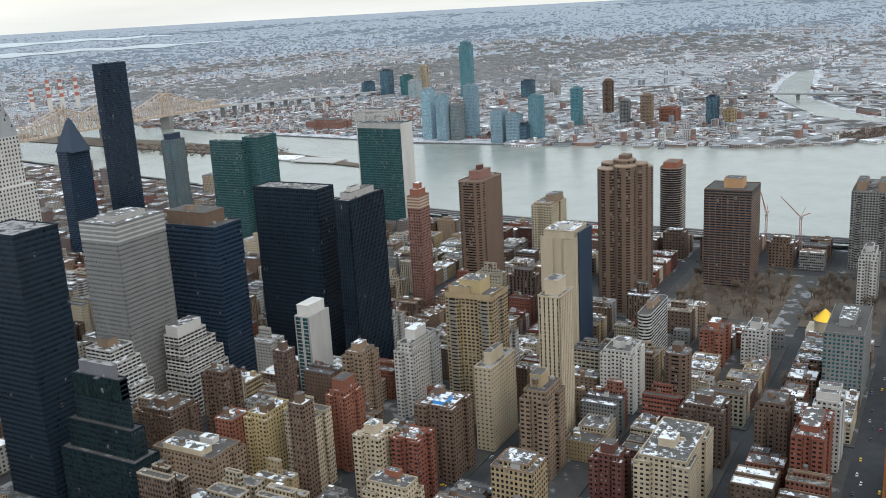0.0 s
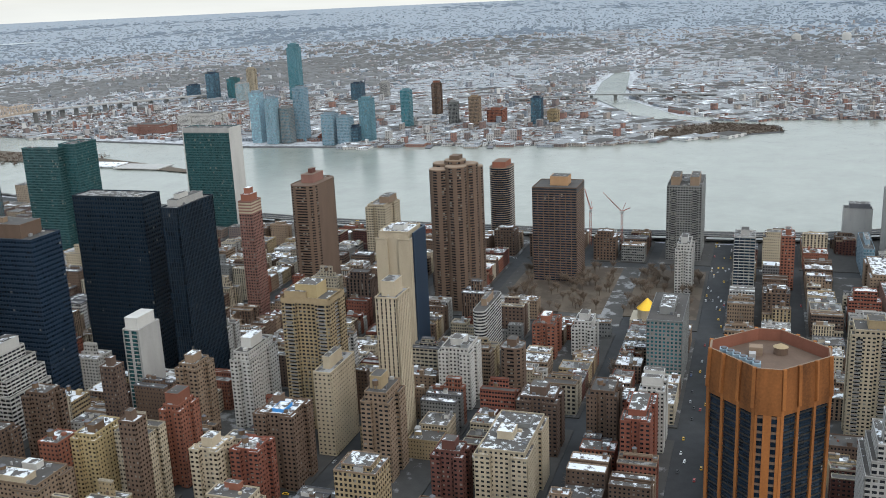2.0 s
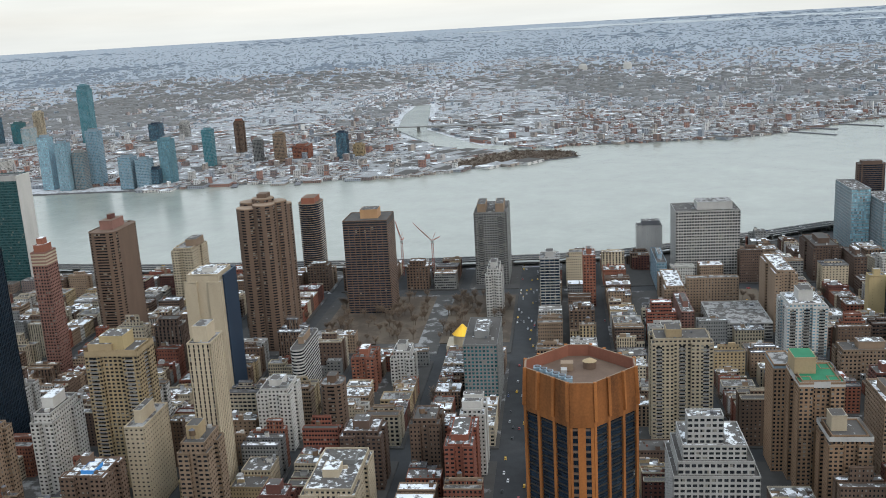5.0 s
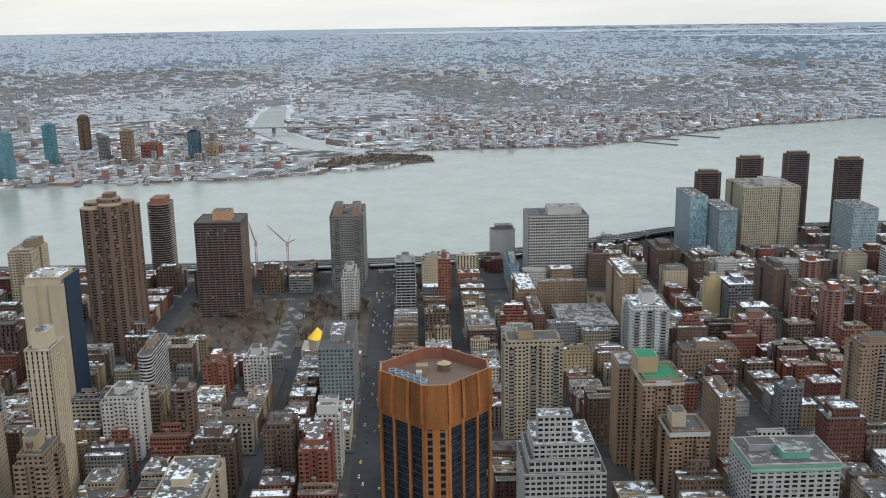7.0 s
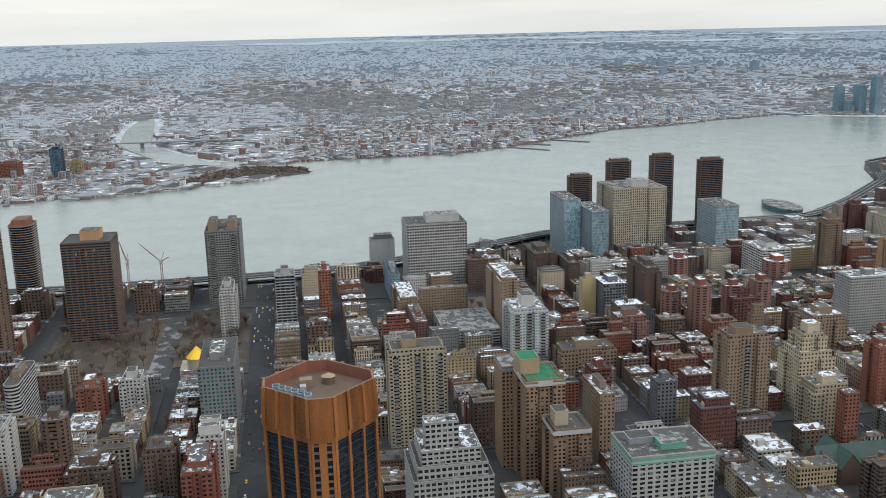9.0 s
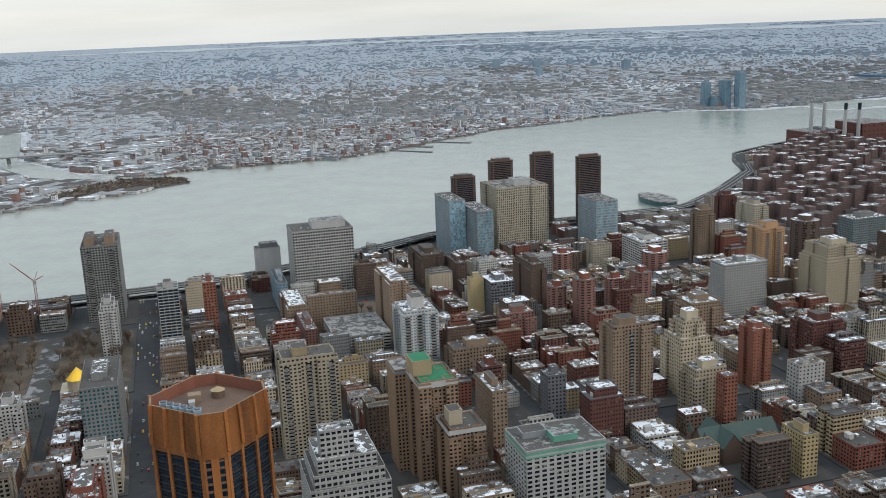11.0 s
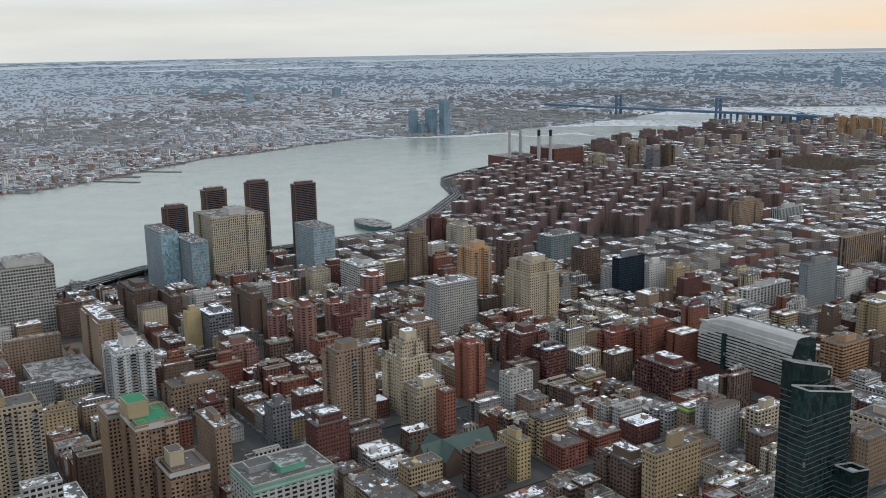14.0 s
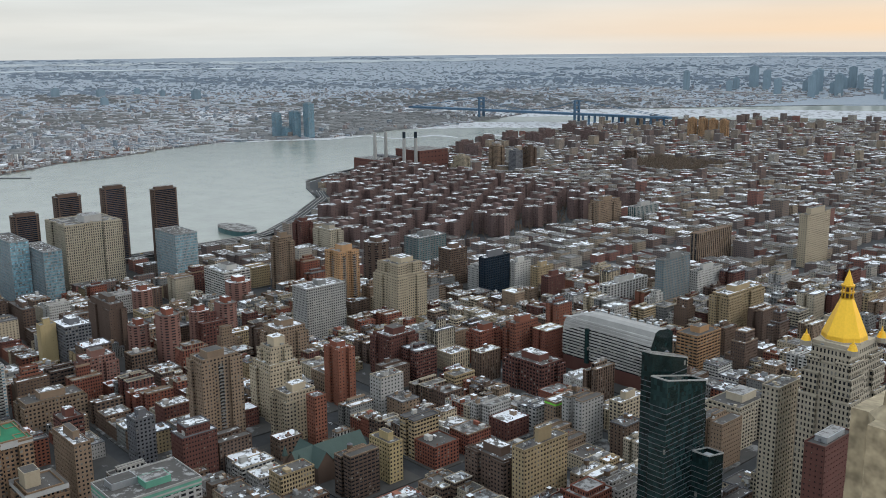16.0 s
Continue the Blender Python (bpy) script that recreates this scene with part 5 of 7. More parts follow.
def far_manhattan():
    r = random.Random(11)
    s = Shell()
    for n in range(-16, 62):
        y0, y1 = street_y(n) + 9, street_y(n + 1) - 9
        x = 120.0
        while x < 2600:
            w = r.uniform(9, 26)
            for ya, yb in ((y0, y0 + 27), (y1 - 27, y1)):
                cx, cy = x + w / 2, (ya + yb) / 2
                d = math.hypot(cx, cy)
                if not (1330 < d < 5200) or not in_view(cx, cy) or cx > man_edge(cy) - 60 or not clear(x, x + w, ya, yb) or (1130 < cx < 1620 and street_y(14) < cy < street_y(20.5)):
                    continue
                if min(abs(cx - a) for a in AVENUES) < 14:
                    continue
                h = r.choice((10, 12, 13, 15, 16, 18)) if r.random() < 0.965 else r.uniform(24, 44)
                if cx > 1650 and cy < -1850 and r.random() < 0.08:
                    h = r.uniform(26, 44)
                far_box(s, x, x + w, ya + r.uniform(0, 3), yb - r.uniform(0, 6), h, FARWALL, r.choice((SNOWY, SNOWY, SNOWIER, TAR, TAR)))
            x += w + r.choice((0.2, 0.2, 0.2, 12))
    tagged(s.obj("far_houses"), "low brick houses packed along far streets", "houses", kind="stuff")


far_manhattan()


# Lighter than the near tar roofs, with haze worked into the grey.
MIDROOF = patched("haze_pale_roofs", (0.27, 0.275, 0.28), (0.74, 0.76, 0.78), 0.49, 0.03)
# Haze of the middle distance is mixed into these wall and roof tones.
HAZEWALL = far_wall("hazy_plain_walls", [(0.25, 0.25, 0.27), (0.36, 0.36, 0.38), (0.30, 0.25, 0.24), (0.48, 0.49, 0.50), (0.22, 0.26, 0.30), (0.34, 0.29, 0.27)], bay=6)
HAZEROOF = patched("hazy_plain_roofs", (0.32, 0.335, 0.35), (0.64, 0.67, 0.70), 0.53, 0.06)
# Beyond 7.5 km the blue and weak contrast are painted haze.
HAZEBLUEWALL = surface("haze_blue_plain_walls", (0.225, 0.26, 0.30), 0.9)
HAZEBLUEROOF = patched("haze_blue_plain_roofs", (0.27, 0.305, 0.345), (0.40, 0.44, 0.48), 0.56, 0.05)


def far_plain():
    """Low houses and sheds over the river, thinning into the distance."""
    r = random.Random(5)
    s = Shell()
    for i in range(98000):
        a = radians(r.uniform(-62, 74))
        u = r.random()
        d = 2000 / (1 - u * 0.92)
        x, y = d * math.cos(a), -d * math.sin(a)
        if d > 9000 and in_bay(math.degrees(a), d):
            continue
        if x < man_edge(y) + 300 and y > -3800 or inside(x, y, RIVER) or any(inside(x + ox, y + oy, CREEK) for ox, oy in ((0, 0), (32, 22), (-32, 22), (32, -22), (-32, -22))) or (y < -3800 and x < 2700 and d < 6500) or (y > 900 and x < 2050) or inside(x, y, POINT_KEEP):
            continue
        # keep to a loose street grid, in patches turned differently
        quarter = math.floor(x / 420) * 7 + math.floor(y / 420) * 13
        turn = (quarter * 37 % 5) * 18 - 36
        big = (quarter * 31 % 7) < 2 and r.random() < 0.45 or r.random() < 0.05
        g = max(1.0, d / 9500)
        w, l = (r.uniform(26, 80), r.uniform(20, 46)) if big else (r.uniform(7, 20) * g, r.uniform(7, 14) * g)
        h = r.uniform(4, 8) if big or r.random() < 0.965 else r.uniform(11, 26)
        # Materials by distance, each farther band with more haze in its colours.
        wall, roof = (QUEWALL, r.choice((MIDROOF, MIDROOF, MIDROOF, TAR))) if d < 3300 else (HAZEWALL, HAZEROOF) if d < 7500 else (HAZEBLUEWALL, HAZEBLUEROOF)
        if d > 9000:
            h *= 0.8
        ct, st = math.cos(radians(turn)), math.sin(radians(turn))
        k = len(s.v)
        cs = [(x + u_ * ct - v_ * st, y + u_ * st + v_ * ct) for u_, v_ in ((-w / 2, -l / 2), (w / 2, -l / 2), (w / 2, l / 2), (-w / 2, l / 2))]
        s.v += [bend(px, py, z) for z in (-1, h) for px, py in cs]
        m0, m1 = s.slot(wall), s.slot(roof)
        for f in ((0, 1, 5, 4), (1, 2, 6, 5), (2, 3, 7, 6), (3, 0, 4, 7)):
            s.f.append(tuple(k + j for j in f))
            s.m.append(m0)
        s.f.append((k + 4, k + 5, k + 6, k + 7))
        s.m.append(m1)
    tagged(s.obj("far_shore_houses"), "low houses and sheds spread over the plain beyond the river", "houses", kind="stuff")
    # woods and parks as darker strips on the plain
    t = Shell()
    for i in range(120):
        a = radians(r.uniform(-62, 74))
        d = 3600 / (1 - r.random() * 0.88)
        x, y = d * math.cos(a), -d * math.sin(a)
        if inside(x, y, RIVER) or x < 3000:
            continue
        for j in range(60):
            px, py = x + r.gauss(0, 0.07 * d), y + r.gauss(0, 0.035 * d)
            if inside(px, py, RIVER) or any(inside(px + ox, py + oy, CREEK) for ox, oy in ((0, 0), (60, 0), (-60, 0), (0, 60), (0, -60))):
                continue
            q = r.uniform(20, 50) * max(1, d / 9000)
            kk = len(t.v)
            ring = [(px + q * math.cos(b) * r.uniform(0.7, 1.2), py + q * math.sin(b) * r.uniform(0.7, 1.2)) for b in (0, 1.05, 2.1, 3.14, 4.19, 5.24)]
            t.v += [bend(*c, -1) for c in ring] + [bend(px + (c[0] - px) * 0.6, py + (c[1] - py) * 0.6, r.uniform(8, 14)) for c in ring]
            m = t.slot(WOODS if d < 7000 else HAZEWOODS)
            for b in range(6):
                t.f.append((kk + b, kk + (b + 1) % 6, kk + 6 + (b + 1) % 6, kk + 6 + b))
                t.m.append(m)
            t.f.append(tuple(range(kk + 6, kk + 12)))
            t.m.append(m)
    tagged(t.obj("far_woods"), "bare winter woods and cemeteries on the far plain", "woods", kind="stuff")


POINT_KEEP = [(2070, 240), (2140, 60), (2190, -55), (2300, -45), (2350, 100), (2250, 210), (2130, 280)]
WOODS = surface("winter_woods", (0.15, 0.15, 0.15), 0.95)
# The same woods past 7 km, tinted blue to stand for haze.
HAZEWOODS = surface("hazed_distant_woods", (0.19, 0.23, 0.28), 0.95)
far_plain()


# ---- the orange office tower ----
def orange_tower():
    cx, cy, H, half, cut = 433.0, -7.3, 160.5, 32.4, 10.8
    root = new("orange_office_tower")
    root.location = (cx, cy, 0)
    tagged(root, "orange brick office tower turned on the diagonal, with dark window bays", "office tower")
    taken.append((cx - 30, cx + 30, cy - 30, cy + 30))
    # eight corners: a square on its point with cut corners
    ring = []
    for k in range(4):
        a = math.pi / 2 * k
        c, s_ = math.cos(a), math.sin(a)
        for side in (-1, 1):
            u, v = half - cut * 0.5, side * cut * 0.5
            ring.append((u * c - v * s_, u * s_ + v * c))
    O, ins = PAL["orange"], 0.965
    core = Shell()
    core.prism([(x * ins, y * ins) for x, y in ring], 0, H - 17, PAL["blackwin"], top=False)
    core.obj("glazing", root)
    shaft, bands = Shell(), Shell()
    for k in range(8):
        (xa, ya), (xb, yb) = ring[k], ring[(k + 1) % 8]
        L = math.hypot(xb - xa, yb - ya)
        tx, ty = (xb - xa) / L, (yb - ya) / L
        nx, ny = ty, -tx
        long = L > 15

        def slab(s, u0, u1, z0, z1, out, mat, back=1.6):
            p = [(xa + tx * u + nx * o, ya + ty * u + ny * o) for u, o in ((u0, out), (u1, out), (u1, out - back), (u0, out - back))]
            s.prism(p[::-1], z0, z1, mat)

        if long:
            n = 3
            for i in range(n + 1):
                u = L * i / n
                half_w = 0.75 if 0 < i < n else 1.7
                slab(shaft, max(0, u - half_w), min(L, u + half_w), 0, H - 15, 0.35, O)
            slab(shaft, 0, L, H - 19.2, H - 15, 0.2, O)
            for f in range(39):
                z = 3.65 * f
                slab(bands, 0, L, z, z + 0.5, -0.2, PAL["bronze"], 0.6)
                slab(bands, 0, L, z + 2.1, z + 2.3, -0.3, PAL["black"], 0.5)
        else:
            for u0, u1 in ((0, 1.1), (3.5, 7.0), (9.4, L)):
                slab(shaft, u0, u1, 0, H - 15, 0.25, O)
            slab(shaft, 0, L, H - 20, H - 15, 0.2, O)
            for f in range(39):
                slab(bands, 0, L, 3.65 * f, 3.65 * f + 1.1, -0.25, PAL["brown"], 0.6)
    shaft.obj("pier", root, "orange brick piers")
    bands.obj("spandrel", root, "dark storey bands")
    crown = Shell()
    big = [(x * 1.012, y * 1.012) for x, y in ring]
    crown.prism(big, H - 20, H - 14, O, top=False, scale=1.0)
    crown.prism(big, H - 14, H + 1.5, O, top=False, scale=0.965)
    inner = [(x * 0.94, y * 0.94) for x, y in ring]
    crown.prism(inner[::-1], H - 4.5, H + 1.5, PAL["terracotta"], top=False)
    for k in range(8):
        a, b = big[k], big[(k + 1) % 8]
        c, d = inner[(k + 1) % 8], inner[k]
        crown.quad((a[0] * 0.965, a[1] * 0.965, H + 1.5), (b[0] * 0.965, b[1] * 0.965, H + 1.5), (*c, H + 1.5), (*d, H + 1.5), PAL["tan"])
    crown.obj("parapet", root, "sloping orange brick parapet")
    for k in range(8):
        (xa, ya), (xb, yb) = big[k], big[(k + 1) % 8]
        L = math.hypot(xb - xa, yb - ya)
        if L < 15:
            continue
        fins = Shell()
        for i in range(0, 4):
            u = (0.04, 1 / 3, 2 / 3, 0.96)[i]
            x, y = xa + (xb - xa) * u, ya + (yb - ya) * u
            beam(fins, (x * 1.022, y * 1.022, H - 17), (x * 0.985, y * 0.985, H + 1.7), 1.5, O)
        fins.obj("fin", root)
    deck = Shell()
    deck.prism(inner, H - 4.6, H - 4.4, PAL["brown"])
    deck.obj("roof", root)
    for i in range(6):
        s = Shell()
        x, y = -6.4 - i * 2.9, 20.0 - i * 2.9
        dx, dy = 1.8, 1.8
        s.prism([(x + dx, y + dy), (x - dx, y + dy), (x - dx, y - dy), (x + dx, y - dy)][::-1], H - 4.4, H + 2.2, PAL["mist"])
        s.prism(circle(x, y, 1.3, 10), H + 2.2, H + 2.8, PAL["dgrey"])
        s.obj("cooling_tower", root, "grey-blue cooling unit")
    s = Shell()
    s.prism(circle(9, -5, 3.2, 14), H - 4.4, H - 1.0, PAL["brown"])
    s.prism(circle(9, -5, 3.5, 14), H - 1.0, H + 0.6, PAL["buff"], scale=0.08)
    s.obj("water_tank", root, "round tank with a tan cone roof")
    s = Shell()
    s.box(4, 9, 3, 9, H - 4.4, H - 0.5, PAL["tan"])
    s.box(-2, 2, 6, 9, H - 4.4, H - 1.5, PAL["lgrey"])
    s.obj("bulkhead", root)


orange_tower()


# ---- tops of towers with shaped roofs ----
def roof_cap(name, label, x, y, rings, mat, n=8, cat="roof", turn=math.pi / 8):
    """A many-sided cap turned up from (radius, height) pairs."""
    s = Shell()
    for (r0, z0), (r1, z1) in zip(rings, rings[1:]):
        s.prism(circle(x, y, r0, n, turn), z0, z1, mat, top=False, scale=r1 / r0 if r0 else 0.01)
    return tagged(s.obj(name), label, cat)


GX, GY = 253.5, -551.0
roof_cap("gilded_roof", "eight-sided gilded pyramid roof with an open lantern and finial", GX, GY, [(13.4, 149), (13.0, 151.5), (4.0, 173), (4.0, 174)], PAL["gold"])
s = Shell()
s.box(GX - 12.5, GX + 12.5, GY - 15, GY + 15, 145.1, 148, PAL["limestone"])
s.prism(circle(GX, GY, 14.0, 8, math.pi / 8), 148, 149, PAL["limestone"])
tagged(s.obj("roof_stage"), "stone stage under the gilded pyramid roof", "roof stage")
lantern = new("roof_lantern")
tagged(lantern, "gilded open lantern with a pointed spire on the pyramid", "lantern")
for i in range(8):
    s = Shell()
    px, py = circle(GX, GY, 3.2, 8)[i]
    s.box(px - 0.35, px + 0.35, py - 0.35, py + 0.35, 174, 181, PAL["gold"])
    s.obj("post", lantern)
s = Shell()
s.prism(circle(GX, GY, 2.0, 8), 174, 181, PAL["brown"])
s.obj("core", lantern)
s = Shell()
s.prism(circle(GX, GY, 4.4, 8), 177.2, 177.8, PAL["gold"])
s.prism(circle(GX, GY, 4.2, 8), 181, 182, PAL["gold"])
s.prism(circle(GX, GY, 3.2, 8), 182, 191, PAL["gold"], scale=0.05)
s.obj("spire", lantern)
for dx in (-14.5, 14.5):
    for dy in (-19, 19):
        s = Shell()
        s.prism(circle(GX + dx, GY + dy, 3.4, 10), 145, 148, PAL["limestone"])
        s.prism(circle(GX + dx, GY + dy, 3.0, 10), 148, 151.5, PAL["gold"], scale=0.55)
        s.prism(circle(GX + dx, GY + dy, 1.0, 8), 151.5, 155, PAL["gold"], scale=0.1)
        tagged(s.obj("corner_turret"), "small stone turret with a gilded cap", "turret", group="corner turrets")

roof_cap("pyramid_roof", "dark blue metal pyramid roof with ribbed sides", 919, 1103, [(24, 147), (4, 190), (0.5, 194)], PAL["navy"], 4, turn=math.pi / 4)


# ---- the stone-arched skyscraper with a steel crown ----
def crown_tower():
    x, y = 524.0, 735.0
    root = new("crowned_skyscraper")
    tagged(root, "pale brick skyscraper with a stepped steel sunburst crown", "skyscraper")
    taken.append((470, 545, 715, 785))
    s, g = Shell(), Shell()
    for w, z0, z1 in ((32, 0, 130), (24, 130, 190), (18.5, 190, 232)):
        facade(s, g, x - w, x + w, y - w, y + w, z0, z1, PAL["white"], PAL["win"], 3.6, 3.4, 0.45, 0.5, 0.4)
    s.obj("facade", root)
    g.obj("glazing", root)
    for i, (w, z, r) in enumerate(((18, 232, 17), (15.5, 243, 14.5), (13, 253, 12), (10.5, 262, 9.5), (7.5, 270, 7))):
        c = Shell()
        n = 12
        for ax in (0, 1):
            arch = [(math.cos(math.pi * k / n) * w, math.sin(math.pi * k / n) * r * 1.15) for k in range(n + 1)]
            for (u0, h0), (u1, h1) in zip(arch, arch[1:]):
                for e in (-w, w):
                    if ax == 0:
                        c.quad((x + u0, y + e, z), (x + u1, y + e, z), (x + u1, y + e, z + h1), (x + u0, y + e, z + h0), PAL["steel"])
                    else:
                        c.quad((x + e, y + u0, z), (x + e, y + u1, z), (x + e, y + u1, z + h1), (x + e, y + u0, z + h0), PAL["steel"])
                if ax == 0:
                    c.quad((x + u0, y - w, z + h0), (x + u1, y - w, z + h1), (x + u1, y + w, z + h1), (x + u0, y + w, z + h0), PAL["lgrey"])
                else:
                    c.quad((x - w, y + u0, z + h0), (x - w, y + u1, z + h1), (x + w, y + u1, z + h1), (x + w, y + u0, z + h0), PAL["lgrey"])
        c.obj("crown_arch", root, "nickel steel sunburst arch")
        for k in range(1, 6):
            a = math.pi * k / 6
            u, h = math.cos(a) * (w - 2.2), math.sin(a) * (r * 1.15 - 2.4)
            for e in (-w - 0.15, w + 0.15):
                t = Shell()
                tri = ((u - 1.0, h - 1.0), (u + 1.0, h - 1.0), (u, h + 1.5))
                t.v = [(x + p, y + e, z + max(0.2, q)) for p, q in tri] + [(x + e, y + p, z + max(0.2, q)) for p, q in tri]
                t.f, t.m = [(0, 1, 2), (3, 4, 5)], [t.slot(PAL["win"])] * 2
                t.obj("crown_window", root)
    s = Shell()
    s.prism(circle(x, y, 4, 8), 278, 319, PAL["steel"], scale=0.08)
    s.obj("spire", root)


crown_tower()

# ---- college with a curved metal-clad upper part ----
def college():
    root = new("college_building")
    tagged(root, "white louvred college building with a curved metal roof", "college")
    xa, xb, yf, yb = 507.0, 618.0, -711.0, -742.0

    def section(x):
        """Front edge and roof outline at x, the top falling away at the far end."""
        drop = 9.0 * max(0.0, (x - 588) / 30) ** 1.5
        flare = 2.5 * max(0.0, 1 - (x - xa) / 60)
        k = [(0, 0), (0, 14), (0.6 + flare, 34), (flare, 48), (-1.2, 55), (-3.5, 60), (-9, 61.5), (-22, 60), (yb - yf, 56), (yb - yf, 0)]
        return [(yf + dy, max(0, z - (drop if z > 40 else 0))) for dy, z in k]

    def out(x, zz):
        p = section(x)
        for (y0, z0), (y1, z1) in zip(p, p[1:]):
            if z0 <= zz <= z1 and z1 > z0:
                return y0 + (y1 - y0) * (zz - z0) / (z1 - z0) + 0.5
        return yf

    n = 14
    xs = [xa + (xb - xa) * i / n for i in range(n + 1)]
    s = Shell()
    for u, v in zip(xs, xs[1:]):
        p, q = section(u), section(v)
        for i in range(len(p) - 1):
            mat = PAL["dred"] if i == 0 else PAL["win"] if i == 1 or i == 2 else PAL["lgrey"]
            s.quad((u, *p[i]), (u, *p[i + 1]), (v, *q[i + 1]), (v, *q[i]), mat)
    for x in (xa, xb):
        p = section(x)
        k = len(s.v)
        s.v += [(x, *c) for c in p]
        s.f.append(tuple(range(k, k + len(p))))
        s.m.append(s.slot(PAL["darkwin"] if x == xa else PAL["lgrey"]))
    s.obj("shell", root)
    # metal louvre bands over the curved front
    for f in range(13):
        z = 15.5 + f * 3.15
        s = Shell()
        for u, v in zip(xs, xs[1:]):
            s.quad((u, out(u, z), z), (v, out(v, z), z), (v, out(v, z + 1.7), z + 1.7), (u, out(u, z + 1.7), z + 1.7), PAL["lgrey"])
            s.quad((u, out(u, z + 1.7), z + 1.7), (v, out(v, z + 1.7), z + 1.7), (v, out(v, z + 1.7) - 0.6, z + 1.7), (u, out(u, z + 1.7) - 0.6, z + 1.7), PAL["white"])
        s.obj("louvre", root)
    s = Shell()
    s.prism([(583, yf + 3.2), (587, yf + 3.2), (587, yf - 1), (583, yf - 1)][::-1], 12, 48, PAL["darkwin"])
    s.obj("tall_window", root, "dark upright window slot")
    s = Shell()
    for i in range(9):
        s.box(520 + i * 9, 525 + i * 9, yb + 3, yb + 6, 56, 60.5, PAL["steel"])
    s.obj("roof_plant", root)


college()


# ---- dark glass tower with sloping blades at its top ----
def blade_tower():
    root = new("office_tower")
    tagged(root, "dark green glass tower with two sloping glass tops", "office tower")

    def shaft(x0, x1, y0, y1, z0, zn, zs, name):
        """A glazed shaft whose top falls from the north edge to the south edge."""
        s = Shell()
        s.v = [(x0, y0, z0), (x1, y0, z0), (x1, y1, z0), (x0, y1, z0), (x0, y0, zs), (x1, y0, zs), (x1, y1, zn), (x0, y1, zn)]
        s.f = [(0, 1, 5, 4), (1, 2, 6, 5), (2, 3, 7, 6), (3, 0, 4, 7)]
        s.m = [s.slot(PAL["darkwin"])] * 4
        body = s.obj(name, root)
        s = Shell()
        z = z0 + 3.5
        while z < min(zn, zs) - 5:
            s.box(x0 - 0.18, x1 + 0.18, y0 - 0.18, y1 + 0.18, z, z + 0.35, PAL["dgrey"], "wesnt")
            z += 3.5
        s.obj("floor_edge", body)
        s = Shell()
        low = min(zn, zs) - 3.5
        s.box(x0 + 0.3, x1 - 0.3, y0 + 0.3, y1 - 0.3, low - 0.4, low, TAR)
        s.box(x0 + 2, x1 - 2, y0 + 4, y0 + 10, low, low + 2.5, PAL["steel"])
        s.obj("roof", body)
        s = Shell()
        for a, b in (((x0, y0, zs), (x0, y1, zn)), ((x1, y0, zs), (x1, y1, zn)), ((x0, y1, zn), (x1, y1, zn)), ((x0, y0, zs), (x1, y0, zs))):
            beam(s, a, b, 0.5, PAL["lgrey"], h=0.9)
        s.obj("coping", body, "pale sloping metal coping")

    shaft(316, 327.8, -501, -459, 0, 127, 117, "shaft")
    shaft(328, 336, -497, -460, 0, 141, 130, "upper_shaft")
    shaft(304, 315.8, -506, -489, 0, 73, 70, "annex")
    shaft(318, 327.6, -506, -501.2, 0, 98, 95, "side_bay")


blade_tower()

# white marble end wall of the green slab
s = Shell()
s.box(1175.6, 1206.6, 715.2, 717.0, 0, 155, PAL["white"])
s.box(1175.6, 1206.6, 792.0, 793.6, 0, 155, PAL["white"])
s.box(1175.4, 1176.0, 717, 792, 148, 155.2, PAL["lgrey"])
tagged(s.obj("end_wall"), "blank white marble end walls of the slab tower", "wall", kind="structure")


def bundle(label, x, y, h, spots_, rad, wall, cap):
    """An apartment tower made of round shafts standing together."""
    root = new("apartment_tower")
    root.location = (x, y, 0)
    tagged(root, label, "high-rise")
    for dx, dy, dh in spots_:
        s, g = Shell(), Shell()
        ring = circle(dx, dy, rad, 16)
        round_facade(s, g, ring, 0, h + dh, PAL[wall], PAL["win"], 2.9, 0.45, 0.3, 0.6)
        s.obj("shaft", root)
        g.obj("glazing", root)
        s = Shell()
        s.prism(circle(dx, dy, rad * 0.98, 16), h + dh - 0.1, h + dh + 0.9, PAL[cap])
        s.obj("roof", root)
    s = Shell()
    s.box(-7, 7, -5, 5, h, h + 9, PAL[wall])
    s.obj("bulkhead", root)


bundle("bundled brown round-shafted apartment tower by the tunnel ramps", 936, 303, 153, ((-18, 12, -3), (-18, -5, 0), (0, 14, 0), (0, -12, 0), (18, 8, -4), (18, -12, -6), (-3, 0, 4)), 11.5, "brown", "tan")

# dark glass front of the blank cream tower
for o in list(scene.objects):
    if str(o.get("label", "")).startswith("blank cream-sided"):
        s = Shell()
        s.box(766, 798, 290.6, 291.9, 0, 121, PAL["navy"])
        s.box(797.5, 799.5, 291, 325, 0, 121, PAL["navy"])
        s.obj("glass_front", o, "dark blue glass front", at=tuple(o.location))
for o in list(scene.objects):
    if str(o.get("label", "")).startswith("white brick tower with a green glass front"):
        s = Shell()
        s.box(571, 598, 444.2, 444.9, 0, 88, PAL["lgrey"])
        s.obj("side_wall", o, "blank pale grey side wall", at=tuple(o.location))


# ---- church with the gilded dome ----
church = new("church")
tagged(church, "limestone church with a gilded conical dome", "church")
for nm, args, m in (("body", (899 - 9, 899 + 20, 84, 116, 0, 9), "limestone"),):
    s = Shell()
    s.box(*args, PAL[m])
    s.obj(nm, church)
s = Shell()
s.prism(circle(899, 100, 9.5, 12), 9, 19, PAL["cream"])
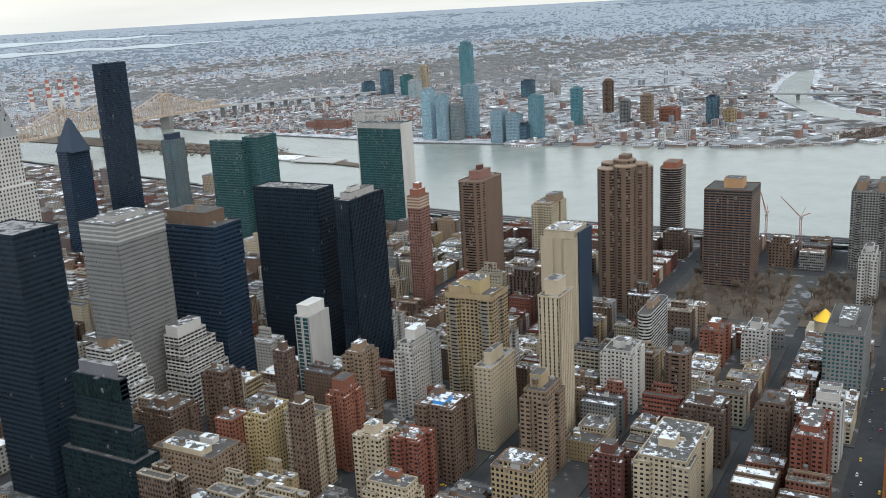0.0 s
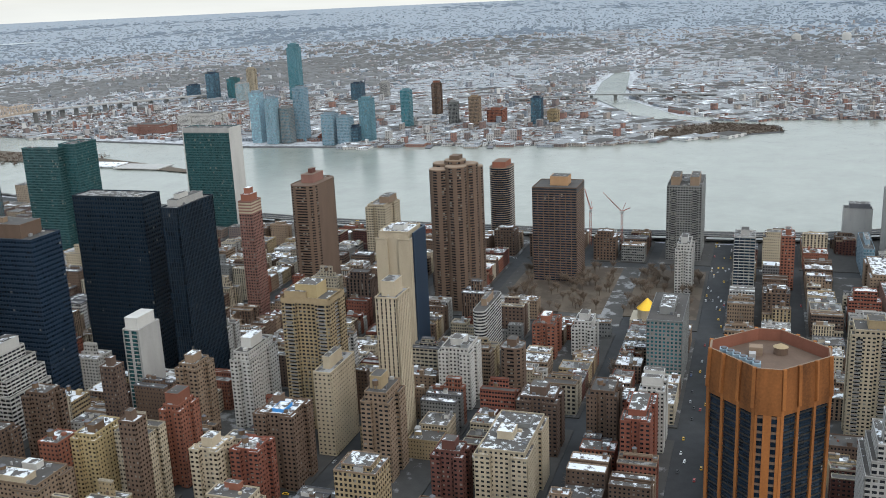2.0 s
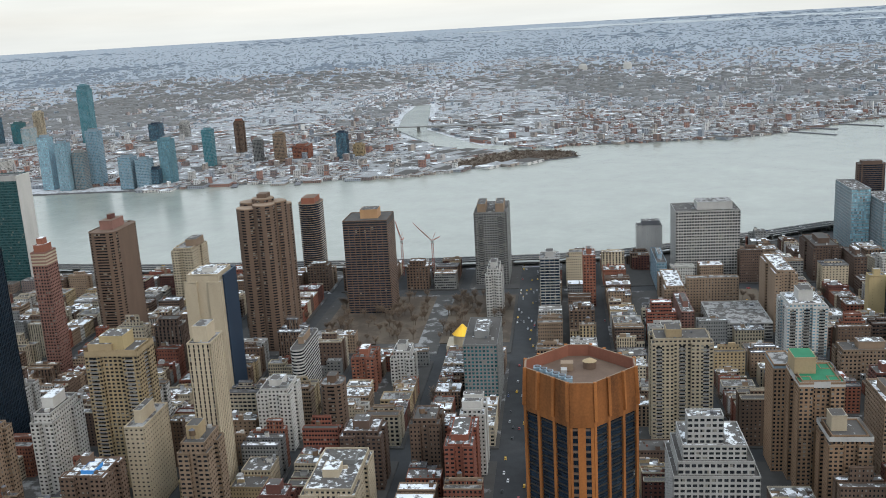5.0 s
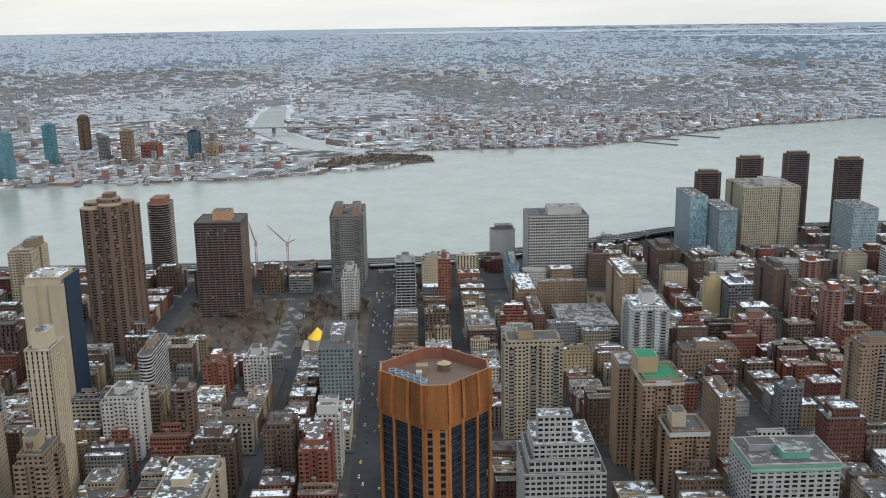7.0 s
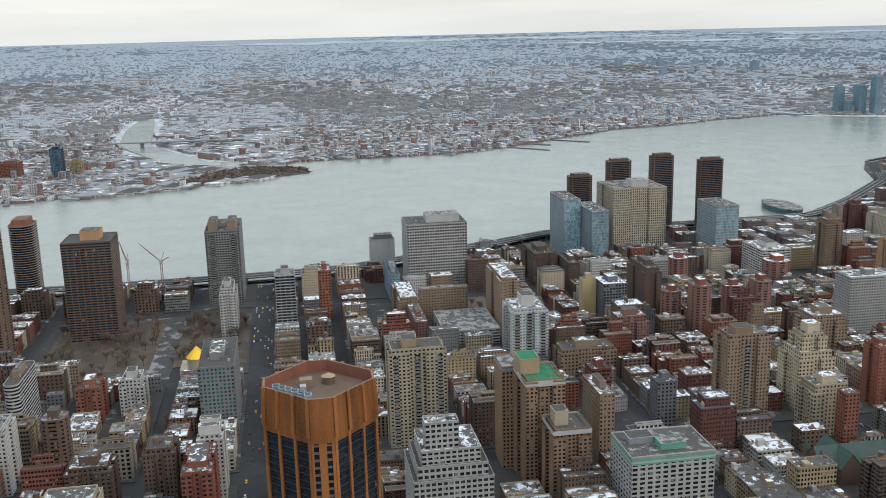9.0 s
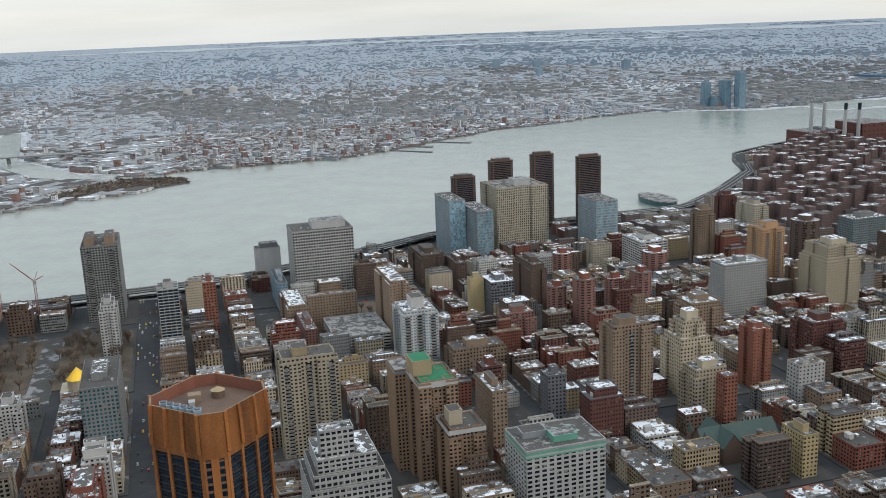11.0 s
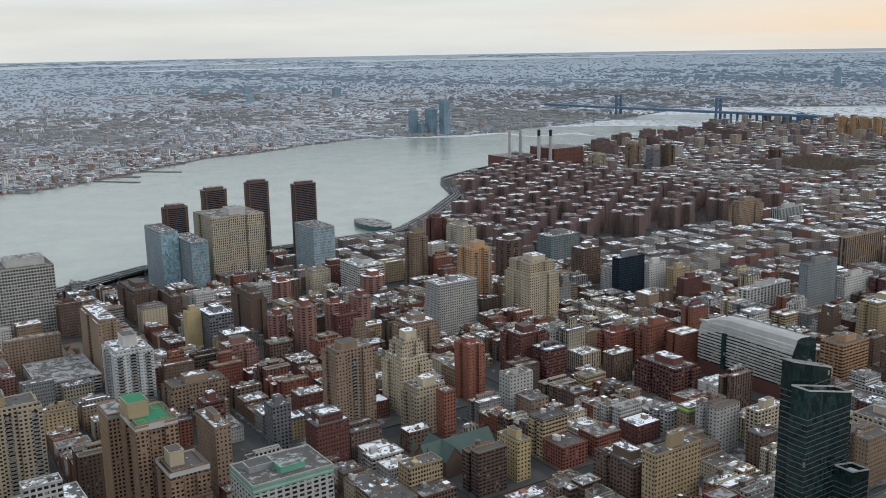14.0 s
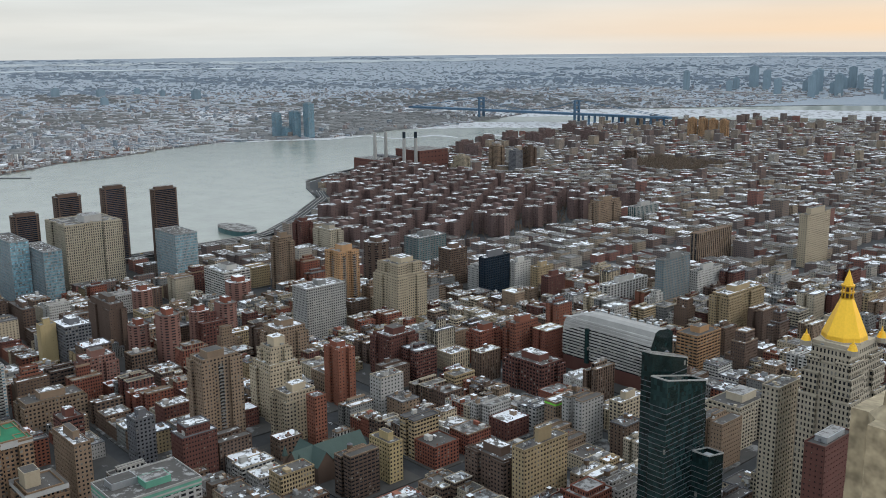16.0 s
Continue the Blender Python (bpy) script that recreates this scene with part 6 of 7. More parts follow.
s.obj("drum", church)
s = Shell()
s.prism(circle(899, 100, 10.5, 12), 19, 29, PAL["gold"], scale=0.06)
s.obj("dome", church, "gilded cone")
taken.append((885, 925, 80, 120))


# ---- stone church with dark green pitched roofs ----
def green_church(x0, x1, y0, y1, eave, ridge):
    """The nave runs along y; a transept crosses it."""
    root = new("church")
    tagged(root, "brown stone church with steep dark green copper roofs", "church")
    yt = y0 + (y1 - y0) * 0.7
    roof = surface("dark_green_slate", (0.045, 0.07, 0.062), 0.7)

    def gable(a0, a1, b0, b1, along_x, name):
        s = Shell()
        m = (b0 + b1) / 2

        def pt(a, b, z):
            return (a, b, z) if along_x else (b, a, z)
        for a in (a0, a1):
            s.v += [pt(a, b0, 0), pt(a, b1, 0), pt(a, b1, eave), pt(a, m, ridge - 0.4), pt(a, b0, eave)]
        s.f = [(0, 1, 2, 3, 4), (5, 6, 7, 8, 9), (1, 6, 7, 2), (0, 5, 9, 4)]
        s.m = [s.slot(PAL["dbrown"])] * 4
        s.obj(name, root)
        s = Shell()
        for e in (b0 - 0.6, b1 + 0.6):
            s.quad(pt(a0 - 0.5, e, eave - 0.4), pt(a1 + 0.5, e, eave - 0.4), pt(a1 + 0.5, m, ridge), pt(a0 - 0.5, m, ridge), roof)
        s.obj("pitched_roof", root, "dark green copper roof slopes")

    gable(y0, y1, x0, x1, False, "nave")
    gable(x0 - 8, x1 + 8, yt - 8, yt + 8, True, "transept")
    for xx in (x0, x1):
        s = Shell()
        s.prism(circle(xx, y1, 2.2, 8), 0, eave + 5, PAL["brown"])
        s.prism(circle(xx, y1, 2.5, 8), eave + 5, eave + 13, roof, scale=0.05)
        s.obj("turret", root)


green_church(572, 592, -424, -360, 13, 24)


# ---- red-brown cross-shaped estate blocks ----
def estate():
    root = new("estate_block")
    tagged(root, "dark brown brick estate block with snow along its roof edges", "apartment block", group="estate blocks")
    W = PAL["estate"]
    for x0, x1, y0, y1, h in ((-38, 38, -7.5, 7.5, 37), (-26, -12, 7.5, 20, 37), (12, 26, 7.5, 20, 37), (-26, -12, -20, -7.5, 37), (12, 26, -20, -7.5, 37)):
        s, g = Shell(), Shell()
        facade(s, g, x0, x1, y0, y1, 0, h, W, PAL["win"], 2.85, 3.8, 0.62, 0.62, 0.25)
        s.obj("wing", root)
        g.obj("glazing", root)
        roof_shell(x0, x1, y0, y1, h, W, SNOWY, 0.5).obj("roof", root)
    s = Shell()
    s.box(-7, 7, -5, 5, 37.1, 43, W)
    s.obj("bulkhead", root)
    return root


first = estate()
spots = []
r9 = random.Random(9)
yy = -905
row = 0
while yy > -1560:
    xx = 1175 + (row % 2) * 48
    while xx < man_edge(yy) - 130:
        if clear(xx - 30, xx + 30, yy - 20, yy + 20):
            spots.append((xx + r9.uniform(-6, 6), yy + r9.uniform(-6, 6), 90 * r9.choice((0, 0, 1))))
        xx += 96
    yy -= 62
    row += 1
first.matrix_basis = pose(spots[0][0], spots[0][1], 0, 0, 0, spots[0][2])
for x, y, a in spots[1:]:
    copy_thing(first, pose(x, y, 0, 0, 0, a))


# ---- power station by the river ----
plant = new("power_station")
tagged(plant, "red brick riverside power station with tall stacks", "power station")
s = Shell()
facade(s, s, 1940, 2035, -1590, -1490, 0, 38, PAL["dred"], PAL["win"], 9, 9, 0.7, 0.6, 0.5)
s.obj("boiler_house", plant)
s = Shell()
facade(s, s, 1885, 1985, -1690, -1592, 0, 58, PAL["dred"], PAL["win"], 12, 12, 0.75, 0.7, 0.5)
s.obj("turbine_hall", plant)
s = Shell()
s.box(1942, 2033, -1588, -1492, 37.8, 38.3, TAR)
s.box(1887, 1983, -1688, -1594, 57.8, 58.3, TAR)
for k in range(5):
    s.box(1950 + k * 16, 1958 + k * 16, -1570, -1545, 38.3, 43, PAL["dgrey"])
s.obj("roof", plant)
for az, m, cap in ((37.5, "lgrey", "lgrey"), (38.15, "lgrey", "lgrey"), (39.25, "lgrey", "black"), (39.95, "lgrey", "black")):
    a = radians(az)
    x, y = 2470 * math.cos(a), -2470 * math.sin(a)
    s = Shell()
    s.prism(circle(x, y, 5, 14), 20, 92, PAL[m], scale=0.8)
    s.prism(circle(x, y, 4.1, 14), 92, 108, PAL[cap])
    s.obj("stack", plant)


# ---- far shore towers ----
def far_tower(label, x, y, w, d, h, wall, pane, sp=0.3, pier=0.2, top=None):
    tower(label, x - w / 2, x + w / 2, y - d / 2, y + d / 2, h, wall, pane, 3.4, 3.4, sp, pier, 0.4, "tar", tops=((0.2, 0.8, 0.2, 0.8, 5, top or wall),))


far_tower("tall blue-green glass office tower with a stepped top", 2918, 1500, 36, 36, 172, "aqua", "tealwin", 0.35, 0.25)
far_tower("narrower stepped top of the blue-green office tower", 2918, 1500, 29, 29, 184, "aqua", "tealwin", 0.35, 0.25)
far_tower("pale glass riverside apartment tower with balconies", 2015, 1145, 26, 26, 118, "mist", "skywin", 0.35, 0.25)
far_tower("pale glass riverside apartment tower beside its twin", 1995, 1095, 24, 26, 106, "mist", "skywin", 0.35, 0.25)
far_tower("blue-grey glass apartment tower with a light crown", 2048, 1045, 28, 28, 124, "mist", "bluewin", 0.35, 0.25)
far_tower("lower blue glass apartment tower", 2010, 1065, 26, 26, 82, "grey", "bluewin")
far_tower("broad grey glass apartment block", 1990, 945, 34, 30, 70, "mist", "bluewin", 0.4)
far_tower("broad grey glass apartment block with terraces", 1985, 905, 30, 30, 64, "mist", "bluewin", 0.4)
far_tower("blue glass apartment tower by the water", 2015, 862, 30, 28, 102, "aqua", "bluewin", 0.3)
far_tower("dark teal slim apartment tower", 2245, 851, 24, 24, 96, "aqua", "tealwin", 0.3)
far_tower("low blue glass block on the shore", 1995, 885, 30, 24, 40, "navy", "bluewin", 0.3)
far_tower("brown brick tower in scaffolding with an orange top", 2480, 850, 24, 24, 92, "brown", "win", 0.5, 0.4, "terracotta")
far_tower("grey concrete tower under construction", 2300, 745, 20, 22, 60, "grey", "win", 0.4, 0.3)
far_tower("grey-brown tower rising behind the pier", 2270, 680, 26, 26, 76, "tan", "win", 0.45, 0.3)
far_tower("dark blue clad tower under construction", 2290, 527, 26, 26, 70, "navy", "bluewin", 0.2, 0.2)
far_tower("tan block beside the rail yard", 2330, 495, 30, 26, 34, "buff", "win", 0.5, 0.4)
far_tower("blue glass office slab", 2930, 1830, 44, 30, 92, "navy", "bluewin", 0.25)
far_tower("teal glass office block", 2950, 1760, 40, 30, 72, "teal", "tealwin", 0.25)
far_tower("tan masonry clock tower", 3010, 1720, 30, 26, 100, "cream", "win", 0.5, 0.5)
far_tower("pale green glass office block", 2870, 1680, 44, 30, 62, "lgrey", "skywin", 0.3)
far_tower("dark blue glass apartment block", 2860, 1250, 40, 34, 58, "navy", "bluewin", 0.3)
far_tower("white concrete apartment tower", 2920, 1180, 30, 26, 54, "lgrey", "win", 0.4)
for fx, fy, fw, h in ((2985, -1846, 26, 92), (2938, -1893, 38, 97), (2903, -1930, 32, 126), (2962, -1866, 44, 40)):
    far_tower("blue glass waterfront tower across the lower river", fx, fy, fw, 26, h, "mist", "bluewin", 0.3)
far_tower("low blue building with rows of windows", 2990, 1950, 60, 20, 46, "navy", "bluewin", 0.4)
far_tower("red brick warehouse on the far shore", 2060, 985, 40, 36, 14, "red", "win", 0.6, 0.5)
far_tower("orange-netted block under construction", 2330, 640, 50, 40, 38, "terracotta", "win", 0.4, 0.3)
far_tower("long tan brick warehouse", 2120, 1520, 60, 110, 24, "pinkred", "win", 0.6, 0.5)
far_tower("long white factory with window rows", 2300, 1480, 70, 120, 30, "white", "win", 0.5, 0.4)


# ---- a distant downtown on the horizon ----
rd = random.Random(31)
for i in range(26):
    az = rd.gauss(62.5, 2.6) if i < 20 else rd.uniform(18, 30)
    dd = rd.uniform(6000, 7600)
    a = radians(az)
    x, y = dd * math.cos(a), -dd * math.sin(a)
    w, h = rd.uniform(28, 50), rd.uniform(60, 150) if i < 20 else rd.uniform(35, 60)
    s = Shell()
    # The flat blue-grey on these towers is haze put in as colour.
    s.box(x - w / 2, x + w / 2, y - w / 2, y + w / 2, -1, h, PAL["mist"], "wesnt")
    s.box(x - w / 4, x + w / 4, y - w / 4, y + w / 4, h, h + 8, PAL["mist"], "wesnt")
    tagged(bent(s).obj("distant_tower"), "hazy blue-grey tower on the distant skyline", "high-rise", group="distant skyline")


# ---- cantilever bridge ----
def truss_bridge():
    root = new("cantilever_bridge")
    tagged(root, "long tan steel cantilever bridge on stone piers", "bridge")
    Y, W = 2065.0, 26.0
    stations = [1180, 1470, 1700, 1840, 2070, 2300]
    M = surface("bridge_paint", (0.42, 0.34, 0.27), 0.7)

    def top_z(x):
        best = 0
        for p in stations[1:5]:
            best = max(best, 62 * max(0.0, 1 - abs(x - p) / 150.0) ** 1.25)
        return 47 + 14 + best * 0.75

    s = Shell()
    beam(s, (1100, Y, 41), (2330, Y, 41), W, M, h=5)
    s.obj("deck", root)
    for side in (-1, 1):
        y = Y + side * W / 2
        s = Shell()
        x, step = 1180.0, 16.0
        k = 0
        while x < 2290:
            a, b = x, x + step
            beam(s, (a, y, top_z(a)), (b, y, top_z(b)), 2.4, M)
            beam(s, (a, y, 41), (a, y, top_z(a)), 1.6, M)
            beam(s, (a, y, 41), (b, y, top_z(b)), 1.4, M) if k % 2 else beam(s, (a, y, top_z(a)), (b, y, 41), 1.4, M)
            x, k = b, k + 1
        s.obj("truss", root, "tan riveted steel truss")
    for px in stations[1:5]:
        s = Shell()
        for side in (-1, 1):
            y = Y + side * W / 2
            beam(s, (px, y, 41), (px, y, 112), 4, M)
        beam(s, (px, Y - W / 2, 100), (px, Y + W / 2, 100), 4, M)
        s.prism(circle(px, Y - W / 2, 2.2, 8), 112, 124, M, scale=0.1)
        s.prism(circle(px, Y + W / 2, 2.2, 8), 112, 124, M, scale=0.1)
        s.obj("pylon", root)
        s = Shell()
        s.box(px - 8, px + 8, Y - 18, Y + 18, -1, 39, PAL["grey"])
        s.obj("pier", root, "grey stone pier")
    s = Shell()
    beam(s, (2300, Y, 38), (2560, Y - 40, 30), 22, PAL["lgrey"], h=4)
    beam(s, (2560, Y - 40, 30), (2950, Y - 200, 16), 22, PAL["lgrey"], h=4)
    s.obj("approach", root, "grey viaduct approach")
    for i in range(12):
        u = i / 11
        px, py = 2310 + 600 * u, Y - 6 - 180 * u * u
        s = Shell()
        s.box(px - 2, px + 2, py - 8, py + 8, -1, 34 - 17 * u, PAL["grey"])
        s.obj("trestle", root)


truss_bridge()


# ---- suspension bridge down the river ----
def suspension():
    root = new("suspension_bridge")
    tagged(root, "blue-grey steel suspension bridge far down the river", "bridge")
    M = surface("bridge_grey_blue", (0.07, 0.13, 0.20), 0.7)
    A, B = Vector((2590, -3040, 0)), Vector((3080, -2965, 0))
    d = (B - A).normalized()
    side = Vector((-d.y, d.x, 0)) * 16
    s = Shell()
    n = 24
    a0, b0 = A - d * 420, B + d * 420
    for i in range(n):
        p, q = a0.lerp(b0, i / n), a0.lerp(b0, (i + 1) / n)
        beam(s, (p.x, p.y, 44), (q.x, q.y, 44), 32, M, bend, 9)
    s.obj("deck", root)
    for P in (A, B):
        s = Shell()
        for k in (-1, 1):
            q = P + side * k
            beam(s, (q.x, q.y, 0), (q.x, q.y, 101), 8, M, bend)
        for z in (60, 80, 98):
            p, q = P - side, P + side
            beam(s, (p.x, p.y, z), (q.x, q.y, z), 6, M, bend)
        s.obj("pylon", root)
        s = Shell()
        beam(s, (P.x, P.y, -1), (P.x, P.y, 14), 44, PAL["grey"], bend)
        s.obj("pier", root)
    for k in (-1, 1):
        s = Shell()
        pts = []
        for i in range(17):
            u = i / 16
            p = A.lerp(B, u) + side * k
            pts.append((p.x, p.y, 54 + 46 * (2 * u - 1) ** 2))
        e0, e1 = a0 + side * k, b0 + side * k
        pts = [(e0.x, e0.y, 46)] + pts + [(e1.x, e1.y, 46)]
        for p, q in zip(pts, pts[1:]):
            beam(s, p, q, 1.6, M, bend)
        s.obj("cable", root)
    for i in range(14):
        u = -30 - i * 28
        p = A + d * u
        s = Shell()
        beam(s, (p.x, p.y, -1), (p.x, p.y, 40), 7, M, bend)
        s.obj("trestle", root)


suspension()


# ---- far chimneys, tanks, creek viaduct, piers ----
for az, dd, h in ((-51.9, 3900, 88), (-51.0, 3850, 118), (-50.35, 3850, 118), (-49.55, 3850, 118)):
    a = radians(az)
    x, y = dd * math.cos(a), -dd * math.sin(a)
    st = new("chimney")
    tagged(st, "tall red and white banded power station chimney", "chimney", group="banded chimneys")
    for i in range(6):
        s = Shell()
        s.prism(circle(x, y, 8.5 - i * 0.4, 10), -1 if i == 0 else h * (0.45 + 0.11 * (i - 1)), h * (0.45 + 0.11 * i), PAL["white"] if i % 2 == 0 else PAL["crane"])
        bent(s).obj("band", st)
for az in (1.55, 4.13):
    a = radians(az)
    x, y = 5500 * math.cos(a), -5500 * math.sin(a)
    s = Shell()
    s.prism(circle(x, y, 24, 16), -1, 30, PAL["white"])
    s.prism(circle(x, y, 24, 16), 30, 40, PAL["white"], scale=0.6)
    tagged(bent(s).obj("gas_holder"), "round white gas holder on the far plain", "gas holder", group="gas holders")
viaduct = new("creek_viaduct")
tagged(viaduct, "grey concrete road viaduct over the creek", "bridge")
s = Shell()
beam(s, (2770, 780, 8), (2820, 480, 19), 18, PAL["grey"], h=3)
beam(s, (2820, 480, 19), (2880, 130, 10), 18, PAL["grey"], h=3)
s.obj("deck", viaduct)
for i in range(10):
    u = i / 9
    s = Shell()
    s.box(2773 + 105 * u - 2, 2773 + 105 * u + 2, 760 - 620 * u - 5, 760 - 620 * u + 5, -1, 8 + 8.5 * (1 - abs(2 * u - 0.95)), PAL["grey"])
    s.obj("pier", viaduct)
for xa, ya, xb, yb, w in ((2500, -575, 2395, -670, 8), (2640, -705, 2525, -820, 8), (2560, -640, 2500, -700, 14), (1990, 700, 1935, 690, 12), (1990, 560, 1940, 552, 12), (3060, -1450, 2950, -1480, 10), (1425, -420, 1455, -425, 14)):
    s = Shell()
    beam(s, (xa, ya, 1.6), (xb, yb, 1.6), w, PAL["dgrey"], h=2.4)
    tagged(s.obj("pier"), "dark timber pier reaching into the river", "pier", group="river piers")

# the river island and the wooded point
ISLAND = [(1610, 1080), (1640, 1200), (1690, 1500), (1740, 1900), (1800, 2500), (1900, 2500), (1860, 1900), (1790, 1500), (1700, 1240), (1635, 1085)]
tagged(poly_sheet("river_island", ISLAND, EARTH, 2.4, 200), "low bare island in the river", "island", kind="structure")
s = Shell()
s.box(1635, 1690, 1170, 1280, 2.4, 4.2, PAL["lgrey"])
s.box(1650, 1700, 1290, 1380, 2.4, 5.0, SNOWIER)
tagged(s.obj("island_terrace"), "pale stone terraces at the island's tip", "terrace", kind="structure")
POINT = [(2075, 240), (2140, 60), (2195, -45), (2290, -35), (2340, 100), (2240, 200), (2130, 270)]
tagged(poly_sheet("wooded_point", POINT, EARTH, 1.6, 200), "brown winter scrub on a low point", "headland", kind="structure")


# ---- riverside highway ----
def highway():
    root = new("riverside_highway")
    tagged(root, "grey elevated highway along the near shore", "highway", kind="structure")
    line = [(man_edge(y) + 3 - 37 * min(1.0, max(0.0, (-y - 250) / 550)), y) for y in range(1100, -1200, -45)]
    s = Shell()
    for (xa, ya), (xb, yb) in zip(line, line[1:]):
        beam(s, (xa, ya, 8), (xb, yb, 8), 24, ASPHALT, h=1.2)
        for e in (-11.5, 11.5, 0):
            beam(s, (xa + e, ya, 9.1), (xb + e, yb, 9.1), 0.5, PAL["lgrey"], h=1.0)
    s.obj("deck", root)
    for xa, ya in line[::1]:
        s = Shell()
        s.box(xa - 9, xa + 9, ya - 1, ya + 1, -1, 7.4, PAL["grey"])
        s.obj("pier", root)
    return line


HWAY = highway()

# marina pavilion and rounded boathouse beyond the highway
s = Shell()
s.prism([(1500 + 55 * math.cos(a) , -835 + 24 * math.sin(a)) for a in [2 * math.pi * i / 20 for i in range(20)]], 0.4, 9, PAL["teal"])
s.prism([(1500 + 56 * math.cos(a) , -835 + 25 * math.sin(a)) for a in [2 * math.pi * i / 20 for i in range(20)]], 9, 10.2, TAR)
tagged(s.obj("boathouse"), "rounded pier building with a grey roof and glazed sides", "pier building")


# ---- cranes at the building site ----
for x, y, tip in ((1196, 207, (-8, 6, 76)), (1192, 166, (-14, 22, 74))):
    cr = new("tower_crane")
    tagged(cr, "red lattice tower crane with a raised jib", "crane", group="tower cranes")
    s = Shell()
    for dx in (-1.2, 1.2):
        for dy in (-1.2, 1.2):
            beam(s, (x + dx, y + dy, -1), (x + dx, y + dy, 46), 0.26, PAL["crane"])
    for k in range(15):
        beam(s, (x - 1.2, y - 1.2, 3 * k), (x + 1.2, y + 1.2, 3 * k + 3), 0.2, PAL["crane"])
        beam(s, (x - 1.2, y + 1.2, 3 * k), (x + 1.2, y - 1.2, 3 * k + 3), 0.2, PAL["crane"])
    s.obj("mast", cr)
    s = Shell()
    beam(s, (x, y - 1, 46), (x + tip[0], y + tip[1], tip[2]), 0.7, PAL["crane"])
    beam(s, (x + 1, y + 1, 46), (x + tip[0], y + tip[1], tip[2]), 0.35, PAL["crane"])
    s.obj("jib", cr)
    s = Shell()
    beam(s, (x, y, 47), (x - tip[0] * 0.6, y - tip[1] * 0.4, 50), 0.8, PAL["crane"])
    beam(s, (x, y, 47), (x - tip[0] * 0.2, y - tip[1] * 0.2, 58), 0.4, PAL["crane"])
    s.obj("counter_jib", cr)
    s = Shell()
    s.box(x - 1.8, x + 1.8, y - 1.8, y + 1.8, 44, 47.5, PAL["lgrey"])
    s.obj("cab", cr)


# ---- park, lawns and bare trees ----
for nm, lab, a in (("park_lawn", "brown winter lawn of a city park", (925, 1095, 55, 128)), ("park_lawn", "bare earth beside the tunnel ramps", (925, 1095, 150, 262)), ("hospital_lawn", "green-brown lawn before the hospital", (960, 1100, -225, -135))):
    s = Shell()
    s.box(a[0], a[1], a[2], a[3], -0.9, 0.2, EARTH)
    tagged(s.obj(nm), lab, "lawn", kind="structure")
BARK = surface("bare_bark", (0.10, 0.075, 0.058), 0.95)
TWIG = surface("bare_twigs", (0.155, 0.115, 0.085), 0.95)


def bare_tree(seed):
    r = random.Random(seed)
    root = new("bare_tree")
    tagged(root, "leafless brown street tree with a spreading crown", "tree", group="bare trees")
    s = Shell()
    s.prism(circle(0, 0, 0.35, 6), 0, 4.5, BARK, scale=0.7)
    tips = []
    for i in range(7):
        a = i * 0.9 + r.uniform(-0.3, 0.3)
        L = r.uniform(3.0, 5.2)
        q = (math.cos(a) * L * 0.6, math.sin(a) * L * 0.6, 4.2 + L)
        beam(s, (0, 0, r.uniform(3, 4.5)), q, 0.2, BARK)
        tips.append(q)
    s.obj("trunk", root)
    s = Shell()
    for q in tips:
        for j in range(22):
            b = Vector(q) * r.uniform(0.55, 1.0)
            e = b + Vector((r.gauss(0, 1.5), r.gauss(0, 1.5), r.uniform(0.0, 2.6)))
            beam(s, b, e, 0.09, TWIG)
    s.obj("crown", root)
    return root


protos = [bare_tree(k) for k in range(3)]
rt = random.Random(3)
places = [(rt.uniform(930, 1090), rt.choice((rt.uniform(58, 126), rt.uniform(152, 258)))) for i in range(150)]
places += [(rt.uniform(965, 1095), rt.uniform(-222, -138)) for i in range(14)]
for n in (27, 28, 29, 30, 31, 32, 35, 36, 37):
    for k in range(9):
        x = rt.uniform(500, 1060)
        places.append((x, street_y(n) + rt.choice((-7.5, 7.5))))
places = [p for p in places if min(abs(p[0] - a) for a in AVENUES) > 12]
for i, (x, y) in enumerate(places):
    m = pose(x, y, 0.1 if y < 40 or y > 265 else 0.2, 0, 0, rt.uniform(0, 360)) @ Matrix.Scale(rt.uniform(0.8, 1.35), 4)
    if i < 3:
        protos[i].matrix_basis = m
    else:
        c = copy_thing(protos[i % 3], Matrix.Identity(4))
        c.matrix_basis = m
s = Shell()
for i in range(900):
    x, y = rt.uniform(2080, 2335), rt.uniform(-45, 265)
    if not inside(x, y, POINT):
        x, y = rt.uniform(1660, 1800), rt.uniform(1400, 1900)
    for j in range(4):
        beam(s, (x, y, 1.5), (x + rt.gauss(0, 4), y + rt.gauss(0, 4), rt.uniform(3, 7)), 0.7, BARK)
for i in range(2200):
    x, y = rt.uniform(1140, 1800), rt.uniform(-1560, -880)
    if x < man_edge(y) - 80:
        for j in range(3):
            beam(s, (x, y, 0), (x + rt.gauss(0, 2.5), y + rt.gauss(0, 2.5), rt.uniform(7, 13)), 0.4, TWIG)
for i in range(1300):
    x, y = rt.uniform(PARK[0], PARK[1]), rt.uniform(PARK[2], PARK[3])
    for j in range(4):
        beam(s, (x, y, 0), (x + rt.gauss(0, 3), y + rt.gauss(0, 3), rt.uniform(8, 15)), 0.5, TWIG)
tagged(s.obj("far_bare_trees"), "brown leafless trees among far blocks", "trees", kind="stuff")


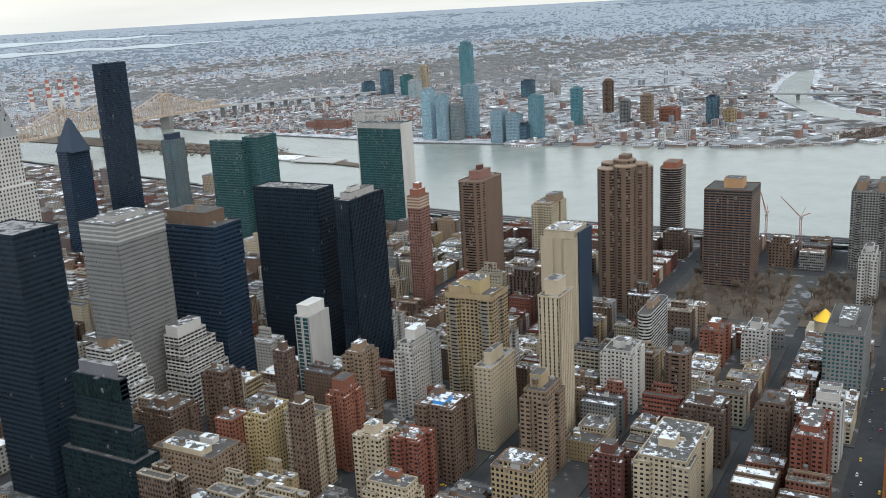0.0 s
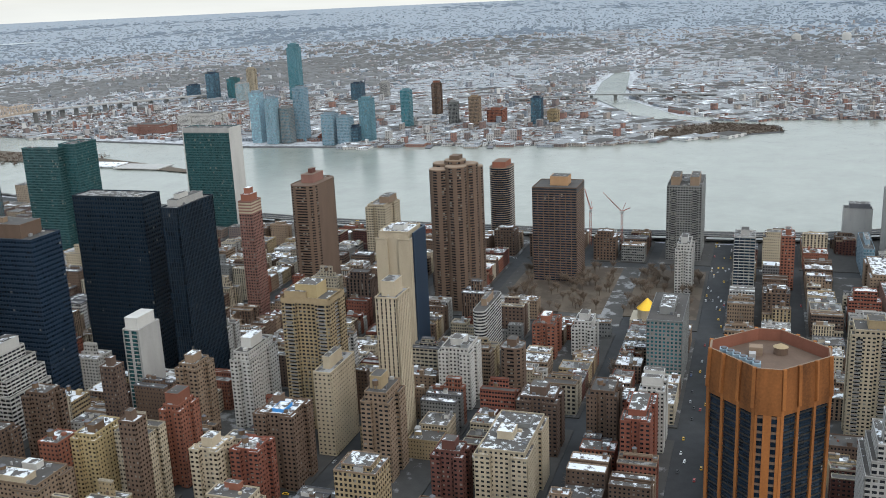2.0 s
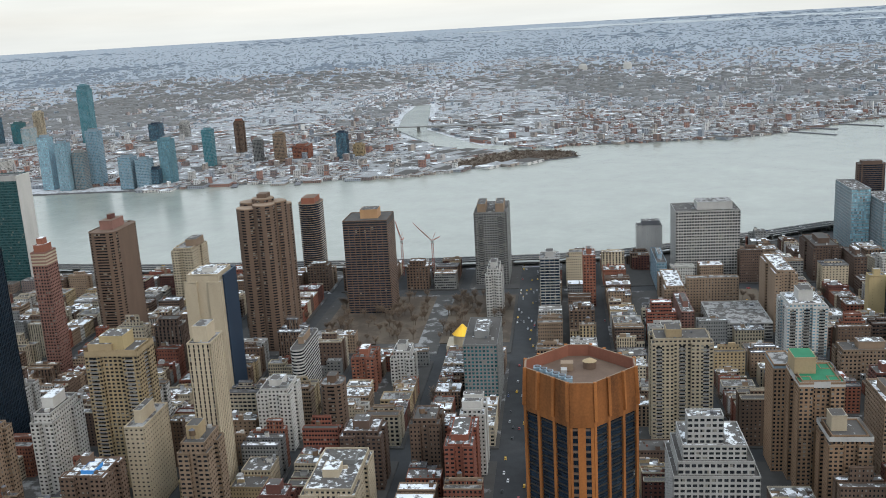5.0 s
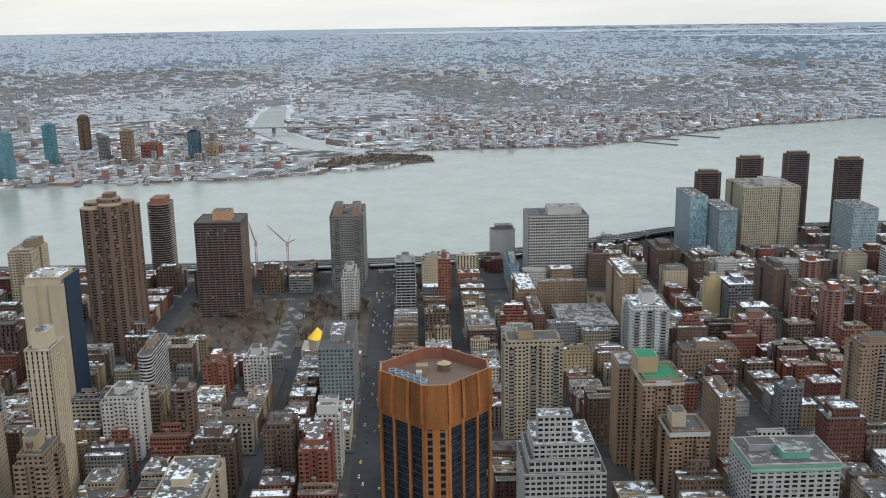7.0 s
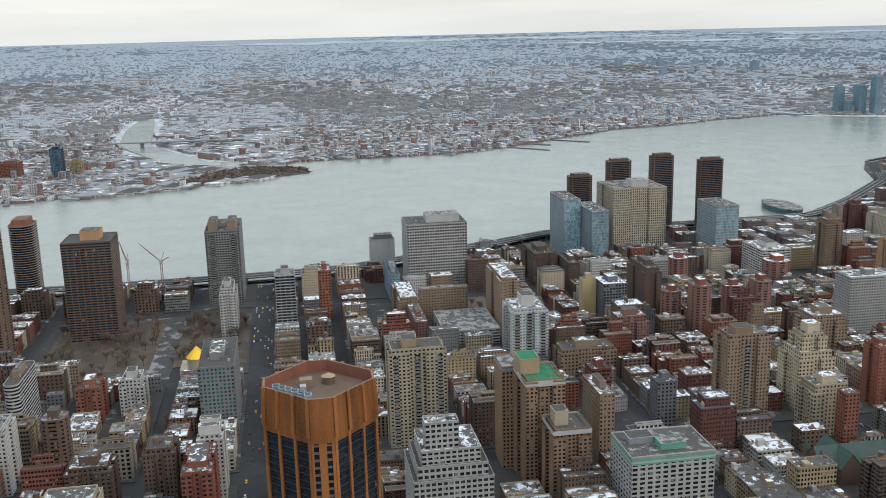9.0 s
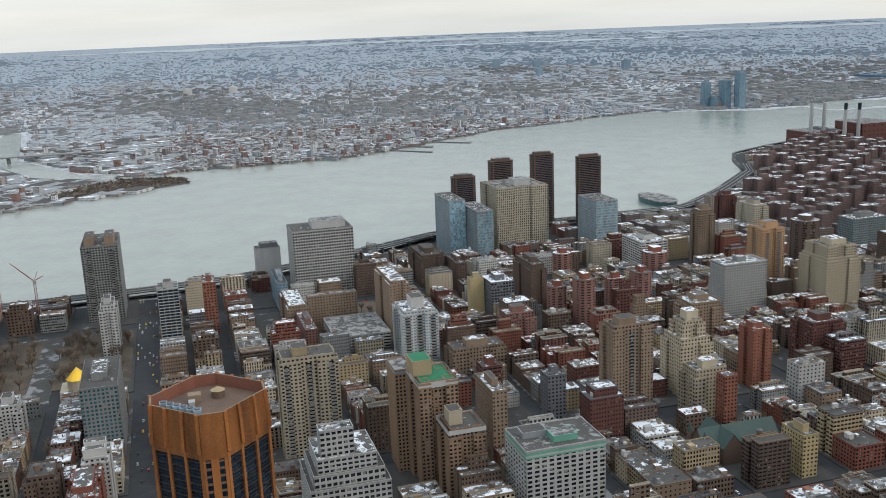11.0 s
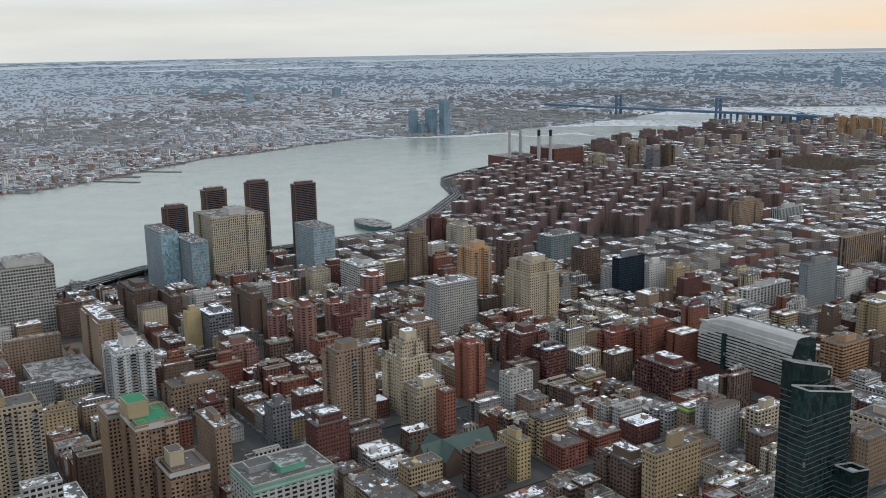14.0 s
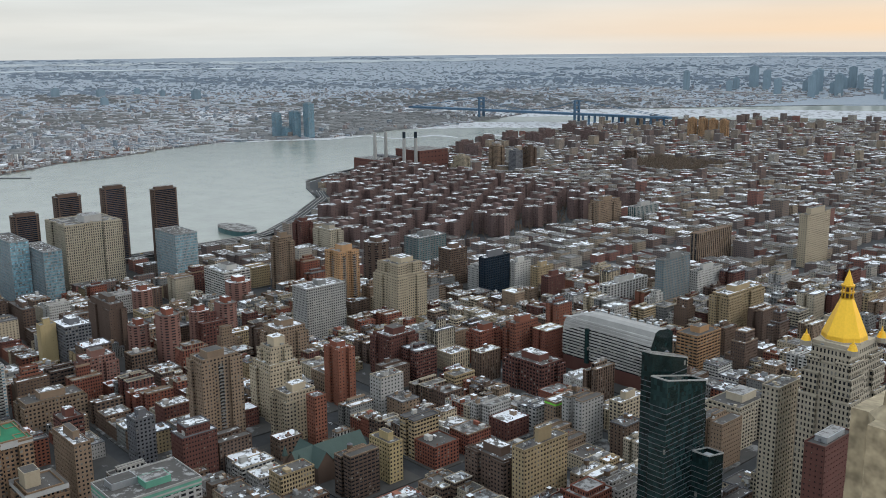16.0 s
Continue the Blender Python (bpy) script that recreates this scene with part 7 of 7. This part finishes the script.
# ---- traffic ----
PAINTS = [surface(n + "_car_paint", c, 0.35, vary=0.1, spec=0.5) for n, c in (("white", (0.7, 0.7, 0.7)), ("silver", (0.35, 0.36, 0.37)), ("black", (0.02, 0.02, 0.022)), ("yellow", (0.75, 0.45, 0.03)), ("red", (0.35, 0.03, 0.03)), ("blue", (0.05, 0.08, 0.18)))]


def car(paint, word):
    root = new("car")
    tagged(root, word + " car on the city street", "car", group="street traffic")
    s = Shell()
    s.prism([(-2.25, -0.85), (2.25, -0.85), (2.3, 0), (2.25, 0.85), (-2.25, 0.85), (-2.3, 0)], 0.35, 0.95, paint, scale=0.97)
    s.obj("body", root)
    s = Shell()
    s.prism([(-1.7, -0.78), (1.0, -0.78), (1.0, 0.78), (-1.7, 0.78)], 0.95, 1.45, PAL["win"], scale=0.78)
    cabin = s.obj("cabin", root)
    s = Shell()
    s.box(-1.35, 0.6, -0.6, 0.6, 1.45, 1.5, paint)
    s.obj("car_roof", cabin)
    for dx in (-1.4, 1.4):
        for dy in (-0.8, 0.8):
            s = Shell()
            k = len(s.v)
            ringw = [(dx + 0.34 * math.cos(a), 0.34 + 0.34 * math.sin(a)) for a in [2 * math.pi * i / 10 for i in range(10)]]
            s.v = [(u, dy - 0.1, w) for u, w in ringw] + [(u, dy + 0.1, w) for u, w in ringw]
            s.f = [(i, (i + 1) % 10, 10 + (i + 1) % 10, 10 + i) for i in range(10)] + [tuple(range(10))[::-1], tuple(range(10, 20))]
            s.m = [s.slot(PAL["black"])] * 12
            s.obj("wheel", root)
    return root


cars = [car(p, w) for p, w in zip(PAINTS, ("white", "silver grey", "black", "yellow taxi", "dark red", "dark blue"))]
slots = []
for i in range(84):
    lane = rt.choice((-9.5, -6, -2.5, 2.5, 6, 9.5))
    slots.append((rt.uniform(600, 1330), street_y(34) + lane, 0 if lane < 0 else 180, -0.99))
for a in AVENUES[3:]:
    for i in range(14):
        slots.append((a + rt.choice((-8, -4, 0, 4, 8)), rt.uniform(-900, 350), 90, -0.99))
for n in (28, 29, 30, 31, 32, 33, 36, 37):
    for i in range(5):
        slots.append((rt.uniform(520, 1090), street_y(n) + rt.choice((-4.4, 4.4)), 0, -0.99))
for i in range(26):
    x, y = rt.choice(HWAY[12:44])
    slots.append((x + rt.choice((-7, -3.5, 3.5, 7)), y + rt.uniform(-8, 8), 88, 8.6))
for i, (x, y, a, z) in enumerate(slots):
    m = pose(x, y, z, 0, 0, a + rt.uniform(-2, 2))
    if i < 6:
        cars[i].matrix_basis = m
    else:
        copy_thing(cars[rt.choice((0, 0, 1, 1, 2, 2, 3, 3, 4, 5))], m)


# ---- the tower that carries the camera ----
ob_t = new("observation_tower")
tagged(ob_t, "limestone tower with an open observation deck and parapet", "skyscraper")
LIME = surface("weathered_limestone", (0.37, 0.30, 0.20), 0.9, vary=0.6, grain=0.9, coarse=3.0, fine=45.0, bump=1.0)
s = Shell()
s.box(-40, 0.45, -3.2, 38, -1, 323.4, LIME)
s.obj("shaft", ob_t)
s = Shell()
s.box(0.05, 0.45, -1.5, 38, 323.4, 323.95, LIME)
s.obj("parapet", ob_t)
bm = bmesh.new()
bmesh.ops.create_cube(bm, size=1.0, matrix=Matrix.LocRotScale((0.0, -2.12, 323.93), None, (1.285, 1.0, 1.02)))
bmesh.ops.bevel(bm, geom=bm.edges[:], offset=0.05, segments=3, affect="EDGES")
bmesh.ops.subdivide_edges(bm, edges=bm.edges[:], cuts=6, use_grid_fill=True)
for v in bm.verts:
    v.co += Vector((noise.noise(v.co * 5), noise.noise(v.co * 5 + Vector((7, 0, 0))), noise.noise(v.co * 5 + Vector((0, 7, 0))))) * 0.012
me = bpy.data.meshes.new("corner_pier")
bm.to_mesh(me)
bm.free()
me.materials.append(LIME)
pier_ob = new("corner_pier", me)
pier_ob.parent = ob_t
